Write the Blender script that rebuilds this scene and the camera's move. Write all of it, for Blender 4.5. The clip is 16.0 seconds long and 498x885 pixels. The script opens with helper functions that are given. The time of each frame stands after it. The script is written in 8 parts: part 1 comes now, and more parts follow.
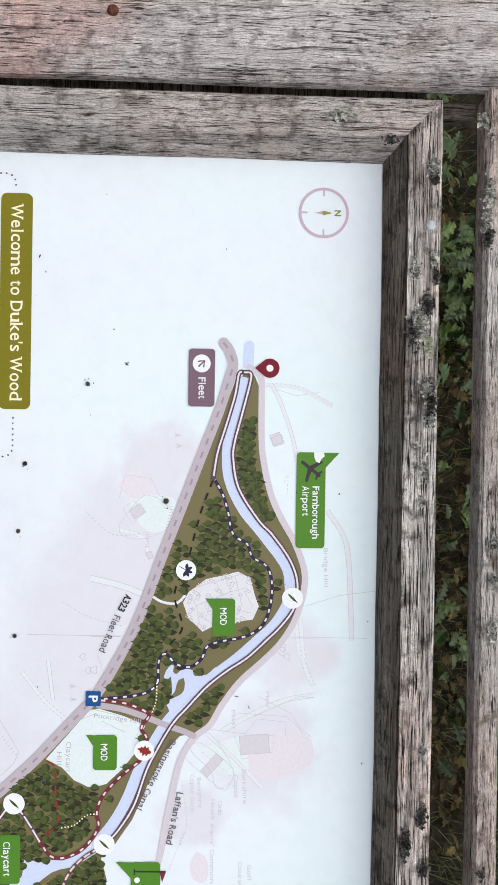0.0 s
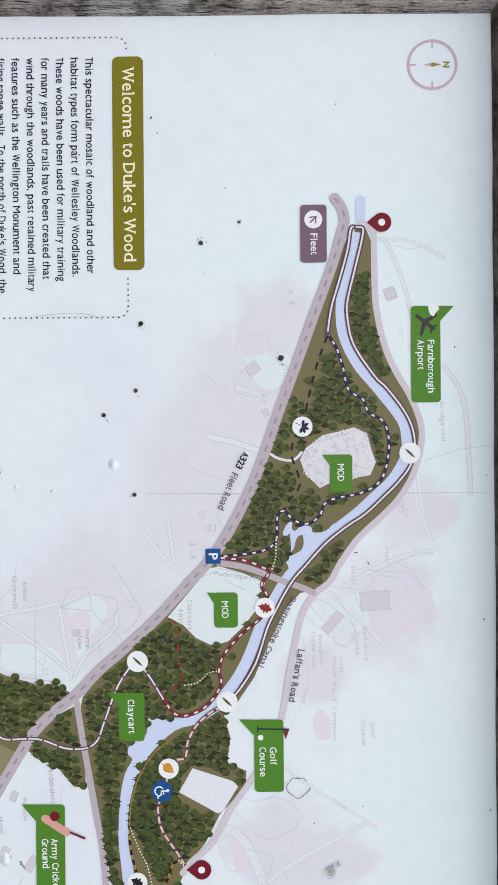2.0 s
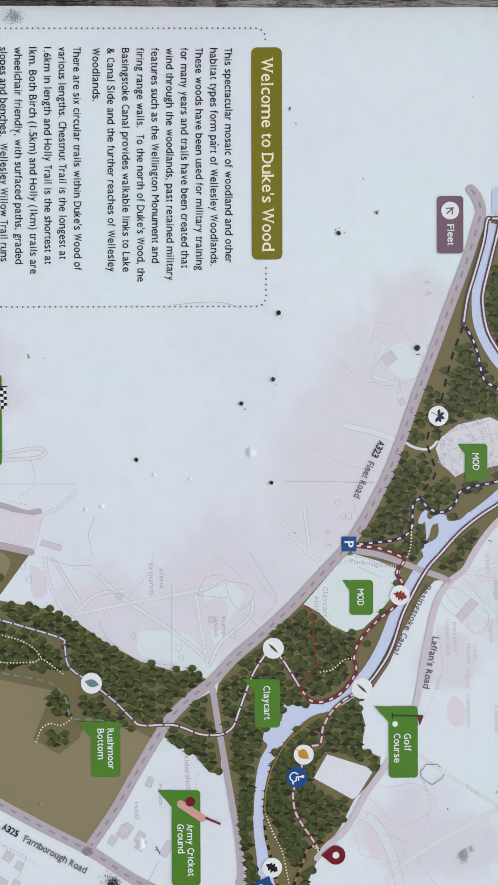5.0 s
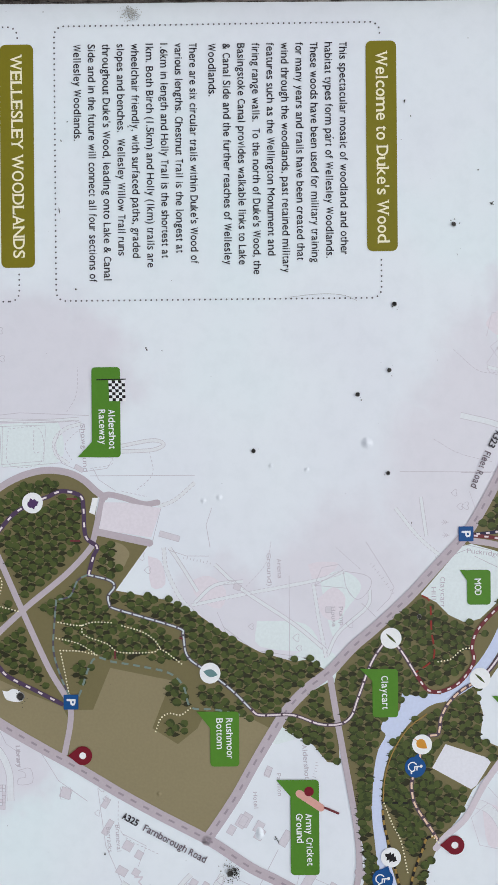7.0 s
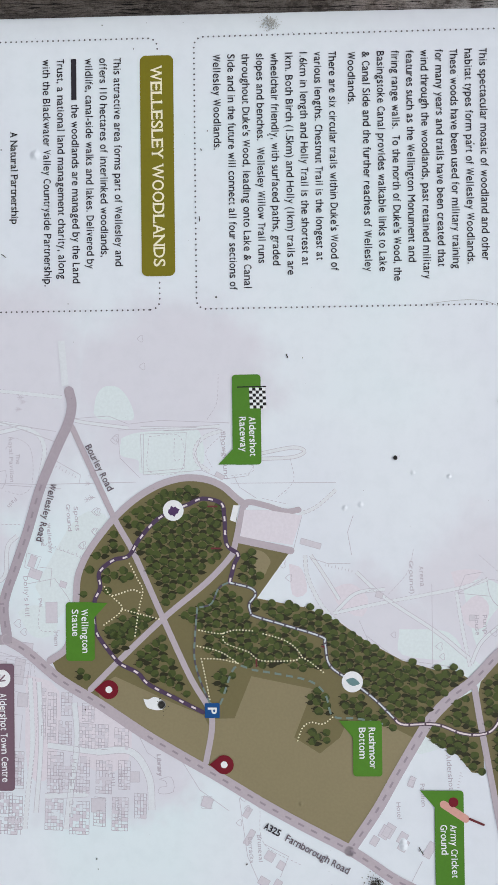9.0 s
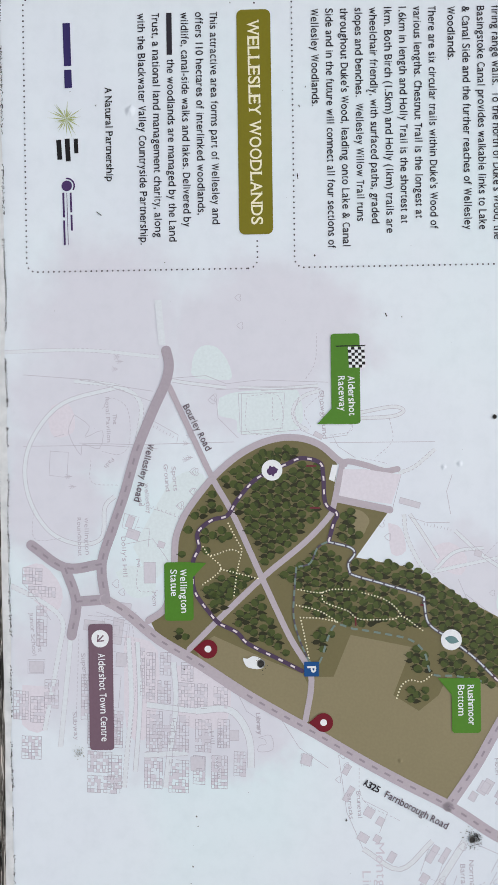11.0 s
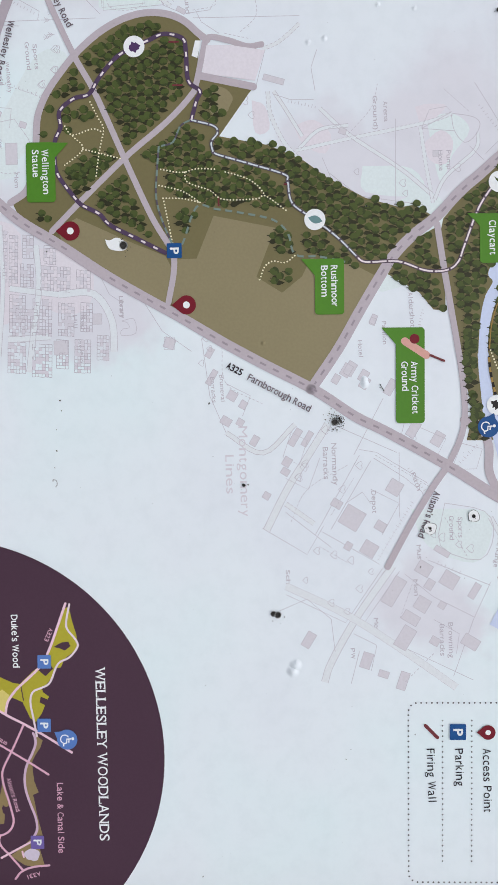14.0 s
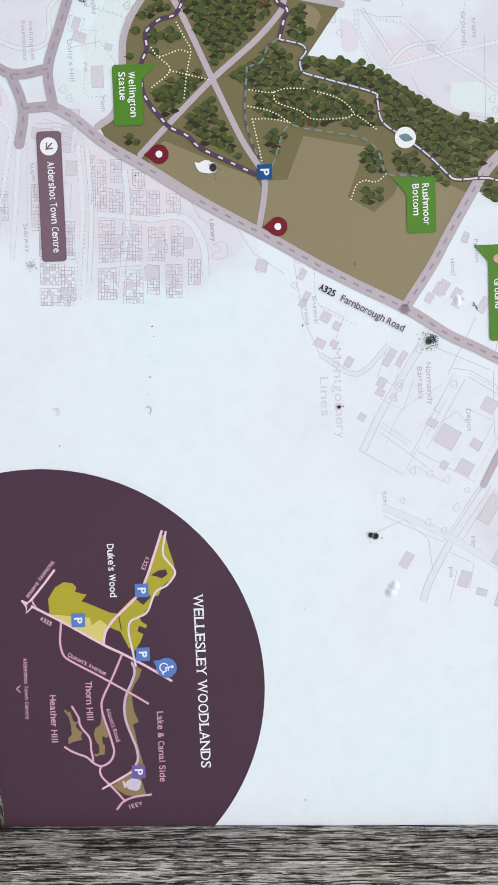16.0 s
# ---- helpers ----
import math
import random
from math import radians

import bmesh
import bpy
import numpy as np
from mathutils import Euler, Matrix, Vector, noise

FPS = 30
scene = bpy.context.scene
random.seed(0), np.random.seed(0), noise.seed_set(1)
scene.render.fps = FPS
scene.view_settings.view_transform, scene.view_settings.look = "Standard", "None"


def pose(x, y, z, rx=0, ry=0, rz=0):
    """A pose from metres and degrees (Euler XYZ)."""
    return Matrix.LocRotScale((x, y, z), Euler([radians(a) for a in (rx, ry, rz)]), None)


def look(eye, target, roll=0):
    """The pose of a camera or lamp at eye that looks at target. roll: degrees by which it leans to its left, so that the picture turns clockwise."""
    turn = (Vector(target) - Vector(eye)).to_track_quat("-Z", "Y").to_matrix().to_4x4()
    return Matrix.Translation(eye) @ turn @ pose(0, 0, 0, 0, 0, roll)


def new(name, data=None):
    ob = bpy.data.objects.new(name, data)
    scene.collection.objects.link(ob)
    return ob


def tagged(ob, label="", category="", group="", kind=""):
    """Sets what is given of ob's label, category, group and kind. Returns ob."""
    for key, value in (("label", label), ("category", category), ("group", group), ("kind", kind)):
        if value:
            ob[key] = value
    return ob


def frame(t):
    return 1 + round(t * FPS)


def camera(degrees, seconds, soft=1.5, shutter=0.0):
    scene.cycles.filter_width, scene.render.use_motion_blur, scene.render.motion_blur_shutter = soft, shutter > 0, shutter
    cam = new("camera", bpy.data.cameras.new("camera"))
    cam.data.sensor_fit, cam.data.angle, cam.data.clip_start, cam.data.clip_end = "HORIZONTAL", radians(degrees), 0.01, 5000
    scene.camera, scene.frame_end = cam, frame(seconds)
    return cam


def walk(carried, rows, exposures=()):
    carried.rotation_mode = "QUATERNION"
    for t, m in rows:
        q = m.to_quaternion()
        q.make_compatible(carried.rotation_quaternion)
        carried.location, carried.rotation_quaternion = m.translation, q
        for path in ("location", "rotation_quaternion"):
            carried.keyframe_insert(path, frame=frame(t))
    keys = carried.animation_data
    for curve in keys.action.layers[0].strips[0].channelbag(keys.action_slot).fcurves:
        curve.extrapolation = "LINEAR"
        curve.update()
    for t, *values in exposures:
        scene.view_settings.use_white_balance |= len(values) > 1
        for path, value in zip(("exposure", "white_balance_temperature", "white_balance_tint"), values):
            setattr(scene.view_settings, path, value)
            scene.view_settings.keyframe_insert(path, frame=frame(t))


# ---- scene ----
# ---- camera: the path is given in the sign's own plane (x along it, z up it, -y out of it) ----
cam = camera(38.0, 16.0, soft=1.5)
TILT, FOOT = 40.0, 0.78            # slope of the sign's face in degrees, height of its lower edge
SIGN = pose(0, 0, FOOT, TILT - 90, 0, 0)
PATH = [
    (0, (0.2346, -0.6156, 0.6981), (0.2432, 0.3836, 0.7353), 90.92),
    (0.5, (0.2931, -0.6152, 0.6573), (0.3000, 0.3846, 0.6791), 90.51),
    (1, (0.3170, -0.6202, 0.6433), (0.3214, 0.3798, 0.6509), 89.87),
    (1.5, (0.3327, -0.6181, 0.6241), (0.3464, 0.3816, 0.6441), 89.51),
    (2, (0.3597, -0.6154, 0.6264), (0.3640, 0.3846, 0.6222), 89.56),
    (2.5, (0.3668, -0.6139, 0.6004), (0.3781, 0.3860, 0.6072), 89.66),
    (3, (0.3734, -0.6140, 0.5866), (0.3808, 0.3860, 0.5865), 89.76),
    (3.5, (0.3784, -0.6144, 0.5683), (0.3868, 0.3856, 0.5697), 89.81),
    (6, (0.3628, -0.6243, 0.4634), (0.3659, 0.3757, 0.4680), 89.83),
    (6.5, (0.3710, -0.6251, 0.4426), (0.3674, 0.3748, 0.4333), 89.71),
    (7, (0.3784, -0.6242, 0.4135), (0.3789, 0.3758, 0.4026), 89.51),
    (7.5, (0.3889, -0.6220, 0.3693), (0.3895, 0.3780, 0.3646), 89.43),
    (8, (0.3892, -0.6212, 0.3379), (0.3865, 0.3787, 0.3271), 89.36),
    (8.5, (0.3838, -0.6237, 0.3150), (0.3755, 0.3762, 0.3045), 89.42),
    (9, (0.3785, -0.6248, 0.3038), (0.3671, 0.3747, 0.2740), 89.32),
    (9.5, (0.3732, -0.6227, 0.2634), (0.3675, 0.3773, 0.2538), 89.54),
    (9.7, (0.3722, -0.6237, 0.2526), (0.3669, 0.3763, 0.2451), 89.52),
    (11.8, (0.4932, -0.6243, 0.2039), (0.5051, 0.3753, 0.1791), 89.10),
    (12, (0.5288, -0.6260, 0.2184), (0.5382, 0.3736, 0.1944), 89.12),
    (12.5, (0.6006, -0.6265, 0.2797), (0.6178, 0.3735, 0.2591), 89.31),
    (13, (0.6543, -0.6272, 0.3333), (0.6795, 0.3725, 0.3243), 89.64),
    (13.3, (0.6637, -0.6302, 0.3434), (0.7236, 0.3680, 0.3415), 89.51),
    (13.5, (0.7023, -0.6258, 0.3550), (0.7336, 0.3736, 0.3399), 89.75),
    (14, (0.7432, -0.6253, 0.3283), (0.7814, 0.3737, 0.3043), 89.46),
    (14.5, (0.7699, -0.6301, 0.2619), (0.8133, 0.3699, 0.2578), 88.93),
    (15, (0.7870, -0.6304, 0.2126), (0.8334, 0.3696, 0.2039), 88.65),
    (15.5, (0.7922, -0.6292, 0.1958), (0.8422, 0.3708, 0.1821), 88.45),
    (16, (0.8023, -0.6277, 0.2321), (0.8499, 0.3723, 0.2280), 88.01),
]
EXPOSURES = [(0.0, 0.42, 6580, 10), (0.5, 0.34, 6560, 10), (1.0, 0.26, 6540, 10), (1.5, 0.20, 6520, 10), (2.5, 0.16, 6500, 10), (3.5, 0.02, 6490, 10), (7.0, 0.02, 6540, 10), (9.5, 0.02, 6560, 10), (12.0, 0.06, 6540, 10), (12.5, 0.01, 6530, 10), (13.0, 0.02, 6530, 10), (13.5, 0.06, 6530, 10), (14.0, 0.08, 6530, 10), (15.5, 0.25, 6560, 10), (16.0, 0.27, 6580, 10)]
walk(cam, [(t, SIGN @ look(eye, target, roll)) for t, eye, target, roll in PATH], EXPOSURES)

# ---- light: bright overcast sky ----
world = bpy.data.worlds.new("sky")
scene.world = world
world.use_nodes = True
wn = world.node_tree
sky = wn.nodes.new("ShaderNodeTexSky")
sky.sky_type, sky.sun_disc = "NISHITA", False
sky.sun_elevation, sky.sun_rotation = radians(70), radians(180)
sky.dust_density, sky.air_density, sky.ozone_density = 3.0, 1.0, 1.0
grey = wn.nodes.new("ShaderNodeHueSaturation")      # cloud cover
grey.inputs["Saturation"].default_value = 0.45
wn.links.new(sky.outputs[0], grey.inputs["Color"])
wn.links.new(grey.outputs[0], wn.nodes["Background"].inputs[0])
wn.nodes["Background"].inputs[1].default_value = 0.12
sun = new("sun", bpy.data.lights.new("sun", "SUN"))
sun.data.energy, sun.data.angle, sun.data.color = 1.5, radians(50), (1.0, 0.96, 0.91)
sun.matrix_world = pose(0, 0, 4, 20, 0, 180)

PW, PH = 1.170, 0.832              # printed panel


# ---- materials ----
def lin(c):
    return [((v / 255 + 0.055) / 1.055) ** 2.4 if v > 10 else v / 255 / 12.92 for v in c] + [1.0]


def shade(name, rough=0.6, spec=0.4):
    m = bpy.data.materials.new(name)
    m.use_nodes = True
    b = m.node_tree.nodes["Principled BSDF"]
    b.inputs["Roughness"].default_value = rough
    b.inputs["Specular IOR Level"].default_value = spec
    return m, m.node_tree.nodes, m.node_tree.links, b


def noise_node(n, l, scale, detail=4.0, rough=0.6, vec=None, dim="3D"):
    t = n.new("ShaderNodeTexNoise")
    t.inputs["Scale"].default_value, t.inputs["Detail"].default_value, t.inputs["Roughness"].default_value = scale, detail, rough
    if vec:
        l.new(vec, t.inputs["Vector"])
    return t


def ramp(n, l, src, stops):
    r = n.new("ShaderNodeValToRGB")
    el = r.color_ramp.elements
    while len(el) < len(stops):
        el.new(0.5)
    for e, (p, c) in zip(el, stops):
        e.position, e.color = p, c
    l.new(src, r.inputs[0])
    return r


def mixc(n, l, fac, a, b, kind="MIX"):
    m = n.new("ShaderNodeMix")
    m.data_type, m.blend_type = "RGBA", kind
    for sock, v in ((m.inputs[0], fac), (m.inputs[6], a), (m.inputs[7], b)):
        if hasattr(v, "is_linked"):
            l.new(v, sock)
        else:
            sock.default_value = v
    return m.outputs[2]


INKS = {}


def ink(name, rgb, vary=0.10, rough=0.42):
    """Printed, weathered ink under a satin laminate."""
    if name in INKS:
        return INKS[name]
    m, n, l, b = shade("print_" + name, rough, 0.22)
    tc = n.new("ShaderNodeTexCoord")
    base = lin(rgb)
    a = noise_node(n, l, 9.0, 3.0, 0.6, tc.outputs["Object"])
    g = noise_node(n, l, 420.0, 2.0, 0.5, tc.outputs["Object"])
    dark = [c * (1 - vary) for c in base[:3]] + [1]
    pale = [min(1, c * (1 + vary * 0.6) + 0.012 * vary) for c in base[:3]] + [1]
    c1 = mixc(n, l, a.outputs["Fac"], dark, pale)
    gr = ramp(n, l, g.outputs["Fac"], [(0.35, (0.95, 0.95, 0.95, 1)), (0.65, (1, 1, 1, 1))])
    l.new(mixc(n, l, 1.0, c1, gr.outputs[0], "MULTIPLY"), b.inputs["Base Color"])
    rr = n.new("ShaderNodeMapRange")
    rr.inputs[3].default_value, rr.inputs[4].default_value = rough - 0.06, rough + 0.10
    l.new(a.outputs["Fac"], rr.inputs[0])
    l.new(rr.outputs[0], b.inputs["Roughness"])
    INKS[name] = m
    return m


TINTED = [
    ((329.5, 626.4), 70), ((411.3, 587.1), 75), ((502, 494.7), 75), ((262.2, 651.1), 40), ((505.4, 736.7), 50), ((422.8, 756.7), 40), ((558.1, 673), 30), ((704.5, 647.6), 45), ((724.1, 691.3), 35),
    ((316.5, 220.9), 70), ((307.2, 270), 50), ((522.9, 385.5), 45), ((547.5, 424.3), 35), ((513.8, 492.7), 40),
    ((328.4, 181), 70), ((369.6, 62.9), 75), ((447.1, 27), 60), ((585, 54), 75), ((625.2, 132), 70), ((655.2, 190.4), 45), ((297.1, 77.2), 75),
    ((907.5, 462.2), 45), ((927.4, 486.8), 35),
]


def paper():
    """The pale ground of the print: cool white with washes of pale pink and pale green, faint grime."""
    m, n, l, b = shade("print_ground", 0.40, 0.35)
    tc = n.new("ShaderNodeTexCoord")
    a = noise_node(n, l, 3.2, 3.0, 0.55, tc.outputs["Object"])
    c = ramp(n, l, a.outputs["Fac"], [(0.36, lin((220, 227, 235))), (0.5, lin((223, 232, 238))), (0.64, lin((219, 234, 238)))])
    g = noise_node(n, l, 60.0, 5.0, 0.65, tc.outputs["Object"])
    gr = ramp(n, l, g.outputs["Fac"], [(0.30, (0.96, 0.965, 0.965, 1)), (0.55, (1, 1, 1, 1))])
    wob = noise_node(n, l, 14.0, 4.0, 0.6, tc.outputs["Object"])
    warp = n.new("ShaderNodeVectorMath")
    warp.operation = "MULTIPLY_ADD"
    warp.inputs[1].default_value = (0.10, 0.10, 0.10)
    l.new(wob.outputs["Color"], warp.inputs[0])
    l.new(tc.outputs["Object"], warp.inputs[2])
    most = None
    for (u, v), r in TINTED:
        d = n.new("ShaderNodeVectorMath")
        d.operation = "DISTANCE"
        d.inputs[1].default_value = (u / 1000 + 0.05, 0.05, v / 1000 + 0.05)
        l.new(warp.outputs[0], d.inputs[0])
        f = n.new("ShaderNodeMapRange")
        f.interpolation_type = "SMOOTHSTEP"
        f.inputs[1].default_value, f.inputs[2].default_value, f.inputs[3].default_value, f.inputs[4].default_value = r / 1000 * 0.55, r / 1000 * 1.3, 1.0, 0.0
        l.new(d.outputs["Value"], f.inputs[0])
        if most is None:
            most = f.outputs[0]
        else:
            mx = n.new("ShaderNodeMath")
            mx.operation = "MAXIMUM"
            l.new(most, mx.inputs[0])
            l.new(f.outputs[0], mx.inputs[1])
            most = mx.outputs[0]
    tinted = mixc(n, l, most, c.outputs[0], lin((215, 216.5, 225)))
    l.new(mixc(n, l, 1.0, tinted, gr.outputs[0], "MULTIPLY"), b.inputs["Base Color"])
    sp = noise_node(n, l, 35.0, 4.0, 0.6, tc.outputs["Object"])
    rr = n.new("ShaderNodeMapRange")
    rr.inputs[3].default_value, rr.inputs[4].default_value = 0.32, 0.52
    l.new(sp.outputs["Fac"], rr.inputs[0])
    l.new(rr.outputs[0], b.inputs["Roughness"])
    bp = n.new("ShaderNodeBump")
    bp.inputs["Strength"].default_value, bp.inputs["Distance"].default_value = 0.08, 0.0006
    l.new(sp.outputs["Fac"], bp.inputs["Height"])
    l.new(bp.outputs[0], b.inputs["Normal"])
    return m


def weathered_wood(name, light, mid, dark, warm, stain, split=0.0, along=52, sway_by=0.005, dark_run=None, fleck=None):
    """Silvered, deeply grained oak; the grain runs along each plank's own x."""
    m, n, l, b = shade(name, 0.85, 0.2)
    tc = n.new("ShaderNodeTexCoord")
    oi = n.new("ShaderNodeObjectInfo")
    sh = n.new("ShaderNodeVectorMath")
    sh.operation = "ADD"
    off = n.new("ShaderNodeCombineXYZ")
    mul = n.new("ShaderNodeMath")
    mul.operation = "MULTIPLY"
    mul.inputs[1].default_value = 7.0
    l.new(oi.outputs["Random"], mul.inputs[0])
    for k in range(3):
        l.new(mul.outputs[0], off.inputs[k])
    l.new(tc.outputs["Object"], sh.inputs[0])
    l.new(off.outputs[0], sh.inputs[1])

    sway = noise_node(n, l, 14.0, 2.0, 0.5, sh.outputs[0])
    bent = n.new("ShaderNodeVectorMath")
    bent.operation = "MULTIPLY_ADD"
    bent.inputs[1].default_value = (0.0, sway_by, sway_by)
    l.new(sway.outputs["Color"], bent.inputs[0])
    l.new(sh.outputs[0], bent.inputs[2])

    def stretched(sx, sy):
        mp = n.new("ShaderNodeMapping")
        mp.inputs["Scale"].default_value = (sx, sy, sy)
        l.new(bent.outputs[0], mp.inputs["Vector"])
        return mp.outputs[0]

    crack = noise_node(n, l, 1.0, 6.0, 0.72, stretched(along, 980))
    hair = noise_node(n, l, 1.0, 3.0, 0.75, stretched(along * 3.2, 1500))
    speck = noise_node(n, l, 900.0, 2.0, 0.6, sh.outputs[0])
    worn = noise_node(n, l, 16.0, 4.0, 0.65, stretched(0.5, 1.3))
    bias = n.new("ShaderNodeMath")
    bias.operation = "MULTIPLY_ADD"
    bias.inputs[1].default_value = 0.30
    l.new(worn.outputs["Fac"], bias.inputs[0])
    l.new(crack.outputs["Fac"], bias.inputs[2])
    band = noise_node(n, l, 1.0, 4.0, 0.6, stretched(9, 130))
    blot = noise_node(n, l, 48.0, 6.0, 0.72, sh.outputs[0])
    big = noise_node(n, l, 5.0, 3.0, 0.6, sh.outputs[0])
    base = ramp(n, l, band.outputs["Fac"], [(0.34, mid), (0.62, light)])
    c2 = ramp(n, l, bias.outputs[0], [(0.525 + split, dark), (0.555 + split, (0.42, 0.40, 0.38, 1)), (0.60 + split, (1, 1, 1, 1))])
    c3 = ramp(n, l, hair.outputs["Fac"], [(0.34, (0.26, 0.24, 0.23, 1)), (0.46, (1, 1, 1, 1)), (0.53, (1, 1, 1, 1)), (0.66, (1.7, 1.7, 1.7, 1))])
    c = mixc(n, l, 1.0, base.outputs[0], c2.outputs[0], "MULTIPLY")
    c = mixc(n, l, 0.72, c, c3.outputs[0], "MULTIPLY")
    c4 = ramp(n, l, speck.outputs["Fac"], [(0.36, (0.55, 0.54, 0.53, 1)), (0.52, (1, 1, 1, 1))])
    c = mixc(n, l, 0.7, c, c4.outputs[0], "MULTIPLY")
    fis = noise_node(n, l, 1.0, 3.0, 0.55, stretched(6, 260))
    gap = n.new("ShaderNodeMath")
    gap.operation = "SUBTRACT"
    gap.inputs[1].default_value = 0.5
    l.new(fis.outputs["Fac"], gap.inputs[0])
    near = n.new("ShaderNodeMath")
    near.operation = "ABSOLUTE"
    l.new(gap.outputs[0], near.inputs[0])
    wide = n.new("ShaderNodeMath")
    wide.operation = "MULTIPLY_ADD"
    wide.inputs[1].default_value = -0.075
    l.new(worn.outputs["Fac"], wide.inputs[0])
    l.new(near.outputs[0], wide.inputs[2])
    c5 = ramp(n, l, wide.outputs[0], [(0.0, dark), (0.008, (1, 1, 1, 1))])
    c5.color_ramp.elements[0].position = 0.0
    shift = n.new("ShaderNodeMath")
    shift.operation = "ADD"
    shift.inputs[1].default_value = 0.0325
    l.new(wide.outputs[0], shift.inputs[0])
    l.new(shift.outputs[0], c5.inputs[0])
    c = mixc(n, l, 0.9, c, c5.outputs[0], "MULTIPLY")
    wf = ramp(n, l, big.outputs["Fac"], [(0.46, (0, 0, 0, 1)), (0.66, (1, 1, 1, 1))])
    c = mixc(n, l, wf.outputs[0], c, mixc(n, l, 1.0, c, warm, "MULTIPLY"))
    bf = ramp(n, l, blot.outputs["Fac"], [(0.36, stain), (0.50, (1, 1, 1, 1))])
    c = mixc(n, l, 1.0, c, bf.outputs[0], "MULTIPLY")
    if fleck:     # weather-bleached splinters between black open pores
        pore = noise_node(n, l, 1.0, 3.0, 0.62, stretched(fleck, 520))
        pf = ramp(n, l, pore.outputs["Fac"], [(0.455, (0.05, 0.047, 0.043, 1)), (0.50, (1, 1, 1, 1))])
        c = mixc(n, l, 0.92, c, pf.outputs[0], "MULTIPLY")
        chip = noise_node(n, l, 1.0, 4.0, 0.7, stretched(fleck * 2.6, 640))
        cf = ramp(n, l, chip.outputs["Fac"], [(0.55, (0, 0, 0, 1)), (0.59, (0.9, 0.9, 0.9, 1))])
        c = mixc(n, l, cf.outputs[0], c, (0.74, 0.71, 0.665, 1))
    if dark_run:      # darker along one stretch of its length
        sep, edge, blur = n.new("ShaderNodeSeparateXYZ"), n.new("ShaderNodeMapRange"), n.new("ShaderNodeMath")
        l.new(tc.outputs["Object"], sep.inputs[0])
        blur.operation = "MULTIPLY_ADD"
        blur.inputs[1].default_value = 0.25
        l.new(blot.outputs["Fac"], blur.inputs[0])
        l.new(sep.outputs[0], blur.inputs[2])
        edge.inputs[1].default_value, edge.inputs[2].default_value, edge.inputs[3].default_value, edge.inputs[4].default_value = dark_run[0] + 0.125, dark_run[1] + 0.125, 1.0, 0.0
        l.new(blur.outputs[0], edge.inputs[0])
        c = mixc(n, l, edge.outputs[0], c, mixc(n, l, 1.0, c, (0.26, 0.235, 0.215, 1), "MULTIPLY"))
    l.new(c, b.inputs["Base Color"])
    add = n.new("ShaderNodeMath")
    add.operation = "ADD"
    l.new(c2.outputs[0], add.inputs[0])
    l.new(c3.outputs[0], add.inputs[1])
    bp = n.new("ShaderNodeBump")
    bp.inputs["Strength"].default_value, bp.inputs["Distance"].default_value = 0.7, 0.0010
    add2 = n.new("ShaderNodeMath")
    add2.operation = "ADD"
    l.new(add.outputs[0], add2.inputs[0])
    l.new(c5.outputs[0], add2.inputs[1])
    l.new(add2.outputs[0], bp.inputs["Height"])
    l.new(bp.outputs[0], b.inputs["Normal"])
    return m


def mottled(name, stops, scale, rough=0.8, spec=0.25, bump=0.0, fine=180.0):
    m, n, l, b = shade(name, rough, spec)
    tc = n.new("ShaderNodeTexCoord")
    oi = n.new("ShaderNodeNewGeometry")
    a = noise_node(n, l, scale, 5.0, 0.6, tc.outputs["Object"])
    add = n.new("ShaderNodeMath")
    add.operation = "MULTIPLY_ADD"
    add.inputs[1].default_value, add.inputs[2].default_value = 0.45, -0.22
    l.new(oi.outputs["Random Per Island"], add.inputs[0])
    s = n.new("ShaderNodeMath")
    s.operation = "ADD"
    l.new(a.outputs["Fac"], s.inputs[0])
    l.new(add.outputs[0], s.inputs[1])
    c = ramp(n, l, s.outputs[0], stops)
    l.new(c.outputs[0], b.inputs["Base Color"])
    if bump:
        g = noise_node(n, l, fine, 4.0, 0.6, tc.outputs["Object"])
        bp = n.new("ShaderNodeBump")
        bp.inputs["Strength"].default_value, bp.inputs["Distance"].default_value = 0.7, bump
        l.new(g.outputs["Fac"], bp.inputs["Height"])
        l.new(bp.outputs[0], b.inputs["Normal"])
    return m


WOOD = weathered_wood("weathered_oak", (0.66, 0.625, 0.60, 1), (0.42, 0.39, 0.37, 1), (0.035, 0.031, 0.028, 1), (1.0, 0.86, 0.79, 1), (0.40, 0.38, 0.36, 1))
WOOD_HALF_DARK = weathered_wood("half_dark_oak", (0.66, 0.625, 0.60, 1), (0.42, 0.39, 0.37, 1), (0.035, 0.031, 0.028, 1), (1.0, 0.86, 0.79, 1), (0.40, 0.38, 0.36, 1), dark_run=(0.34, 0.50))
WOOD_PALE = weathered_wood("silvered_oak", (0.74, 0.70, 0.685, 1), (0.50, 0.47, 0.455, 1), (0.032, 0.028, 0.026, 1), (1.0, 0.76, 0.70, 1), (0.48, 0.46, 0.46, 1), -0.008, 44)
WOOD_DARK = weathered_wood("streaked_oak", (0.86, 0.82, 0.78, 1), (0.27, 0.255, 0.24, 1), (0.012, 0.011, 0.010, 1), (1.0, 0.88, 0.84, 1), (0.25, 0.24, 0.23, 1), 0.03, 17, 0.004)
WOOD_GREY = weathered_wood("flecked_oak", (0.68, 0.65, 0.61, 1), (0.19, 0.18, 0.168, 1), (0.010, 0.010, 0.009, 1), (1.0, 0.93, 0.85, 1), (0.50, 0.49, 0.47, 1), 0.015, 30, 0.002, fleck=16)
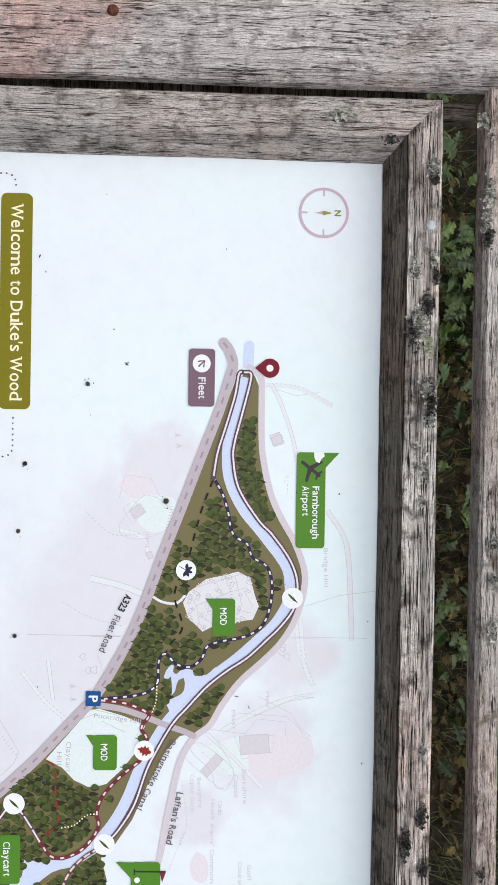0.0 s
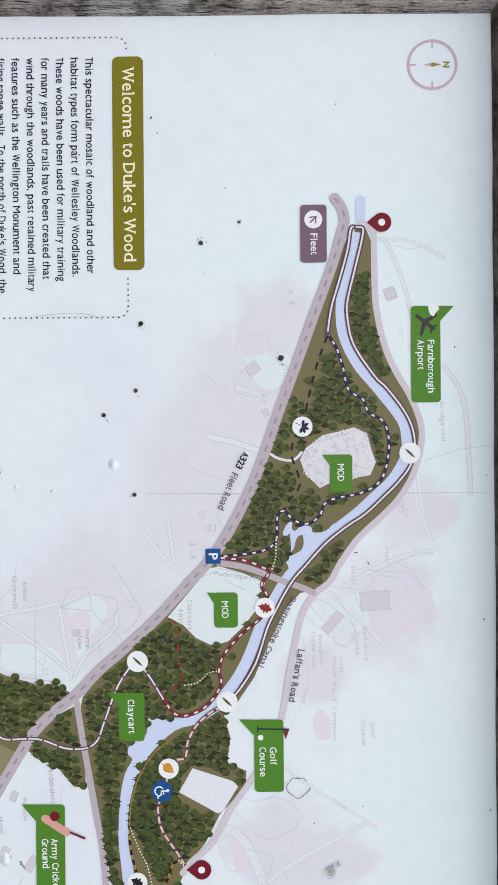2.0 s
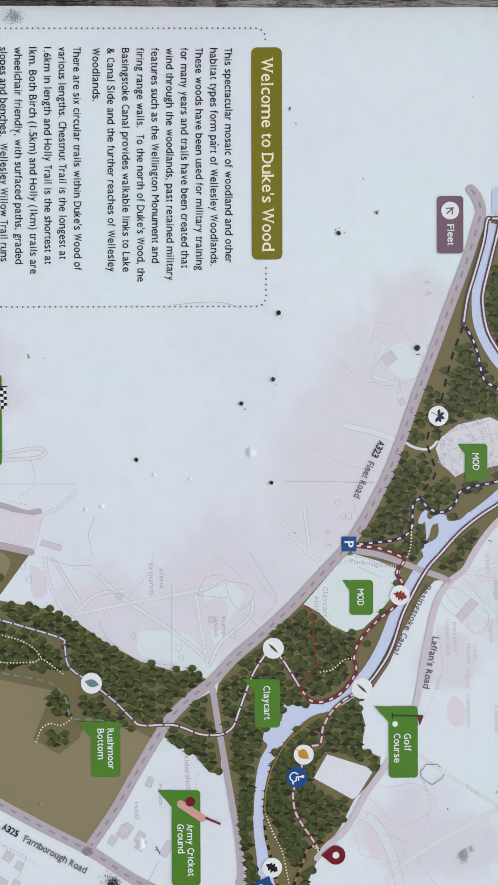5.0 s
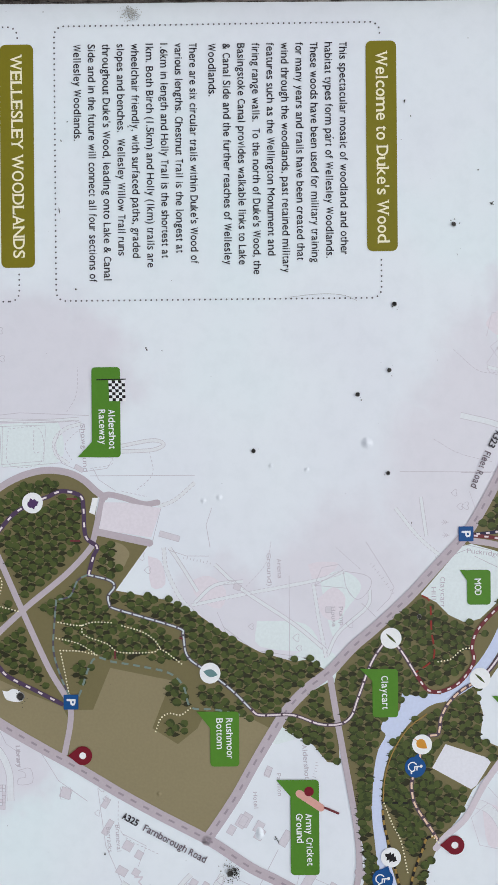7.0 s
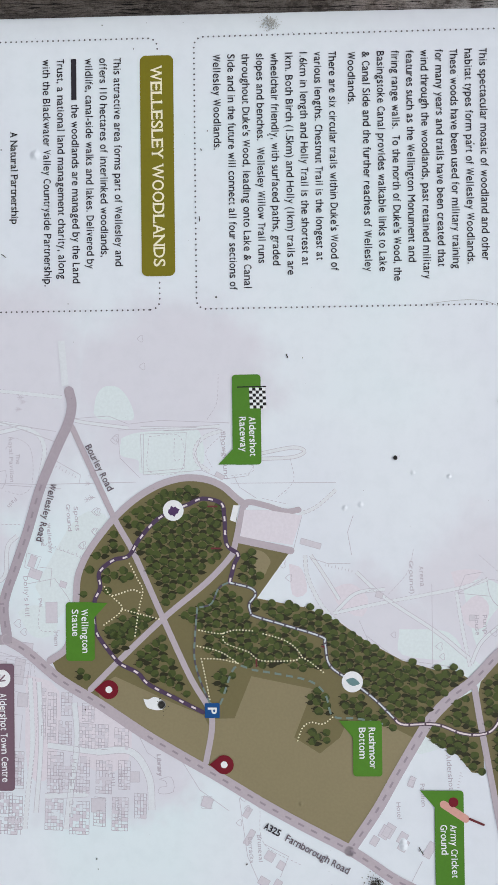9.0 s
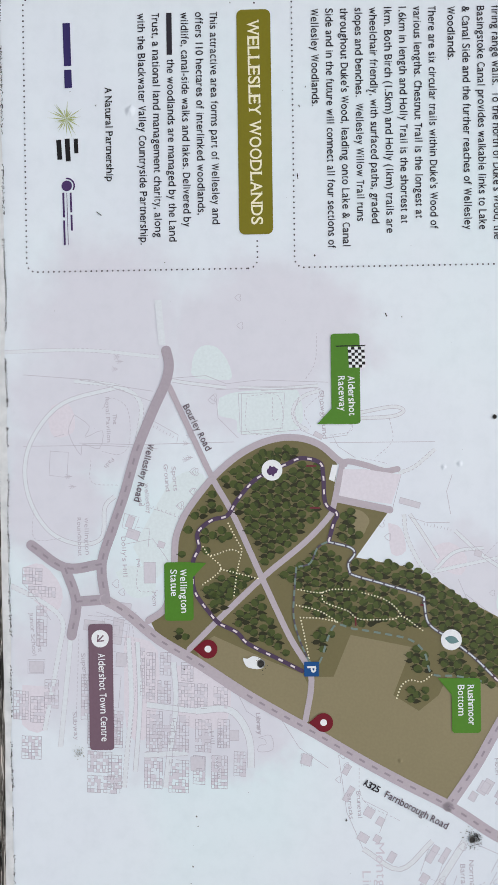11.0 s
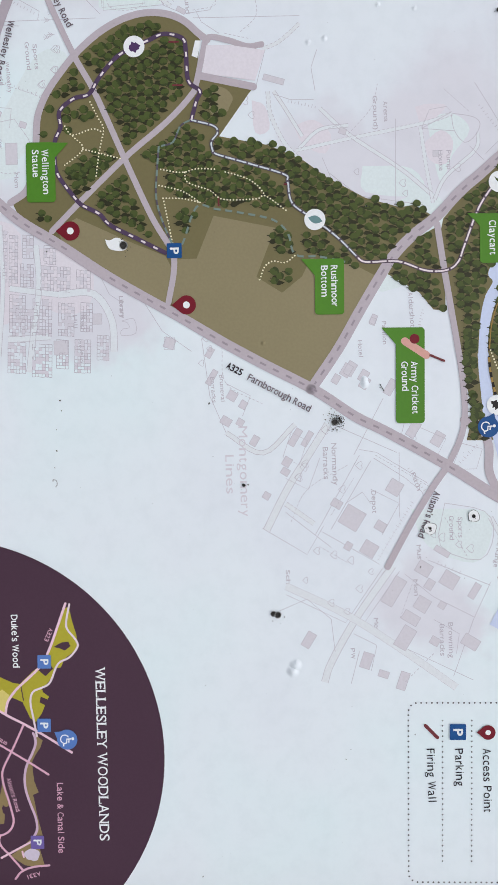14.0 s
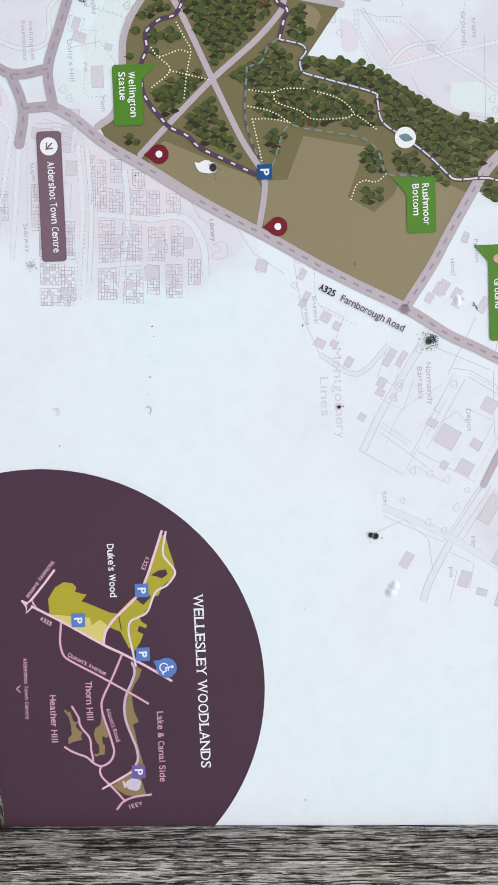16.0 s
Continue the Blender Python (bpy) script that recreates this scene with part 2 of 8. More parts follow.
# flecked oak with the shadow on the lower moulding's side put into its colour
WOOD_BLACK = weathered_wood("shade_black_oak", (0.30, 0.285, 0.265, 1), (0.075, 0.07, 0.064, 1), (0.008, 0.008, 0.007, 1), (1.0, 0.93, 0.85, 1), (0.40, 0.40, 0.38, 1), 0.035, 24, 0.002, fleck=13)
# browner sheltered oak, with the bevel's shade put into its colour
WOOD_BROWN = weathered_wood("brown_shaded_oak", (0.27, 0.238, 0.205, 1), (0.135, 0.115, 0.097, 1), (0.010, 0.009, 0.008, 1), (1.0, 0.86, 0.76, 1), (0.30, 0.29, 0.28, 1), 0.01, 20, 0.004)
PAPER = paper()
GREEN_SIGN = ink("leaf_green", (76, 130, 34))
OLIVE = ink("olive", (122, 116, 18))
MAUVE = ink("mauve", (118, 94, 108))
WOODLAND = ink("woodland_olive", (115, 108, 73))
MEADOW = ink("meadow_olive", (140, 131, 100))
TREE_LIGHT, TREE_DARK, TREE_MID = ink("tree_light", (73, 86, 39), 0.22), ink("tree_dark", (43, 44, 22), 0.2), ink("tree_mid", (54, 65, 30), 0.2)
TRUNK = ink("trunk_brown", (48, 44, 28))
WATER = ink("canal_blue", (200, 212, 238), 0.05)
ROAD = ink("road_lilac", (184, 175, 183), 0.06)
ROAD_DIM = ink("road_dim", (173, 164, 173), 0.06)
RIM_LILAC = ink("rim_lilac", (206, 199, 207), 0.05)
ROAD_DASH = ink("road_dash", (154, 144, 154))
WHITE = ink("white", (234, 238, 240), 0.03)
CREAM = ink("cream", (240, 236, 205), 0.03)
DARK_TEXT = ink("dark_text", (44, 40, 48))
GREY_TEXT = ink("grey_text", (104, 92, 102))
GHOST = ink("ghost_grey", (184, 180, 190), 0.06)
GHOST_EAST = ink("ghost_paler", (202, 199, 209), 0.06)
HOUSE_LINE = ink("house_line", (174, 169, 179), 0.06)
GHOST_LINE = ink("ghost_line", (190, 187, 197), 0.06)
BLUSH = ink("blush", (222, 218, 226), 0.03)
MINT = ink("mint", (219, 231, 233), 0.03)
PURPLE = ink("plum", (71, 47, 63), 0.10, 0.34)
PURPLE_PATH = ink("path_purple", (78, 60, 88))
TOW_PLUM = ink("towpath_plum", (86, 70, 84))
TRAIL_PALE = ink("trail_pale", (226, 216, 220), 0.04)
NAVY = ink("path_navy", (38, 36, 66))
PATH_GREY = ink("path_grey", (86, 80, 92))
RED_PATH = ink("path_red", (110, 44, 52))
RED_BRICK = ink("firing_red", (140, 44, 36))
ORANGE = ink("path_orange", (158, 128, 66))
TEAL = ink("path_teal", (116, 136, 128))
PINRED = ink("pin_red", (114, 8, 32))
PBLUE = ink("parking_blue", (8, 76, 138))
SKYBLUE = ink("inset_blue", (86, 124, 192))
PINKROAD = ink("inset_pink", (216, 170, 192))
ROSE = ink("inset_rose", (230, 196, 212))
CHARTREUSE = ink("inset_chartreuse", (172, 164, 48))
STRAW = ink("inset_straw", (214, 200, 116))
KHAKI = ink("inset_khaki", (140, 122, 84))
BLACK = ink("black", (22, 20, 22))
SKIN = ink("bat_pink", (212, 160, 150))
LOGO_NAVY = ink("logo_navy", (50, 40, 96))
DIRT = mottled("grime", [(0.3, (0.012, 0.012, 0.012, 1)), (0.7, (0.06, 0.058, 0.055, 1))], 200, 0.9, 0.1, 0.0004)
GRIME_PALE = mottled("pale_grime", [(0.3, (0.30, 0.31, 0.30, 1)), (0.7, (0.50, 0.52, 0.50, 1))], 300, 0.9, 0.1)
EDGE_WHITE = mottled("worn_laminate", [(0.3, (0.62, 0.65, 0.66, 1)), (0.6, (0.80, 0.82, 0.83, 1))], 60, 0.6, 0.3, 0.0003)
STEEL = mottled("dull_zinc", [(0.3, (0.34, 0.37, 0.40, 1)), (0.7, (0.55, 0.58, 0.60, 1))], 400, 0.5, 0.5)
RUST = mottled("rusted_iron", [(0.3, (0.06, 0.022, 0.012, 1)), (0.7, (0.17, 0.07, 0.04, 1))], 300, 0.9, 0.2, 0.0006)
LICHEN_GREY = mottled("grey_lichen", [(0.25, (0.09, 0.09, 0.08, 1)), (0.5, (0.38, 0.38, 0.35, 1)), (0.8, (0.70, 0.70, 0.64, 1))], 300, 0.95, 0.1, 0.0006)
LICHEN_DARK = mottled("dark_lichen", [(0.3, (0.03, 0.03, 0.027, 1)), (0.6, (0.09, 0.085, 0.08, 1)), (0.85, (0.30, 0.29, 0.27, 1))], 300, 0.95, 0.1, 0.0006)
LICHEN_GREEN = mottled("pale_green_lichen", [(0.3, (0.36, 0.39, 0.27, 1)), (0.7, (0.60, 0.62, 0.47, 1))], 300, 0.95, 0.1, 0.0006)
# soil and undergrowth colours are darkened to hold the shade behind the sign
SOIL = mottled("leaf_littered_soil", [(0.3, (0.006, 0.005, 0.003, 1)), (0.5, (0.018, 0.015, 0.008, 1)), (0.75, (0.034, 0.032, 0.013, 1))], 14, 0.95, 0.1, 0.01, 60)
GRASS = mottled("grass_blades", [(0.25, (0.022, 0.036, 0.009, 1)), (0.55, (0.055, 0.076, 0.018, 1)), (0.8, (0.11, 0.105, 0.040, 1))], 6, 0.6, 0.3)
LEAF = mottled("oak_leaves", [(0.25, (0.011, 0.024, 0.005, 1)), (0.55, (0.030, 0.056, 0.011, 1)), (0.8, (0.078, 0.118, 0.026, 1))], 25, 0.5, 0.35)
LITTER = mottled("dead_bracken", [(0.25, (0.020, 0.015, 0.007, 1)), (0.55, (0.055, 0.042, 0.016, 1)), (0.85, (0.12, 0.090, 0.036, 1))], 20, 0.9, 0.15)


# ---- mesh helpers ----
def part(name, bm, material, parent, label=""):
    me = bpy.data.meshes.new(name)
    bm.to_mesh(me)
    bm.free()
    me.materials.append(material)
    ob = new(name, me)
    ob.parent = parent
    return tagged(ob, label)


def smooth_line(pts, n=6):
    """Catmull-Rom through the points."""
    if len(pts) < 3:
        return [Vector(p) for p in pts]
    p = [Vector(q) for q in pts]
    p = [2 * p[0] - p[1]] + p + [2 * p[-1] - p[-2]]
    out = []
    for a, b, c, d in zip(p, p[1:], p[2:], p[3:]):
        for k in range(n):
            t = k / n
            out.append(0.5 * (2 * b + (c - a) * t + (2 * a - 5 * b + 4 * c - d) * t * t + (3 * b - a - 3 * c + d) * t ** 3))
    return out + [p[-2]]


def at(p, layer):
    """A spot on the sign's face, from millimetres, in a thin stack of ink layers."""
    return Vector((p[0] / 1000, -0.00004 * layer, p[1] / 1000))


LIFTS = [0]


def lifted(layer):
    """Each printed shape lies a hair above the last, so that no two share a plane."""
    LIFTS[0] += 1
    return layer + 0.03 * (LIFTS[0] % 31)


def facing(bm, vs):
    """A face that looks out of the sign."""
    if len(set(vs)) < 3:
        return
    f = bm.faces.new(vs)
    f.normal_update()
    if f.normal.y > 0:
        f.normal_flip()


def fill(bm, pts, layer):
    """A filled outline."""
    from mathutils.geometry import tessellate_polygon
    layer = lifted(layer)
    vs = [bm.verts.new(at(p, layer)) for p in pts]
    for tri in tessellate_polygon([[Vector((p[0], p[1], 0)) for p in pts]]):
        facing(bm, [vs[k] for k in tri])


def ring_pts(c, r, n=28, a0=0.0, a1=2 * math.pi):
    return [(c[0] + r * math.cos(a0 + (a1 - a0) * k / n), c[1] + r * math.sin(a0 + (a1 - a0) * k / n)) for k in range(n)]


def disc(bm, c, r, layer, n=24):
    layer = lifted(layer)
    vs = [bm.verts.new(at(p, layer)) for p in ring_pts(c, r, n)]
    facing(bm, vs)


def ribbon(bm, pts, width, layer, caps=True):
    """A line of a given width in mm."""
    layer = lifted(layer)
    p = [Vector(q) for q in pts]
    left, right = [], []
    for k, q in enumerate(p):
        d = (p[min(k + 1, len(p) - 1)] - p[max(k - 1, 0)])
        if d.length < 1e-6:
            continue
        s = Vector((-d.y, d.x)).normalized() * width / 2
        left.append(bm.verts.new(at(q + s, layer)))
        right.append(bm.verts.new(at(q - s, layer)))
    for a, b, c, d in zip(left, left[1:], right[1:], right):
        facing(bm, [a, b, c, d])
    if caps:
        disc(bm, p[0], width / 2, layer, 12)
        disc(bm, p[-1], width / 2, layer, 12)


def cut(pts, on, off, start=0.0):
    """The dashes of a line: pieces of length on with gaps off."""
    p = [Vector(q) for q in pts]
    piece, out, left, inked = [p[0]], [], on if not start else start, not start
    for a, b in zip(p, p[1:]):
        d = (b - a).length
        done = 0.0
        while d - done > left:
            done += left
            q = a.lerp(b, done / d)
            if inked:
                piece.append(q)
                out.append(piece)
            piece, inked = [q], not inked
            left = on if inked else off
        left -= d - done
        piece.append(b)
    if inked and len(piece) > 1:
        out.append(piece)
    return out


def dashes(bm, pts, width, on, off, layer, start=0.0):
    for piece in cut(pts, on, off, start):
        ribbon(bm, piece, width, layer, False)


def dots(bm, pts, step, r, layer):
    for piece in cut(pts, 0.05, step):
        disc(bm, piece[0], r, layer, 8)


def rounded(u0, v0, u1, v1, r, n=5):
    out = []
    for cx, cy, a in ((u1 - r, v1 - r, 0), (u0 + r, v1 - r, 90), (u0 + r, v0 + r, 180), (u1 - r, v0 + r, 270)):
        out += [(cx + r * math.cos(radians(a + 90 * k / n)), cy + r * math.sin(radians(a + 90 * k / n))) for k in range(n + 1)]
    return out


LETTER_CACHE = {}


def widths(table):
    return {w[0]: int(w[1:]) / 1000 for w in table.split()}


# advance of each character in a humanist sans and in a book serif, in thousandths of the type size
SANS = widths("a541 b586 c480 d591 e549 f344 g538 h585 i279 j284 k530 l294 m880 n585 o584 p586 q591 r393 s461 t363 u579 v496 w766 x486 y496 z460 A574 B614 C565 D655 E535 F511 G629 H681 I302 J330 K587 L508 M790 N693 O704 P585 Q704 R610 S555 T515 U660 V558 W812 Y531 Z532 .262 ,254 '225 (335 )335 &670 -345 1455")
BOOK = widths("a560 b620 c520 d630 e550 f390 g560 h660 i340 k630 l330 m990 n670 o590 p640 r480 s480 t400 u650 v580 w850 y580 A700 D740 E640 L610 N770 O740 P620 S560 W1010 Y680 '215")
# serifs of the book face: left, right, foot and head of each, in shares of a letter's width and of the capitals' height
FEET = {"E": ((-0.12, 0.02, 0, 0.07), (-0.12, 0.02, 0.93, 1), (0.93, 1.02, 0, 0.26), (0.92, 1.0, 0.76, 1), (0.62, 0.70, 0.38, 0.66)), "L": ((-0.14, 0.02, 0, 0.07), (-0.14, 0.34, 0.93, 1), (0.93, 1.02, 0, 0.28)),
        "D": ((-0.12, 0.02, 0, 0.07), (-0.12, 0.02, 0.93, 1)), "N": ((-0.12, 0.12, 0.93, 1), (-0.12, 0.24, 0, 0.06), (0.74, 1.12, 0.93, 1)), "W": ((-0.07, 0.16, 0.93, 1), (0.84, 1.07, 0.93, 1), (0.40, 0.60, 0.93, 1)),
        "Y": ((-0.09, 0.24, 0.93, 1), (0.76, 1.09, 0.93, 1), (0.30, 0.70, 0, 0.06)), "A": ((-0.09, 0.22, 0, 0.06), (0.76, 1.09, 0, 0.06)), "S": ((0.88, 0.97, 0.70, 0.96), (0.03, 0.12, 0.04, 0.30)), "P": ((-0.14, 0.02, 0.93, 1), (-0.14, 0.36, 0, 0.06)),
        "l": ((-0.9, 1.9, 0, 0.055), (-1.0, 0.2, 0.96, 1.02)), "k": ((-0.12, 0.34, 0, 0.055), (0.68, 1.10, 0, 0.055), (-0.16, 0.02, 0.96, 1.02)), "m": ((-0.07, 0.17, 0, 0.055), (0.40, 0.62, 0, 0.055), (0.83, 1.07, 0, 0.055), (-0.08, 0.02, 0.66, 0.72)),
        "u": ((-0.14, 0.02, 0.66, 0.72), (0.62, 0.84, 0.66, 0.72), (0.96, 1.14, 0, 0.055)), "d": ((0.98, 1.14, 0, 0.055), (0.68, 0.86, 0.96, 1.02)), "t": ((0.5, 1.1, 0, 0.06),), "r": ((-0.2, 0.55, 0, 0.055), (-0.2, 0.02, 0.66, 0.72)),
        "i": ((-0.9, 1.9, 0, 0.055), (-0.9, 0.2, 0.66, 0.72)), "h": ((-0.12, 0.32, 0, 0.055), (0.68, 1.12, 0, 0.055)), "n": ((-0.12, 0.32, 0, 0.055), (0.68, 1.12, 0, 0.055), (-0.14, 0.02, 0.66, 0.72)), "p": ((-0.14, 0.02, 0.66, 0.72),)}
LOW, TALL, NARROW = "acegmnopqrsuvwxyz", "bdfhijklt", "il.,'1Ij()"


def glyph(ch):
    """The filled outline of one character of the built-in font: corners and faces."""
    if ch not in LETTER_CACHE:
        cu = bpy.data.curves.new("writing", "FONT")
        cu.body, cu.resolution_u = ch, 3
        ob = new("writing", cu)
        dg = bpy.context.evaluated_depsgraph_get()
        me = bpy.data.meshes.new_from_object(ob.evaluated_get(dg))
        LETTER_CACHE[ch] = ([tuple(v.co) for v in me.vertices], [tuple(f.vertices) for f in me.polygons])
        bpy.data.objects.remove(ob)
        bpy.data.curves.remove(cu)
        bpy.data.meshes.remove(me)
    return LETTER_CACHE[ch]


def letters(bm, body, p0, p1, cap, layer, bold=0.0, serif=0.0):
    """Writing along the baseline from p0 to p1, with capitals cap mm high, spaced as a printed face is."""
    high, low = max(v[1] for v in glyph("H")[0]), max(v[1] for v in glyph("x")[0])
    table, tall = (BOOK, 0.72) if serif else (SANS, 0.755)
    lift = tall * high / low
    laid, pen = [], 0.0
    for ch in body:
        adv = table.get(ch, 0.31 if ch == " " else 0.56)
        if ch != " ":
            xs = [v[0] for v in glyph(ch)[0]]
            ink_wide = (max(xs) - min(xs)) * 0.69 / high if ch in NARROW else adv - 0.092
            laid.append((ch, pen + (adv - ink_wide) / 2, ink_wide, min(xs), max(xs) - min(xs)))
        pen += adv
    x0, x1 = laid[0][1], laid[-1][1] + laid[-1][2]
    a, d = Vector(p0), Vector(p1) - Vector(p0)
    side = Vector((-d.y, d.x)).normalized()
    layer = lifted(layer)
    for ch, left, wide, g0, gw in laid:
        vs, fs = glyph(ch)

        def spot(x, y):
            if ch in LOW and y > 0:
                y *= lift
            elif ch in TALL and y > 0:
                y = y * lift if y < low else low * lift + (y - low) * (1.03 * high - low * lift) / (high - low)
            return a + d * ((left + (x - g0) / gw * wide - x0) / (x1 - x0)) + side * (y * cap / high)
        made = [bm.verts.new(at(spot(x, y), layer)) for x, y, z in vs]
        used = {}
        for f in fs:
            facing(bm, [made[k] for k in f])
            for p, q in zip(f, f[1:] + f[:1]):
                used.setdefault(tuple(sorted((p, q))), []).append(f)
        for (p, q), sides in used.items():
            (xa, ya, _), (xb, yb, _) = vs[p], vs[q]
            if len(sides) == 1 and bold:      # a heavier weight: the outline is stroked
                ends = [spot(xa, ya), spot(xb, yb)]
                e = (ends[1] - ends[0]).normalized() * bold * cap / high
                s = Vector((-e.y, e.x))
                facing(bm, [bm.verts.new(at(v, layer + 0.1)) for v in (ends[0] - e * 0.5 + s, ends[1] + e * 0.5 + s, ends[1] + e * 0.5 - s, ends[0] - e * 0.5 - s)])
        for f0, f1, v0, v1 in FEET.get(ch, ()) if serif else ():
            foot = [a + d * ((left + q * wide - x0) / (x1 - x0)) + side * (w * cap) for q, w in ((f0, v0), (f1, v0), (f1, v1), (f0, v1))]
            facing(bm, [bm.verts.new(at(q, layer + 0.2)) for q in foot])


def bars(bm, p0, p1, high, layer, words=(0.3, 0.5, 0.2)):
    """Plain bars in the place of writing."""
    a, d = Vector(p0), Vector(p1) - Vector(p0)
    side, total, s = Vector((-d.y, d.x)).normalized() * high, sum(words) + 0.06 * (len(words) - 1), 0.0
    for w in words:
        q, r = a + d * (s / total), a + d * ((s + w) / total)
        fill(bm, [q, r, r + side, q + side], layer)
        s += w + 0.06


def inside(p, poly):
    hit, j = False, len(poly) - 1
    for i in range(len(poly)):
        if (poly[i][1] > p[1]) != (poly[j][1] > p[1]) and p[0] < (poly[j][0] - poly[i][0]) * (p[1] - poly[i][1]) / (poly[j][1] - poly[i][1]) + poly[i][0]:
            hit = not hit
        j = i
    return hit


def near_line(p, line, far):
    q = Vector(p)
    for a, b in zip(line, line[1:]):
        a, b = Vector(a), Vector(b)
        d = b - a
        k = max(0, min(1, (q - a).dot(d) / max(d.dot(d), 1e-9)))
        if (a + d * k - q).length < far:
            return True
    return False


# ---- ground: one sheet to the horizon, with a rough strip of undergrowth behind the sign ----
def ground_sheet():
    bm = bmesh.new()
    n, spots = 70, []
    for i in range(n + 1):
        for j in range(n + 1):
            a, b = (i / n * 2 - 1), (j / n * 2 - 1)
            x, y = 0.6 + 3.5 * a + 900 * a ** 9, 1.0 + 3.5 * b + 900 * b ** 9
            z = 0.05 * noise.noise(Vector((x * 0.9, y * 0.9, 0))) + 0.02 * noise.noise(Vector((x * 4, y * 4, 3)))
            spots.append(bm.verts.new((x, y, z - 0.03)))
    for i in range(n):
        for j in range(n):
            k = i * (n + 1) + j
            bm.faces.new((spots[k], spots[k + n + 1], spots[k + n + 2], spots[k + 1]))
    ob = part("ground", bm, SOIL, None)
    return tagged(ob, "woodland soil with scattered dead leaves, coloured dark for shade", "ground", kind="structure")


ground_sheet()


def undergrowth(rng):
    grass, leaf, dead = bmesh.new(), bmesh.new(), bmesh.new()

    def blade(bm, x, y, h, w, bend, a):
        d, s = Vector((math.cos(a), math.sin(a), 0)), Vector((-math.sin(a), math.cos(a), 0)) * w
        rows = []
        for k in range(4):
            t = k / 3
            c = Vector((x, y, -0.04)) + d * bend * t * t + Vector((0, 0, h * t * (1 - 0.25 * t)))
            rows.append((bm.verts.new(c - s * (1 - t * 0.9)), bm.verts.new(c + s * (1 - t * 0.9))))
        for (p, q), (r, u) in zip(rows, rows[1:]):
            bm.faces.new((p, q, u, r))

    def lobed(bm, c, size, turn, lobes=4):
        """An oak-like leaf with rounded lobes."""
        mid = []
        m = Matrix.Translation(c) @ turn
        n = lobes * 8
        edge_l, edge_r = [], []
        for k in range(n + 1):
            t = k / n
            w = size * (0.10 + 0.25 * math.sin(math.pi * min(1, t * 0.93 + 0.04)) * (0.72 + 0.38 * math.cos(2 * math.pi * lobes * t)))
            z = size * (0.10 * math.sin(math.pi * t))
            mid.append(bm.verts.new(m @ Vector((t * size, 0, z - 0.03 * size))))
            edge_l.append(bm.verts.new(m @ Vector((t * size, w, z + 0.05 * size))))
            edge_r.append(bm.verts.new(m @ Vector((t * size, -w, z + 0.05 * size))))
        for k in range(n):
            bm.faces.new((mid[k], mid[k + 1], edge_l[k + 1], edge_l[k]))
            bm.faces.new((mid[k + 1], mid[k], edge_r[k], edge_r[k + 1]))

    def turn():
        return Euler((rng.gauss(0, 0.5), rng.gauss(0, 0.5), rng.uniform(0, 6.3))).to_matrix().to_4x4()

    for k in range(11000):
        x, y = rng.uniform(-1.2, 2.6), rng.uniform(-0.9, 3.6)
        if y < 0.9 and rng.random() < 0.5:
            continue
        blade(grass if rng.random() < 0.7 else dead, x, y, rng.uniform(0.05, 0.22), rng.uniform(0.002, 0.004), rng.uniform(0.02, 0.14), rng.uniform(0, 6.3))
    for k in range(900):
        x = rng.gauss(-0.44, 0.22) if k % 5 > 1 else rng.uniform(-0.6, 1.6)
        y = rng.uniform(1.1, 3.2)
        lobed(leaf, Vector((x, y, rng.uniform(0.05, 0.42))), rng.uniform(0.045, 0.10), turn())
    for k in range(2600):
        x, y = rng.uniform(-0.8, 1.9), rng.uniform(0.9, 3.2)
        lobed(dead, Vector((x, y, rng.uniform(-0.03, 0.12))), rng.uniform(0.03, 0.07), turn(), 3)
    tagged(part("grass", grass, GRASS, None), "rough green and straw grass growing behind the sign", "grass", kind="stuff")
    tagged(part("undergrowth_leaves", leaf, LEAF, None), "green lobed seedling leaves, coloured dark for shade", "undergrowth", kind="stuff")
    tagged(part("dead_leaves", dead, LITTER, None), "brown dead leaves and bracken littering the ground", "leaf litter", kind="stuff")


undergrowth(random.Random(4))


# ---- the timber sign: posts, rails and a mitred frame ----
def thing(name, label, category, m):
    ob = new(name)
    ob.empty_display_size = 0.1
    ob.matrix_basis = m
    return tagged(ob, label, category)


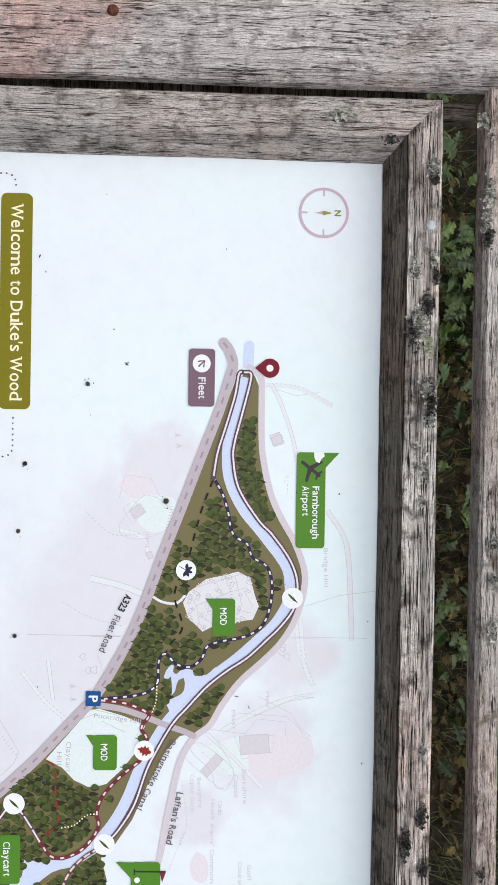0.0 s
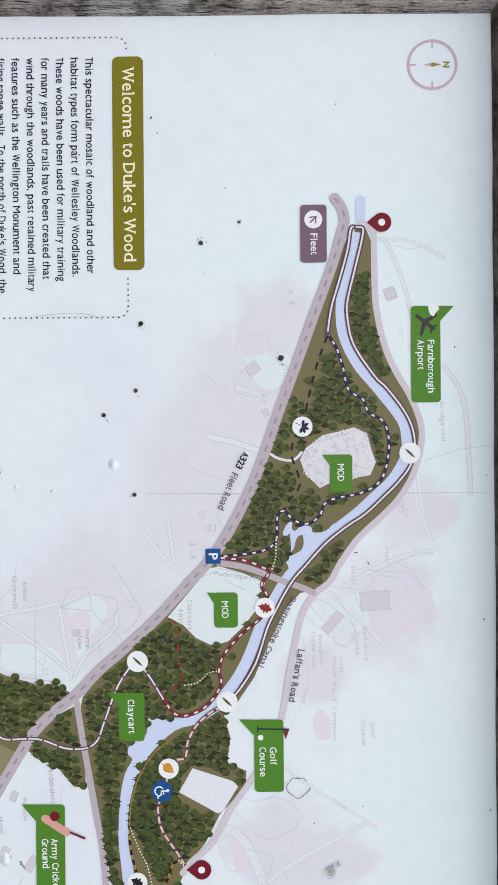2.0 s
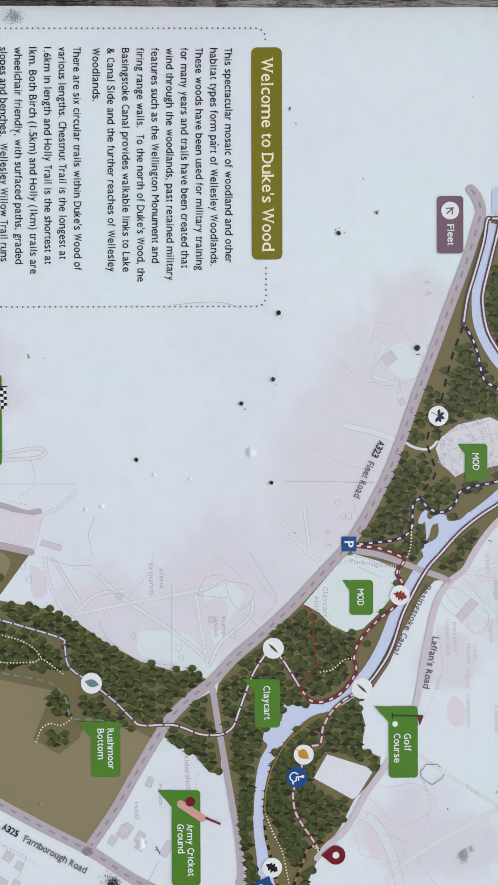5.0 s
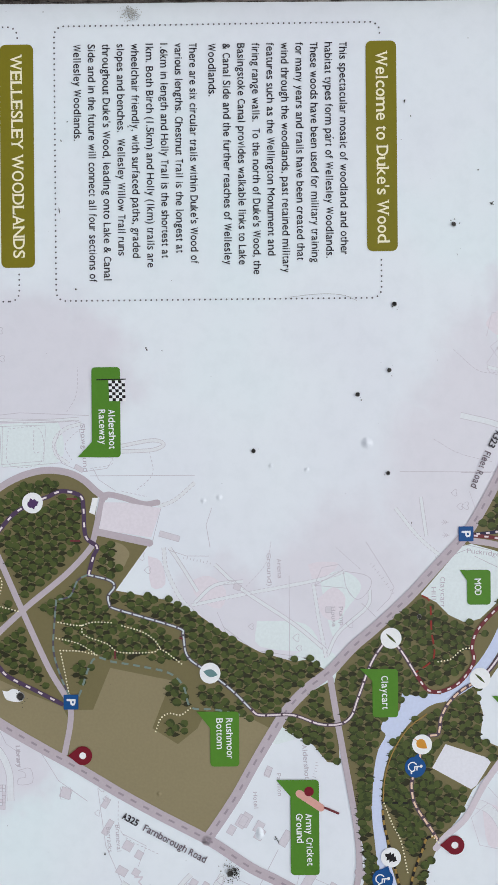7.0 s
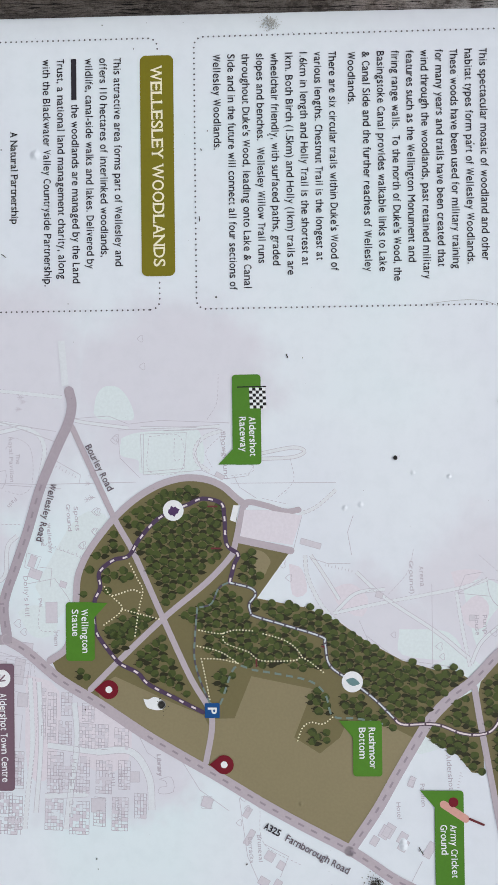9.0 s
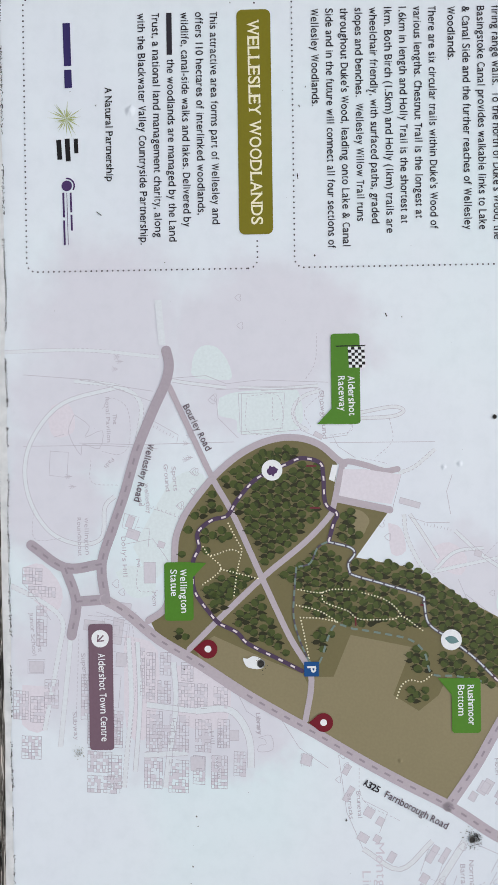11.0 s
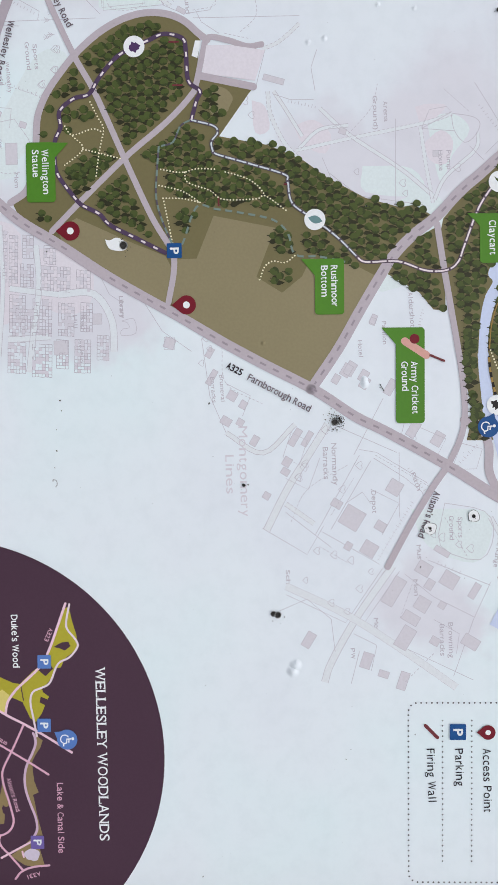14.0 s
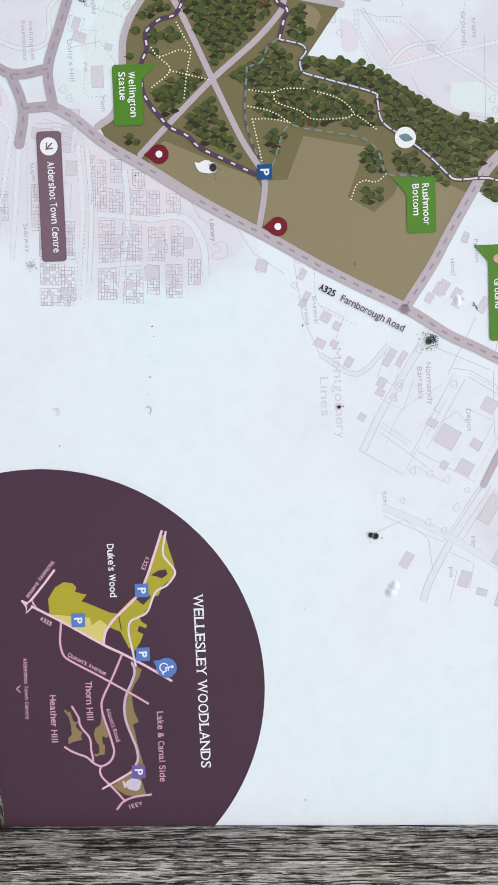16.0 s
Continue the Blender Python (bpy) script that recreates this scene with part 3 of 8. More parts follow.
def plank(name, section, x0, x1, place, parent, material, mitre=(0, 0), label="", seed=0, rough=0.0012, step=0.006, bend=None):
    """A length of timber along its own x with the section [(y, z), ...]; mitre: how far each end runs on with each metre of y."""
    bm = bmesh.new()
    n = max(2, int((x1 - x0) / step))
    loops = []
    dense = []
    for (a, b), (c, d) in zip(section, section[1:] + section[:1]):
        k = max(1, int(math.hypot(c - a, d - b) / 0.006))
        dense += [(a + (c - a) * j / k, b + (d - b) * j / k) for j in range(k)]
    for i in range(n + 1):
        t = i / n
        loop = []
        for y, z in dense:
            s, e = x0 - y * mitre[0], x1 + y * mitre[1]
            x = s + (e - s) * t
            w = Vector((x * 6 + seed * 3.7, y * 60, z * 60))
            v = Vector((x, y, z)) + rough * Vector((0, noise.noise(w), noise.noise(w + Vector((0, 0, 9))))) + 0.35 * rough * Vector((0, noise.noise(w * 6), noise.noise(w * 7)))
            if bend:
                v.y += bend(x)
            loop.append(bm.verts.new(v))
        loops.append(loop)
    for p, q in zip(loops, loops[1:]):
        for k in range(len(p)):
            bm.faces.new((p[k], p[k - 1], q[k - 1], q[k]))
    bm.faces.new(loops[0])
    bm.faces.new(loops[-1][::-1])
    bmesh.ops.recalc_face_normals(bm, faces=bm.faces)
    ob = part(name, bm, material, parent, label)
    ob.matrix_basis = place
    return ob


stand = thing("timber_sign", "weathered grey oak lectern sign frame standing on two posts", "sign", SIGN)
# frame sections: y outwards from the print, z out of the face; a bevelled bead rises from the print
BEAD = [(0.0, -0.002), (0.0004, 0.003), (0.0118, 0.0285), (0.0135, 0.0300), (0.0138, -0.002)]
MOULD = [(0.0142, -0.022), (0.0142, 0.0300), (0.0400, 0.0302), (0.0425, 0.0275), (0.0425, -0.022)]


def placed(o, along, out):
    """A plank's own axes on the face: x along, y outwards, z out of the face."""
    a, b = Vector((along[0], 0, along[1])), Vector((out[0], 0, out[1]))
    m = Matrix((a, b, Vector((0, -1, 0)))).transposed().to_4x4()
    m.translation = (o[0], 0, o[1])
    return m


def sag(x):
    """The bottom moulding has bowed away from the print except at its far end."""
    t = max(0.0, min(1.0, (x - 0.78) / 0.39))
    return 0.0170 * (1 - t * t * (1.55 - 0.55 * t))


LEAN = 0.0315                      # the right-hand timbers stand slightly out of square with the print
SKEW, OUT = (math.sin(LEAN), math.cos(LEAN)), (math.cos(LEAN), -math.sin(LEAN))
plank("top_moulding", MOULD, 0, PW, placed((0, PH), (1, 0), (0, 1)), stand, WOOD_DARK, (1, 1), "silvered oak top moulding with grey lichen", 1)
# the bevels' shade is put into the dark oak of both beads
for nm, x0, x1, o, al, out, mat, sd, bent in (("glazing_bead", 0, PW, (0, PH), (1, 0), (0, 1), WOOD_BROWN, 5, None), ("glazing_bead", 0, PW - 0.007, (0, 0), (1, 0), (0, -1), WOOD_BLACK, 8, sag)):
    plank(nm, BEAD, x0, x1, placed(o, al, out), stand, mat, (1, 0.86) if bent else (1, 1), "bevelled oak bead holding the print", sd, bend=bent)
plank("left_moulding", [*BEAD[:4], *MOULD[2:], (0.0, -0.022)], -0.017, PH, placed((0, 0), (0, 1), (-1, 0)), stand, WOOD_HALF_DARK, (1, 1), "weathered oak side moulding, darker along its lower half", 2, bend=lambda x: 0.0035 * max(0.0, min(1.0, 1 - x / 0.6)))
plank("right_moulding", [*BEAD[:4], *MOULD[2:], (0.0, -0.022)], 0, PH, placed((PW - 0.0033, 0), SKEW, OUT), stand, WOOD_GREY, (1, 1), "darkened oak side moulding with mitred ends", 3)
plank("bottom_moulding", MOULD, 0, PW - 0.010, placed((0, 0), (1, 0), (0, -1)), stand, WOOD_BLACK, (1, 0.73), "flecked oak bottom moulding coloured dark for shade, bowed, with an open mitre joint", 4, bend=sag)
# backing boards under the print, cross battens, and the outer timbers
def box_section(y0, y1, z0, z1, r=0.004):
    return [(y0 + r, z0), (y1 - r, z0), (y1, z0 + r), (y1, z1 - r), (y1 - r, z1), (y0 + r, z1), (y0, z1 - r), (y0, z0 + r)]


# their dark brown stands in for the shade in the gap beside the moulding
for k in range(6):
    v = -0.04 + k * 0.153
    plank("backing_board", box_section(0, 0.150, -0.042, -0.0225), -0.145, PW + 0.145, placed((0, v), (1, 0), (0, 1)), stand, WOOD_BROWN, seed=10 + k, step=0.03)
POST = [(0.024, -0.022), (0.008, 0.008), (0.002, 0.014), (0.003, 0.020), (0.010, 0.0285), (0.088, 0.0285), (0.096, 0.020), (0.100, 0.012), (0.100, -0.022)]
plank("side_rail", POST, -0.12, PH + 0.16, placed((-0.0535, 0), (0, 1), (-1, 0)), stand, WOOD_PALE, label="broad silvered oak side timber with rounded edges", seed=20)
plank("side_rail", POST, -0.12, PH + 0.16, placed((PW + 0.0512, 0), SKEW, OUT), stand, WOOD_PALE, label="broad silvered oak side timber with rounded edges", seed=21)
plank("top_rail", [(0.003, -0.004), (0.020, -0.004), (0.020, 0.025), (0.017, 0.028), (0.003, 0.028), (0.0, 0.024), (0.002, 0.018)], -0.0535, PW + 0.0535, placed((0, PH + 0.079), (1, 0), (0, 1)), stand, WOOD, label="narrow silvered oak top rail flecked with lichen", seed=22)
plank("corner_block", box_section(0.0, 0.014, -0.022, -0.004, 0.002), 0, 0.052, placed((-0.0432, PH + 0.029), (0, 1), (-1, 0)), stand, WOOD_BROWN, label="mossy brown spacer block at the frame corner", seed=26)
plank("cross_batten", box_section(0, 0.05, -0.0720, -0.0425), -0.16, PW + 0.16, placed((0, PH - 0.06), (1, 0), (0, 1)), stand, WOOD, seed=23, step=0.02)
plank("cross_batten", box_section(0, 0.05, -0.0720, -0.0425), -0.16, PW + 0.16, placed((0, 0.02), (1, 0), (0, 1)), stand, WOOD, seed=24, step=0.02)
to_sign = SIGN.inverted()


def upright(x, v):
    """A square post from the ground to the underside of a batten."""
    top = SIGN @ Vector((x, 0.0720, v))
    m = to_sign @ Matrix.Translation((top.x, top.y, -0.35)) @ Matrix.Rotation(radians(-90), 4, "Y")
    plank("post", box_section(-0.05, 0.05, -0.05, 0.05, 0.006), 0, top.z + 0.34, m, stand, WOOD, label="square oak post set in the ground", seed=int(30 + x * 10 + v * 3), step=0.03)


for x in (-0.105, PW + 0.105):
    for v in (0.045, PH - 0.035):
        upright(x, v)


def fixing(name, c, r, high, material, label, base):
    """A domed screw or nail head."""
    bm = bmesh.new()
    bmesh.ops.create_uvsphere(bm, u_segments=20, v_segments=10, radius=1)
    for v in bm.verts:
        v.co = Vector((c[0] / 1000 + v.co.x * r, -base - max(v.co.z, -0.3) * high, c[1] / 1000 + v.co.y * r))
    ob = part(name, bm, material, stand, label)
    for f in ob.data.polygons:
        f.use_smooth = True


fixing("screw_head", (60.1, 865.2), 0.0041, 0.002, STEEL, "dull zinc screw head", 0.0300)
fixing("nail_head", (-105.3, 605.1), 0.0048, 0.0035, RUST, "rusty domed nail head", 0.0283)


def lichen(c, spread, count, base, material, rng, name, label):
    """A crust of small crumpled lobes."""
    bm = bmesh.new()
    for k in range(int(count * 1.5)):
        a, d = rng.uniform(0, 6.3), abs(rng.gauss(0, 0.5))
        x, z = c[0] / 1000 + math.cos(a) * d * spread[0] / 1000, c[1] / 1000 + math.sin(a) * d * spread[1] / 1000
        r = rng.uniform(0.0008, 0.0026)
        m = Matrix.Translation((x, -base - rng.uniform(0.0002, 0.0016), z)) @ Euler((rng.gauss(0, 0.6), rng.uniform(0, 6.3), rng.gauss(0, 0.6))).to_matrix().to_4x4()
        mid, rim = bm.verts.new(m @ Vector((0, 0.0004, 0))), []
        for j in range(9):
            q = r * (0.55 + 0.45 * ((j % 3) / 2)) * rng.uniform(0.8, 1.15)
            rim.append(bm.verts.new(m @ Vector((q * math.cos(j * 0.698), -rng.uniform(0, 0.0009), q * math.sin(j * 0.698)))))
        for j in range(9):
            bm.faces.new((mid, rim[j - 1], rim[j]))
    tagged(part(name, bm, material, None), label, "lichen", kind="stuff").matrix_basis = SIGN


LR = random.Random(8)
items = []
items += [((14.1, 867.1), (9, 5), 150, LICHEN_GREY), ((22.3, 868.2), (6, 4), 70, LICHEN_DARK), ((97.3, 853.3), (9, 5), 60, LICHEN_GREY), ((88.6, 868.5), (6, 3), 50, LICHEN_GREY), ((101.5, 870.6), (7, 3), 60, LICHEN_DARK), ((124.7, 863.6), (10, 5), 170, LICHEN_DARK), ((141, 857.4), (16, 7), 300, LICHEN_GREY), ((148, 851.9), (12, 5), 120, LICHEN_DARK), ((157.9, 864.7), (8, 4), 110, LICHEN_GREEN), ((193.9, 864.4), (10, 5), 110, LICHEN_GREY), ((205.4, 867.9), (16, 4), 200, LICHEN_DARK), ((219.3, 867.2), (8, 4), 130, LICHEN_GREY), ((258.7, 863.3), (10, 4), 70, LICHEN_GREY), ((240.3, 856), (6, 3), 30, LICHEN_GREY), ((286.5, 861.5), (5, 3), 40, LICHEN_GREY), ((491.8, 866.2), (6, 3), 45, LICHEN_GREY)]
items += [((565.5, 853.1), (10, 4), 160, LICHEN_DARK), ((544.5, 866.3), (10, 4), 110, LICHEN_DARK), ((588.9, 868.5), (6, 4), 80, LICHEN_DARK), ((-26.3, 907), (8, 5), 90, LICHEN_GREY), ((-15, 913.3), (4, 3), 30, LICHEN_GREY), ((33.5, 913.3), (14, 5), 130, LICHEN_GREY), ((56.6, 910), (10, 4), 90, LICHEN_GREY), ((68.1, 912.1), (10, 4), 60, LICHEN_DARK), ((320.6, 923.1), (5, 3), 50, LICHEN_GREY), ((350.8, 922.3), (7, 4), 60, LICHEN_GREY), ((392.8, 922.2), (12, 4), 90, LICHEN_GREY), ((591.5, 916.6), (5, 3), 40, LICHEN_DARK), ((-27, 788.5), (5, 10), 60, LICHEN_GREY), ((-7.7, 830.5), (4, 8), 30, LICHEN_DARK)]
for spot, spread, count, crust in items:
    lichen(spot, spread, count, 0.0304, crust, LR, "lichen", "crusty tufted lichen growing on the weathered oak")


# ---- the printed panel ----
panel = thing("map_panel", "pale printed woodland trail map under worn glossy laminate", "map panel", SIGN)
bm = bmesh.new()
for f in bmesh.ops.create_cube(bm, size=1.0)["verts"]:
    f.co = Vector((PW / 2 + 0.011 + f.co.x * (PW + 0.034), 0.0105 + f.co.y * 0.021, PH / 2 - 0.010 + f.co.z * (PH + 0.032)))
part("printed_sheet", bm, PAPER, panel)



FINE = {"centre_line", "trail_core", "faint_base_line_work", "faint_housing", "faint_slope_hatching", "faint_tree_marking", "faint_camp_plan", "faint_lane", "faint_base_lettering", "footpath", "dotted_path", "dotted_border", "key_divider", "grime", "edge_grime", "algae_smudge", "flag_white", "flag_black"}


def printed(name, label, material, draw, parent=None):
    """One printed piece of the panel: draw(bm) fills it."""
    bm = bmesh.new()
    draw(bm)
    ob = part(name, bm, material, parent or panel, label)
    if name in FINE:
        tagged(ob, kind="stuff")
    return ob


def soft_patch(c, ru, rv, seed, n=40):
    return [(c[0] + ru * math.cos(a) * (1 + 0.22 * noise.noise(Vector((math.cos(a) * 1.3, math.sin(a) * 1.3, seed)))),
             c[1] + rv * math.sin(a) * (1 + 0.22 * noise.noise(Vector((math.cos(a) * 1.3, math.sin(a) * 1.3, seed + 5))))) for a in [2 * math.pi * k / n for k in range(n)]]


def within_panel(pts):
    return [(max(-4, min(PW * 1000 + 9, u)), max(-20, min(PH * 1000 + 4, v))) for u, v in pts]


# -- faded base map: pale clearings --
POOLS = []
POOLS += [[(283.7, 619.6), (285.3, 636.4), (287.3, 655.7), (296, 660.5), (310.5, 658), (317.6, 643.4), (312.7, 631.4), (300.6, 624.3)], [(344.2, 150.1), (329.5, 152.7), (321.3, 160.1), (322.4, 172.3), (334.7, 181.9), (349.3, 185.2), (350.7, 174.5), (349.1, 155)], [(366.3, 174.4), (361.6, 189), (359.5, 228.1), (362, 242.6), (393.7, 242.4), (398.1, 193.6), (385.9, 188.8), (380.9, 173.3)], [(516.6, 82.3), (510.9, 94.7), (514.6, 114.3), (534.2, 115.4), (538.9, 99.1), (531.4, 89.4)], [(494.8, 97.5), (434.4, 135.3), (437.3, 162.1), (480.8, 139.4), (507.5, 129.1), (522, 114.2)], [(494.1, 466.1), (490.4, 488), (504.1, 502.5), (525.9, 487.7), (547.8, 477.8)]]
POOLS += [[(532.8, 412.2), (535.5, 453.6), (557.4, 463.1), (554.7, 414.5)], [(564, 440.2), (554.7, 469.4), (593.5, 498.7), (622.3, 469.6), (636.5, 420.7)], [(825.9, 452.4), (828.4, 515.9), (853.1, 520.8), (872.9, 506.3), (858, 467.1)], [(502.2, 685.6), (490.6, 722.2), (510.2, 734.2), (524.6, 712.2), (514.5, 692.8)]]
for outline in POOLS:
    printed("pale_clearing", "", MINT, lambda bm: fill(bm, [tuple(q) for q in smooth_line(outline + [outline[0]], 4)[:-1]], 2))

BLOCK = ink("ghost_block", (209, 207, 215), 0.04)
HOUSE = ink("ghost_house", (211, 209, 218), 0.04)
LANE = ink("ghost_lane", (221, 227, 232), 0.03)

# -- faded base map: thin lines, dashed paths, lanes, houses, hearts for trees, ghost lettering --
PALE_PLOTS = []
PALE_PLOTS += [[(476.1, 318.5), (481.1, 329.7), (500.6, 333.4), (503, 321.2)], [(498.3, 354), (493.5, 371.1), (505.8, 385.6), (521.9, 380.6), (514, 362.1)], [(514.6, 464.5), (504, 478.2), (513.8, 488.8), (532.2, 482.8), (529.2, 469.2)], [(484.3, 456.5), (482, 468.6), (484.5, 483.2), (500, 463.6)], [(490.6, 722.2), (486.3, 771), (515.7, 778.2), (529.7, 731.7)], [(371.3, 28.4), (368.1, 40.8), (379, 48), (394.6, 46.7), (398.2, 30.4), (383.5, 25.2)], [(511.4, 1), (508.8, 18.3), (530.6, 35.2), (550.2, 29.9), (540.1, 10.3)], [(598.2, 132.5), (601.2, 176.5), (650.2, 175.7), (647.3, 136.6)], [(570.7, 88.7), (585.7, 118), (654.5, 111.9), (654.3, 89.7)]]
PALE_PLOTS += [[(613.9, -1), (619.1, 23.6), (653.6, 18), (648.4, -1.7)], [(690.5, 604.2), (696, 620.5), (723.2, 624), (726.8, 609.6)], [(589.5, 682), (596.8, 691), (614.9, 691), (614.8, 680.1), (600.3, 676.6)], [(271.6, 615), (263.9, 627.4), (273.3, 637.3), (283.2, 638.2), (289.4, 624.2), (280, 611.8)]]
for outline in PALE_PLOTS:
    printed("pale_plot", "", BLUSH, lambda bm: fill(bm, [tuple(q) for q in smooth_line(outline + [outline[0]], 3)[:-1]], 2))

LANES = []
LANES += [([(190.5, 739.6), (205, 747.3), (233.9, 757.8), (255.7, 762.5)], 3), ([(190.5, 734.7), (193, 762.8), (207.5, 791.9)], 3), ([(296.9, 789), (326.1, 806), (379.6, 810.6), (408.8, 811.9)], 4), ([(393.7, 764.2), (418.1, 767.4), (447.4, 778.5)], 3), ([(490.1, 690.5), (509.9, 712.3), (534.7, 736.5)], 3), ([(638.3, 648.1), (661, 682), (691.4, 730.7)], 2.6), ([(688.7, 593.4), (697.8, 613.2), (723.2, 627.6), (748.7, 634.8), (762.1, 635.5)], 8), ([(748.6, 623.9), (730.6, 645.6), (712.6, 674.6), (687.4, 721.5)], 4), ([(357.8, 191.1), (358.6, 230.4), (357, 259.8)], 3), ([(360.9, 262.2), (365.6, 247.5), (375.3, 238.6), (387.6, 239.9), (396, 250.7)], 3)]
LANES += [([(380.7, 296.3), (376.1, 323.3), (379.6, 333), (384.4, 323.2), (385.6, 296.3)], 3), ([(433.7, 327.7), (427.5, 342.4), (413, 359.6)], 3), ([(468.9, 337.1), (483.6, 346.8), (507.1, 361.2)], 3), ([(468.9, 332.2), (488.4, 334.5), (512.9, 346.5), (528.6, 361)], 3.4), ([(516.9, 358.7), (501.8, 375.9), (498.6, 400.3)], 3), ([(518.8, 356.2), (510.7, 395.3), (508.4, 407.6), (498, 463.6), (490.4, 488)], 3), ([(483.8, 376.1), (505.9, 400.3), (535.4, 443.9), (557.5, 470.4)], 3.2), ([(501.4, 461.2), (533.1, 465.8), (564.8, 471.8)], 3), ([(506.6, 509.7), (521.2, 507.2), (542.9, 482.7), (562.4, 472.8)], 3), ([(436.2, 532.2), (460.7, 551.4), (477.8, 570.6)], 3)]
LANES += [([(426.7, 554.1), (460.7, 558.7)], 3), ([(315.1, 611.7), (322.9, 633.5), (341.6, 636.5)], 3), ([(356.9, 588.9), (363.2, 614.7), (372.6, 639.6)], 5), ([(388.6, 767.1), (429.1, 771.8), (447.8, 780.2)], 3.4), ([(486.5, 701.6), (472.6, 726.6), (460.2, 754.6), (455.6, 780.2)], 4), ([(349.8, 48.5), (355.5, 87.7), (370.5, 106.1), (402.1, 102.6)], 3.6), ([(355.5, 87.7), (369.1, 38.3), (397.9, 12.1), (427.1, 4.1), (456.6, 9.5), (481.4, 26.3), (491.6, 50.8), (486, 70.6), (460.2, 73.5), (450.5, 82.1)], 3.6), ([(527.5, -9.3), (540.2, 15.3), (557.7, 34.7), (584.7, 31.7), (653.6, 18)], 4), ([(575, 41.8), (604.5, 38.8), (668.5, 31.6)], 4)]
LANES += [([(324, -15.1), (323.1, 53.9), (330, 122.4)], 3), ([(350.6, 133.8), (352.9, 146.5), (357.5, 180.5)], 3), ([(631.9, 107.6), (635.7, 134.1), (637.6, 150)], 5), ([(595.2, 131.2), (630.4, 133.1), (672.7, 127.2), (704.4, 123.1)], 5), ([(637.6, 150), (637.3, 180), (659.2, 195.5), (687.4, 197.6)], 6), ([(676, 105.1), (673.9, 142.4)], 5), ([(573.7, 92.6), (630, 94.2), (672.3, 89.9), (704.1, 86.9)], 4), ([(577.3, 100.3), (630.1, 101.6), (690.1, 96.8)], 4), ([(892.6, 344.2), (917.5, 395.9), (947.4, 442.6), (982.3, 491.8)], 6), ([(875.3, 436.7), (922.5, 404.2), (959.9, 383.4), (977.5, 377.4)], 6)]
LANES += [([(843.6, 327.8), (808.3, 345.8), (780.1, 363.6), (751.9, 381.4)], 6), ([(758.4, 293.5), (776.3, 325), (751.7, 353.3)], 4), ([(820.7, 344.6), (838.1, 369)], 4), ([(833.4, 520.8), (865.5, 536.5), (887.7, 528.3)], 4)]


PALE_FROM = 592.0      # past this height fading and overexposure are both put into a paler ink


def lane_fills(bm):
    for line, wide in LANES:
        ribbon(bm, smooth_line(line, 5), wide, 2.6, False)


def lane_edges(bm, faded):
    for k, (line, wide) in enumerate(LANES):
        if (line[0][1] > PALE_FROM) != faded:
            continue
        pts = smooth_line(line, 5)
        for s in (-wide / 2, wide / 2):
            side = [p + Vector((-(b - a).y, (b - a).x)).normalized() * s for p, a, b in zip(pts, pts, pts[1:] + [2 * pts[-1] - pts[-2]])]
            if k % 2 and wide < 5:
                dashes(bm, side, 0.42, 2.4, 1.5, 3)
            else:
                ribbon(bm, side, 0.42, 3, False)


printed("faint_lane", "pale bands of side lanes on the base map", LANE, lane_fills)
for faded, tone in ((False, GHOST_LINE), (True, GHOST_EAST)):
    tagged(printed("faint_lane_edge", "thin faded lilac edges of lanes", tone, lambda bm: lane_edges(bm, faded)), kind="stuff")

SOLID = []
SOLID += [[(499.6, 673.5), (497.4, 685.6), (519.7, 712.2), (534.3, 708.2), (535.1, 700), (506.9, 668.6), (499.6, 673.5)], [(471, 712.6), (474, 756.4), (491.3, 778.3)], [(488.1, 722.2), (476.1, 732), (478.8, 756.4), (491, 756.3)], [(490.4, 712.4), (510, 719.6), (510.1, 724.5)], [(456.6, 732.1), (471.6, 761.3), (488.8, 771)], [(404.9, 536.6), (405.9, 625.8)], [(405.5, 732.4), (406.5, 825.2)], [(365.3, 835.1), (369.8, 800.9), (379.2, 771.6)], [(679.6, 600.7), (659.8, 609.7), (668.9, 624.1), (665.4, 649.4), (683.5, 666.7), (701.5, 636.7), (676.8, 609.7)], [(690.6, 609.6), (703.2, 595.2), (726.8, 602.3), (730.5, 620.4)], [(708.7, 620.4), (716, 642.1), (730.5, 638.4), (734.1, 624)]]
SOLID += [[(495.7, 675), (488.5, 691.2), (521, 712.7), (535.4, 703.7), (533.6, 696.5), (521, 692.9), (504.7, 676.7), (495.7, 675)], [(484.9, 691.2), (488.6, 718.2), (490.5, 747), (504.9, 745.1), (503.1, 723.5)], [(474.2, 729), (456.4, 768.6), (458.2, 780.1)], [(362.7, 193.5), (398.4, 193.2), (394.9, 244.8)], [(360.4, 210.8), (358.4, 254.9), (361.9, 264.7)], [(365.7, 259.7), (385.3, 264.5), (391.4, 288.9), (400.1, 283.9), (402.4, 265.3)], [(406.4, 269.2), (406.6, 359.6)], [(400, 271.7), (409.9, 276.5), (419.7, 291.1)], [(434.7, 330.1), (454.2, 325), (463.9, 322.5)], [(471.3, 337.1), (476.3, 351.7), (476.5, 371.2)], [(435, 374), (449.6, 369), (469.1, 372.3)]]
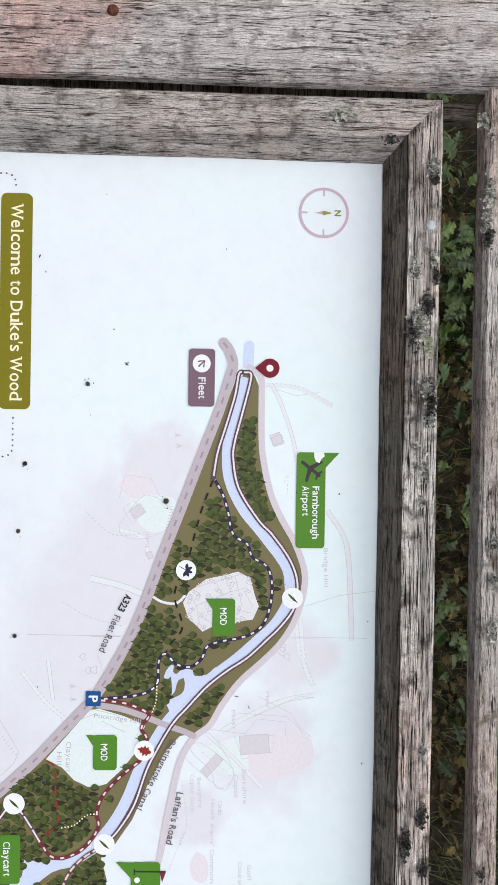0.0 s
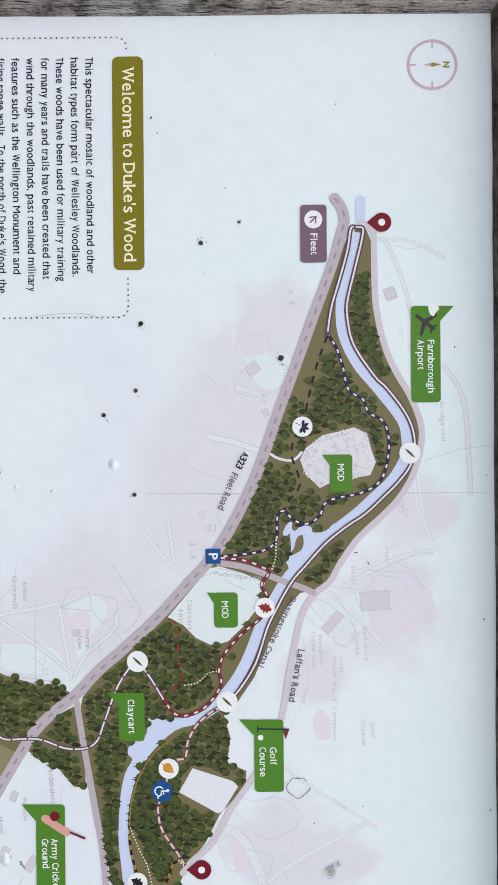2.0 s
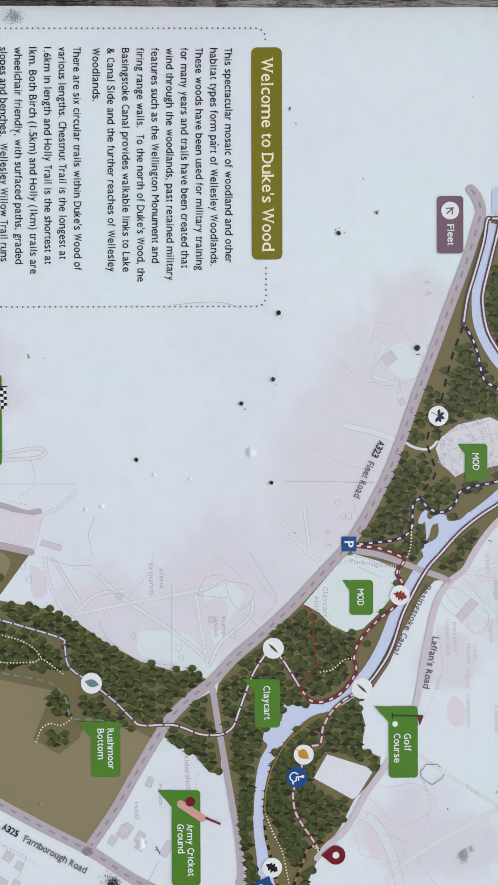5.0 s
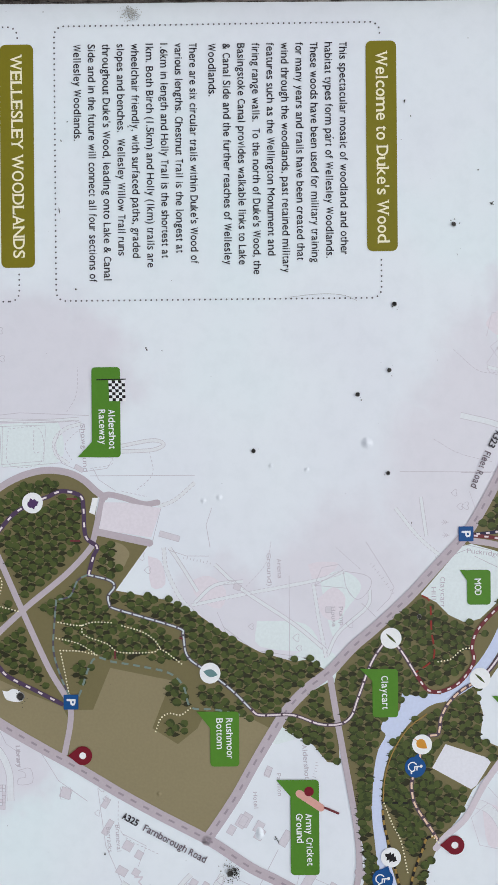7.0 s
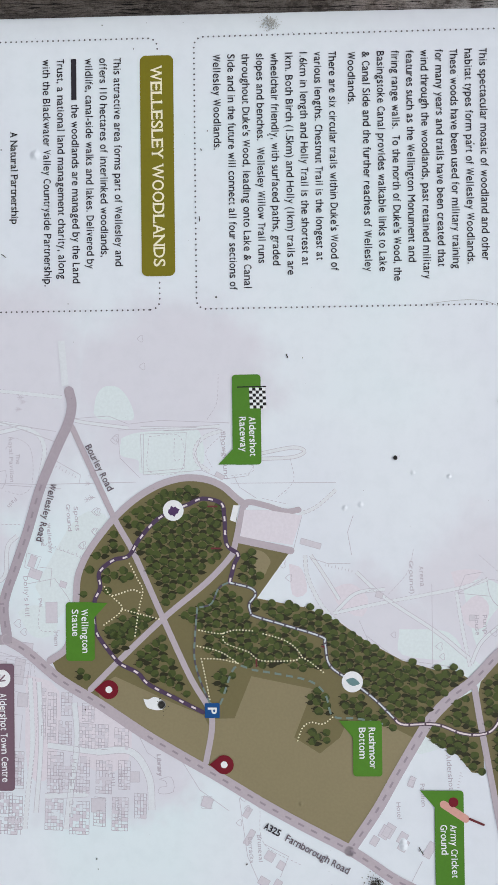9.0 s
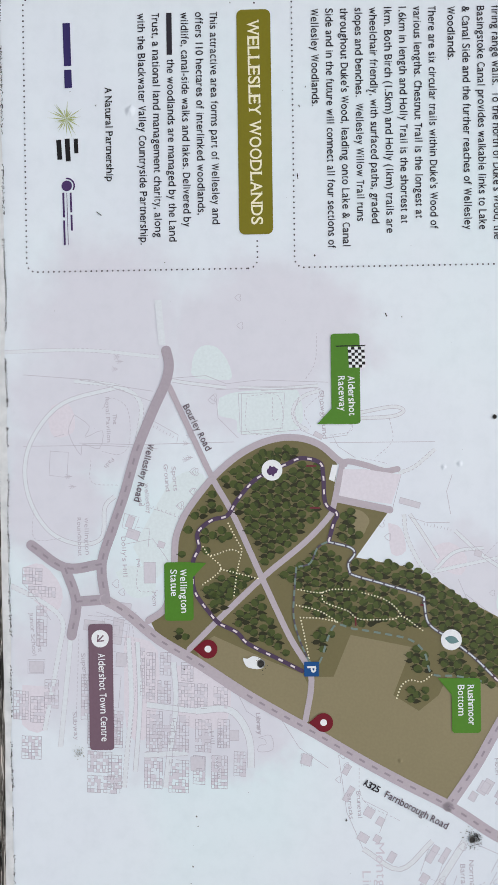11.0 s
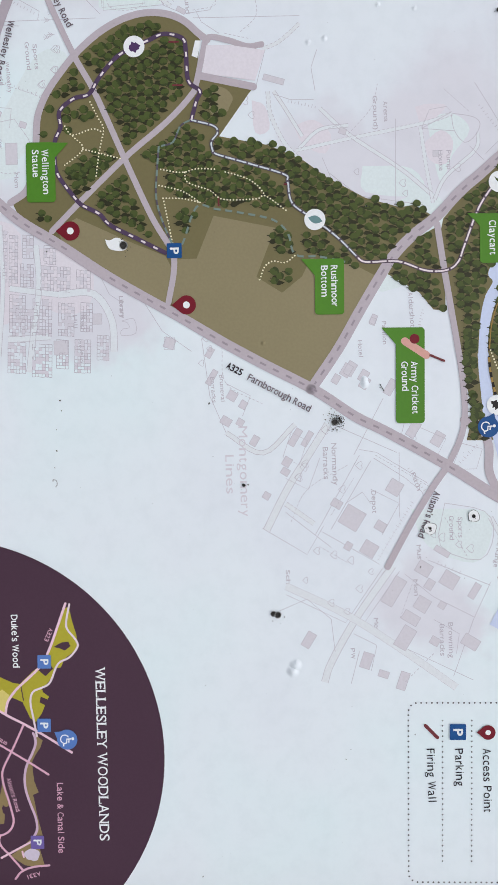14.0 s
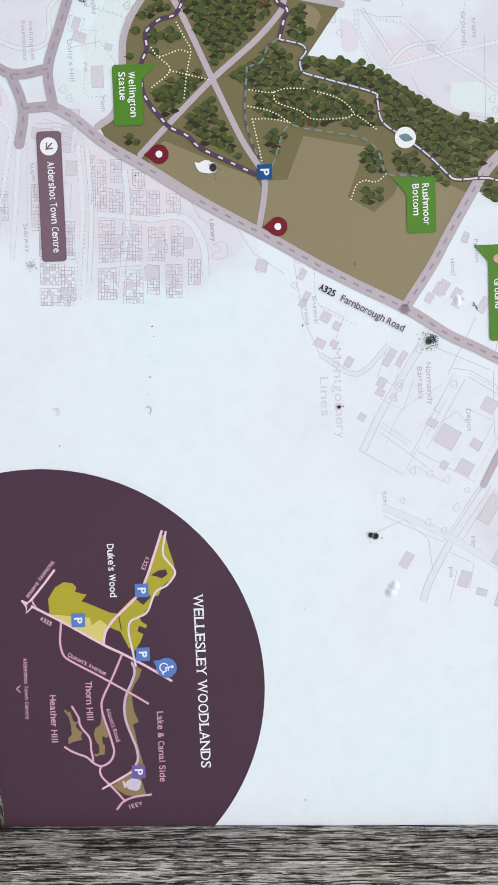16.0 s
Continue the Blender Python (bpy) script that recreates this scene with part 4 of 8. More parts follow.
SOLID += [[(502.4, 462.1), (489.4, 487.1), (484.5, 483.2), (486.9, 468.6), (502.4, 462.1)], [(490.4, 487), (505, 489.8), (514.8, 498.5), (509, 507.3), (499.3, 511.3), (493.4, 505), (490.4, 488)], [(502.4, 462.1), (505, 489.8)], [(517.7, 502.4), (529.5, 514.4)], [(465.2, 506.7), (489.6, 522), (504.3, 530.6), (514, 526.7), (524.6, 515.9)], [(477.8, 565.8), (491, 575.4), (469.7, 586.2)], [(494, 440.3), (571.9, 440.1)], [(537.5, 382.9), (558.1, 409.6), (566.2, 463.1)], [(525.3, 378.1), (542.4, 385.3)], [(312, 611.8), (285.7, 633.6), (298.1, 655.9), (312.1, 655.3), (322.9, 633.5), (320.4, 614.8), (312, 611.8)]]
SOLID += [[(298, 614.9), (290.3, 624.2), (301.2, 632.6), (310.5, 623.3), (298, 614.9)], [(406.1, 588.8), (406.2, 614.6)], [(406.6, 754.7), (406.7, 780.2)], [(288.7, 611.8), (268.6, 616.5), (271.7, 638.3), (287.3, 646.6)], [(193, 739.3), (199.3, 761), (196.2, 780.3)], [(422.3, 595.9), (441, 602.1)], [(406, 3.1), (405.9, 72.1), (409.8, 121)], [(343.9, 4.3), (349.1, 63.3), (370.8, 121.7)], [(379, 48), (389.1, 61.1), (398.8, 57.4), (393.2, 72.3), (408.8, 69.5), (404.6, 54.9), (414.3, 53.2), (394.6, 42.8), (379, 48)], [(385.3, 116.6), (397.9, 138.4), (405.2, 136.8)], [(410.4, 26.7), (411.7, 42.4), (433.6, 41), (431.4, 25.3), (410.4, 26.7)]]
SOLID += [[(465.3, 90.6), (469, 103.3), (481.6, 98.2), (477.5, 88.4), (465.3, 90.6)], [(492.2, 90.1), (487.7, 114.8), (502.6, 125.3), (507.5, 128.2)], [(477.7, 101.2), (478.9, 112.5), (495, 110.7)], [(556.7, 71.7), (561.9, 93.8), (587.9, 90.9), (582.7, 68.8), (556.7, 71.7)], [(561.9, 93.8), (558.7, 113.5)], [(591.7, 4.3), (591.9, 19.2), (604.2, 18), (604.1, 4.1), (591.7, 4.3)], [(525.2, 0.7), (532.7, 8), (557.5, 24.8)], [(565.6, 81.4), (568.2, 91.2), (580.5, 88.6)], [(550.7, 64.5), (558.4, 89), (551.2, 99.9)], [(604.9, 75.8), (606, 85.6), (634.5, 82.7), (633.4, 73.8)], [(553.9, 57.5), (556.1, 92.9), (573.6, 90.8), (569.7, 57.2)]]
SOLID += [[(557.5, 69.8), (576.9, 68.5)], [(661.1, 204.3), (659.4, 214.9), (671.7, 216.5), (673.4, 204.1), (668.1, 204.9), (667.1, 210.6), (662.9, 209.6), (661.1, 204.3)], [(675.5, 241.1), (675.6, 249.8), (686.1, 249.7), (686, 240.9), (675.5, 241.1)], [(631.3, 215.3), (670.2, 239.4), (688, 264.4)], [(616.9, 183.8), (638.1, 194.1), (645.2, 204.5)], [(363, 190.8), (362.1, 231), (393.2, 228.8), (396, 192.1), (363, 190.8)], [(366.1, 171.5), (383.5, 173), (397.7, 186.8), (401.2, 190.3)], [(348.7, 133.2), (346.9, 163), (354.2, 180.4), (351.3, 208.4), (354.2, 268.4)], [(359.2, 171.6), (358.2, 208.3), (357.8, 239.8)], [(349.1, 52.9), (353.9, 82.1), (359.8, 117.2)]]
SOLID += [[(403.8, 51.9), (405.8, 102.4), (404.6, 186.7)], [(367.5, 243.1), (381.3, 237.7), (395.3, 244.5), (400.7, 256.7)], [(779, 408.4), (848, 370), (858.9, 383.7), (828.1, 344.5)], [(845.5, 376.4), (873.8, 425.4)], [(781.5, 420.6), (798.8, 447.5), (811.1, 462.2), (821, 465.1), (832.3, 452.4)], [(783.9, 418.2), (843, 383.8)], [(877.7, 427.9), (925, 395.8), (900.1, 344.2)], [(880.2, 442.6), (927.5, 410.6), (947.4, 447.5), (975.8, 506.6)], [(774.1, 408.4), (776.6, 423.1), (803.7, 467)], [(821, 481.7), (828.4, 515.9), (848.2, 523.7), (870.4, 512.1), (858, 477.9), (821, 481.7)], [(769.5, 496.2), (774.4, 513.7), (791.6, 508.9), (792, 487.5), (769.5, 496.2)]]
SOLID += [[(749.7, 447.5), (765.5, 482.6), (785.1, 472.9), (769.3, 442.6), (749.7, 447.5)], [(870.3, 467.1), (882.7, 496.5), (892.7, 521)], [(882.7, 447.5), (902.6, 472), (920, 506.4)], [(922.4, 472.1), (934.9, 494.2), (952.3, 491.8)], [(890.2, 521), (922.4, 506.4), (972.3, 489.4)], [(934.9, 403.2), (944.9, 422.9), (967.4, 418)], [(730.1, 429), (779, 403.5)], [(798.5, 344.7), (808.4, 364.3), (781.4, 374.2)], [(776.7, 442.6), (833.2, 442.6)], [(808.5, 418.2), (820.9, 442.6), (848, 427.9)], [(820.8, 396.1), (811, 410.8), (820.9, 418.1)], [(677, 273.3), (726.5, 279.8), (758.4, 293.5)], [(841.9, 324.3), (865, 362.8), (840.3, 377.1)]]
SOLID += [[(758.8, 349.8), (765.9, 363.7), (787.1, 356.5), (779.9, 342.5), (758.8, 349.8)], [(716, 294), (726.8, 315), (744.4, 307.8)], [(914.7, 337.7), (904.1, 362.4), (921.9, 383.4), (950.4, 386.6)], [(950.3, 407.7), (978.8, 400.5)], [(751.9, 384.9), (776.9, 440.5)]]
DASHED = []
DASHED += [[(528.8, 668.4), (567.9, 673), (587.3, 665.5), (606.7, 658.1)], [(504.7, 685.6), (527, 712.2)], [(667.4, 633.3), (660.5, 652.8), (680.3, 662.4), (704.7, 657.3)], [(300.3, 583.3), (319.7, 607.2), (317.5, 636.2)], [(377.2, 565.8), (389.5, 587.3), (397.1, 616.2)], [(694.2, 613.2), (716, 642.1), (705.3, 666.6)], [(727, 649.3), (748.8, 663.7), (762.3, 681.7)], [(679.9, 660.2), (650.9, 653)], [(365.2, 198.4), (365.4, 225.4), (394.8, 226.2), (395.5, 198.2), (365.2, 198.4)], [(366.4, 220.5), (385, 220.3), (385, 226.2)], [(363.3, 264.7), (370.6, 254.8), (380.3, 247.4), (392.6, 253.1)], [(351, 249.1), (336.4, 257.5), (312, 259.2)], [(419.8, 296), (424.8, 318)]]
DASHED += [[(385.8, 320.7), (405.3, 323), (419.9, 308.2)], [(375.7, 279.2), (395.3, 288.9), (400, 269.2)], [(500.9, 383.2), (498.5, 393), (505.8, 391.5)], [(469.9, 480.9), (489.5, 502.6)], [(505.9, 400.3), (484.1, 419.9), (464.6, 425)], [(398.2, 30.4), (395.9, 38.8)], [(374.7, 72.6), (365.1, 80.2), (375.1, 94.7), (404.4, 95.7), (414, 86.6), (411.2, 72)], [(507.1, 102.2), (531.6, 101.2), (532.8, 119.9)], [(570.1, 49.3), (653.8, 45.3)], [(563.4, 96.2), (605.2, 98.9), (669.1, 91.9)], [(456.6, 11.9), (486.1, 11.4), (486.5, 36.1)], [(418.4, 62), (438, 62.6), (440.8, 86.2)], [(458.3, 105.5), (468.5, 134.7), (476, 141.9)], [(779, 422.1), (802.7, 462.1), (809.7, 471.9)]]
DASHED += [[(830.7, 383.8), (798.7, 403.5)], [(887.7, 454.9), (922.5, 442.6)], [(952.3, 472.1), (977.4, 447.5)], [(833.3, 481.7), (867.9, 501.3)], [(684.2, 290.8), (716, 294), (733.9, 325.4)], [(836.6, 349), (808.3, 363.3), (787.3, 398.5)], [(858, 373.4), (872.2, 397.8)], [(273.6, 751.7), (267.4, 754.8), (286, 754.1)]]


def base_lines(bm, faded):
    for line in SOLID:
        if (line[0][1] > PALE_FROM) != faded:
            continue
        ribbon(bm, smooth_line(line, 3) if len(line) > 5 else [Vector(p) for p in line], 0.44, 3, False)
    for line in DASHED:
        if (line[0][1] > PALE_FROM) != faded:
            continue
        dashes(bm, smooth_line(line, 5), 0.46, 2.2, 1.5, 3)


printed("faint_base_line_work", "thin faded lilac outlines of lanes and boundaries", GHOST_LINE, lambda bm: base_lines(bm, False))
printed("faint_base_line_work", "almost vanished outlines of lanes and boundaries", GHOST_EAST, lambda bm: base_lines(bm, True))


def box_line(bm, c, a, w, h, layer, width=0.45):
    d, s = Vector((math.cos(a), math.sin(a))), Vector((-math.sin(a), math.cos(a)))
    q = [Vector(c) + d * x * w / 2 + s * y * h / 2 for x, y in ((-1, -1), (1, -1), (1, 1), (-1, 1), (-1, -1))]
    for p, r in zip(q, q[1:]):
        ribbon(bm, [p, r], width, layer, False)
    return q[:4]


def terrace(bm, p, q, rng, filled):
    """A block of small houses and yards: a broken grid of cells between two corners."""
    (u0, v0), (u1, v1) = (min(p[0], q[0]), min(p[1], q[1])), (max(p[0], q[0]), max(p[1], q[1]))
    nu, nv = max(2, round((u1 - u0) / 2.9)), max(2, round((v1 - v0) / 2.8))
    lean = 0.06
    jit = [[rng.uniform(-0.3, 0.3) for j in range(nv + 1)] for i in range(nu + 1)]
    spot = lambda i, j: (u0 + (u1 - u0) * i / nu + lean * (v1 - v0) * j / nv + jit[i][j], v0 + (v1 - v0) * j / nv - lean * 0.5 * (u1 - u0) * i / nu)
    for i in range(nu + 1):
        for j in range(nv + 1):
            a, b, c = rng.random(), rng.random(), rng.random()
            if filled:
                if i < nu and j < nv and c < 0.42:
                    fill(bm, [spot(i, j), spot(i + 1, j), spot(i + 1, j + 1), spot(i, j + 1)], 2.8)
                continue
            if i < nu and a < (0.95 if j in (0, nv) else 0.78):
                ribbon(bm, [spot(i, j), spot(i + 1, j)], 0.40, 3, False)
            if j < nv and b < (0.95 if i in (0, nu) else 0.82):
                ribbon(bm, [spot(i, j), spot(i, j + 1)], 0.40, 3, False)


def estate(bm, filled):
    rng = random.Random(6)
    items = []
    items += [[(586.2, 108.3), (630.2, 115.8)], [(586.3, 120), (605.8, 129.3)], [(610.9, 117.5), (630.4, 128.9)], [(612.9, 135.2), (634.2, 160.6)], [(595.3, 138.2), (611.3, 148.6)], [(616.7, 166.2), (635.1, 178.2)], [(637.2, 107.5), (672.6, 121.2)], [(640.9, 127.7), (672.8, 144.2)], [(677.8, 105.1), (704.4, 120.7)], [(679.7, 126.4), (708.1, 143.6)], [(672, 55.5), (689.9, 76.5)], [(676.4, 147.6), (701.2, 157.9)], [(582.6, 103.1), (626.6, 106.6)], [(511.4, 1), (525.5, 18)], [(527.7, 5.6), (536.4, 29.2)], [(618.7, -8.6), (643.5, 4.3)], [(623.8, 6.2), (646.2, 18.2)], [(649.6, 116.9), (669.4, 131.3)], [(612, 60), (636.8, 70.3)], [(636.9, 73.8), (668.8, 86.8)], [(675.7, 73.2), (704.1, 85.2)]]
    items += [[(643.7, 56), (668.6, 69.8)], [(644.7, 149.9), (673, 163.6)], [(644.9, 169.3), (669.6, 179.5)], [(676.5, 163.5), (704.9, 177.3)], [(673.2, 183), (694.4, 193.3)], [(693.2, 55.1), (707.6, 83.3)], [(609.2, 18.9), (633.9, 30.8)], [(604.6, 51.1), (644.1, 62.7)], [(658.3, -1.9), (678.2, 15.1)], [(639.2, 65.3), (664.1, 84.6)], [(545.1, 12.7), (579.6, 21.9)]]
    for p, q in items:
        terrace(bm, p, q, rng, filled)


printed("faint_housing", "rows of small faded house outlines", HOUSE_LINE, lambda bm: estate(bm, False))
tagged(printed("faint_house_block", "pale lilac blocks of small houses", HOUSE, lambda bm: estate(bm, True)), kind="stuff")


def barracks(bm, outline):
    items = []
    items += [((807.1, 438.7), 12, 12, -31), ((833.2, 401.9), 18, 18, -31), ((840.6, 426.4), 8, 9, -31), ((860.4, 416.6), 12, 13, -31), ((820.8, 388.7), 7, 9, -31), ((897.6, 437.7), 26, 11, -31), ((938.4, 447.5), 20, 12, -31), ((877.8, 463.7), 11, 13, -31), ((887.7, 485.7), 13, 14, -31), ((891.7, 468.6), 9, 7, -31), ((909, 462.2), 12, 12, -31), ((921, 452.4), 9, 15, -31), ((897.6, 507.3), 14, 6, -31), ((942.3, 504), 10, 15, -31), ((958.4, 414), 14, 9, -18), ((970.4, 428.8), 6, 9, -18)]
    items += [((976.4, 445.6), 16, 8, -18), ((941.4, 473.1), 7, 8, -31), ((862.9, 479.3), 5, 14, -31), ((757.1, 454.8), 14, 8, -31), ((765.5, 475.7), 12, 9, -31), ((910, 479.4), 6, 6, -31), ((857.9, 398.5), 7, 6, -31), ((940, 363.7), 14, 8, -31), ((763, 353.2), 16, 6, -31), ((784.2, 346), 8, 7, -31), ((792.7, 344.5), 6, 7, -31), ((764.5, 363.7), 14, 5, -31), ((726.7, 299.1), 8, 8, -31), ((734.5, 308.6), 7, 6, -31), ((710.6, 281.7), 14, 5, -31), ((748.5, 293.6), 7, 9, -31)]
    items += [((749.7, 305.9), 6, 6, -31), ((765.7, 318.1), 9, 6, -31), ((689.4, 280.2), 9, 5, -31), ((813.5, 328.1), 6, 6, -31), ((704.5, 401), 12, 8, -31), ((716.9, 413.1), 10, 7, -31), ((664.3, 420.5), 6, 5, -20), ((713.2, 388.7), 8, 6, -31), ((705.8, 397.7), 11, 8, -31), ((710.8, 412.4), 10, 7, -31), ((662.4, 420.9), 8, 5, -25), ((720.7, 435.3), 14, 7, -31), ((498, 729.9), 16, 25, 4), ((236.3, 744.2), 9, 9, 20), ((516, 693.8), 20, 8, -42), ((336.9, 638.1), 6, 5, 20)]
    items += [((237.9, 745.5), 8, 9, 20), ((299.6, 627.3), 9, 11, 35), ((517.1, 111.8), 18, 10, 0), ((483.6, 97.7), 8, 11, -20), ((568.1, 82.9), 22, 9, -8), ((546.1, 89.2), 6, 12, -8), ((472.8, 95.4), 10, 6, -20), ((492.8, 122.1), 5, 6, -20), ((598.2, 11.7), 10, 12, 0), ((592.7, 85.9), 12, 9, -4), ((680.8, 245.6), 9, 9, -20), ((562.7, 62.7), 9, 18, -6), ((566.5, 78.6), 8, 12, -6), ((659.1, 183.2), 9, 8, 0), ((683.5, 151.1), 12, 12, 0), ((459.1, 337.2), 5, 18, -16)]
    items += [((523.4, 474.1), 5, 5, 0), ((399.9, 259.4), 4, 8, -30), ((503.4, 395.4), 5, 6, -20)]
    for c, w, h, turned in items:
        q = box_line(bm if outline else bmesh.new(), c, radians(turned), w, h, 4, 0.42)
        if not outline:
            fill(bm, [tuple(p) for p in q], 3)


tagged(printed("faint_barrack_plan", "pale blocks of large institutional buildings", BLOCK, lambda bm: barracks(bm, False)), kind="stuff")
tagged(printed("faint_barrack_edge", "", GHOST_LINE, lambda bm: barracks(bm, True)), kind="stuff")


def hearts(bm):
    rng = random.Random(3)
    spots = []
    spots += [(426.3, 635.3), (433.6, 641), (422.8, 756.7), (415.5, 752.8), (547.6, 446.2), (556.4, 448.5), (537.6, 407.3), (535.7, 492.5), (423.5, 583.2), (435.2, 587.9), (476.1, 312.6), (488.3, 318.4), (526.4, 82.2), (533.8, 87.4), (429.8, 151), (446.8, 149.8), (458.9, 139.8), (367.9, 168.2), (861.8, 371.4), (865.3, 386.2), (870.3, 400.9), (880.2, 418.1), (895.1, 408.2), (907.5, 383.6), (915, 397.3), (887.6, 361.5), (786.2, 361.9), (797.6, 355.5), (787.9, 408.4), (756.8, 379.1), (808.5, 393.7), (850.6, 479.3), (857, 494), (860.5, 503.8), (848.1, 472), (797.7, 356.4), (788.9, 360.7), (685.9, 280.3), (698.2, 273.1), (677.1, 276.8), (762.9, 454.6), (430.1, 153)]
    spots += [(447.5, 151), (459.5, 138.5), (468.3, 141.9), (304.2, 193.4), (280, 191.9), (366.1, 169.7), (425.9, 734.4), (418.1, 751.6), (434.7, 592.7)]
    for c in spots:
        r = rng.uniform(2.6, 3.8)
        pts = [(c[0] + r * 1.0 * math.sin(a) ** 3, c[1] + r * (0.82 * math.cos(a) - 0.32 * math.cos(2 * a) - 0.12 * math.cos(3 * a))) for a in [2 * math.pi * k / 20 for k in range(20)]]
        ribbon(bm, pts, 0.42, 3, False)
    for c in [(234.6, 660.1), (243.9, 661.6), (448.7, 574.8), (459.9, 575.6), (329.6, 86), (340, 84.1), (398.7, 148.2), (419.5, 144.4), (333.6, 88.1), (432.7, 42), (441.6, 45.3), (417.6, 147.8), (405.3, 144.6)]:
        ribbon(bm, [(c[0], c[1] - 3.2), (c[0], c[1] + 3.2)], 0.45, 3, False)
        for k in range(2):
            for s in (-1, 1):
                ribbon(bm, [(c[0] + s * (1.6 + k * 0.6), c[1] - 0.2 - k * 1.9), (c[0], c[1] + 1.9 - k * 1.9)], 0.42, 3, False)


printed("faint_tree_marking", "", GHOST_LINE, hearts)


def ticks(bm):
    """Little hachures along slopes."""
    for a, b, n in (((295, 655.3), (318.3, 650.6), 10), ((391.2, 116.5), (400.3, 133.4), 7), ((484.7, 509.9), (510.1, 529.1), 11), ((870.3, 425.4), (820.9, 454.8), 20), ((791.4, 449.9), (816, 467), 10), ((789.1, 493.8), (772, 509.8), 9), ((458.3, 107.9), (469.6, 137.1), 9), ((478.7, 349.3), (483.8, 372.2), 9), ((872.8, 472), (882.7, 494.1), 8), ((655, 461.9), (669.8, 458.5), 7), ((357.3, 704.9), (377.5, 708), 9), ((377.5, 683.1), (394.6, 695.5), 8), ((363.4, 678.5), (357.9, 692.5), 7)):
        a, b = Vector(a), Vector(b)
        s = Vector((-(b - a).y, (b - a).x)).normalized() * 2.8
        for k in range(n):
            p = a.lerp(b, k / (n - 1))
            ribbon(bm, [p, p + s * (1 if k % 2 else 0.6)], 0.45, 8 if a.y > 560 and a.x > 270 and a.x < 400 else 3, False)


printed("faint_slope_hatching", "", GHOST_LINE, ticks)


def ghost_words(bm, faded):
    items = []
    items += [("Pump", (521, 482.9), (537.1, 483.7), 4.4), ("House", (521, 476.1), (538, 476.9), 4.4), ("Arena", (479.3, 429.7), (496.4, 430.6), 4.6), ("Ground)", (474.4, 421), (502.6, 421.7), 4.6), ("Copse Gate", (524, 675.7), (555.7, 676.4), 4.0), ("Berkshire", (526.5, 681.5), (552.4, 682.8), 4.0), ("Berkshire", (519.8, 719.5), (549.1, 720.8), 4.4), ("Copse", (524.6, 712.7), (544.1, 713.5), 4.4), ("Club", (546.3, 699.4), (558.5, 699.8), 4.0), ("House", (545.3, 693.6), (562.4, 693.9), 4.0), ("Watts' Common", (565.8, 692.9), (617.1, 693.5), 4.6), ("Golf", (602, 725.4), (615.2, 725.8), 4.4), ("Course", (598.9, 717.6), (621.5, 717.9), 4.4), ("Track", (571.7, 669), (584.9, 666.5), 4.2), ("Bridge Hill", (329.4, 786.4), (362.4, 787.2), 4.4), ("Mast", (468.5, 709.7), (484.6, 710.5), 4.2)]
    items += [("Mast", (452.8, 738.5), (466.4, 739.4), 4.2), ("Track", (668.6, 691.7), (676.2, 703.9), 4.0), ("Sports", (425.4, 132), (446.4, 133.7), 4.4), ("Ground", (423.4, 125.1), (446.8, 126.9), 4.4), ("Wellesley", (439.8, 107.9), (465.7, 110.2), 4.2), ("House", (441.3, 101.6), (459.3, 103.4), 4.2), ("The", (379.2, 81.5), (388, 81.9), 4.2), ("Royal Pavilion", (364.5, 75.2), (403.5, 76.4), 4.2), ("Path", (416.7, 80.2), (424, 73.3), 4.2), ("Roundabout", (468.6, 49.1), (501.8, 49.8), 4.2), ("Wellington", (468.7, 55.4), (500.9, 56.2), 4.2), ("Superstore", (587, 50.7), (619.5, 53.4), 4.6), ("Subway", (638, 42.6), (662.3, 43.9), 4.2), ("Library", (639.8, 202.4), (658.2, 203.7), 4.4), ("Red", (657, 168.7), (667.7, 169.1), 4.6), ("Hill", (655.6, 161.9), (666.7, 162.3), 4.6)]
    items += [("Dolly's Hill", (485.6, 87.4), (520.2, 88.7), 4.6), ("Mem", (533.8, 113.6), (546, 114), 4.4), ("PW", (505.1, 100), (512.7, 100.7), 4.0), ("Showground", (361.8, 260.8), (402.9, 263.3), 4.8), ("Library", (640.2, 202.4), (658.8, 203.7), 4.2), ("Hotel", (680.5, 407.5), (694.6, 408.4), 4.4), ("Pavilion", (664.5, 428.1), (684, 429), 4.4), ("Aldershot", (640.2, 450.3), (669.4, 452.5), 5.0), ("Bruneval", (708.5, 288.2), (731.5, 289.6), 4.4), ("Barracks", (710.4, 280.3), (732.4, 282), 4.4), ("Normandy", (768.5, 384.3), (804.6, 385.6), 5.4), ("Barracks", (771.9, 376.9), (799.5, 377.7), 5.4), ("Depot", (809.9, 418.5), (829.1, 419.4), 5.0), ("Sports", (833.3, 492.8), (851, 493.4), 4.8), ("Ground", (832.2, 485.3), (853, 485.9), 4.8), ("Rifle Range", (846.2, 527.8), (876.7, 523.5), 4.6), ("Mus", (857.3, 457.4), (869.6, 458.4), 4.6)]
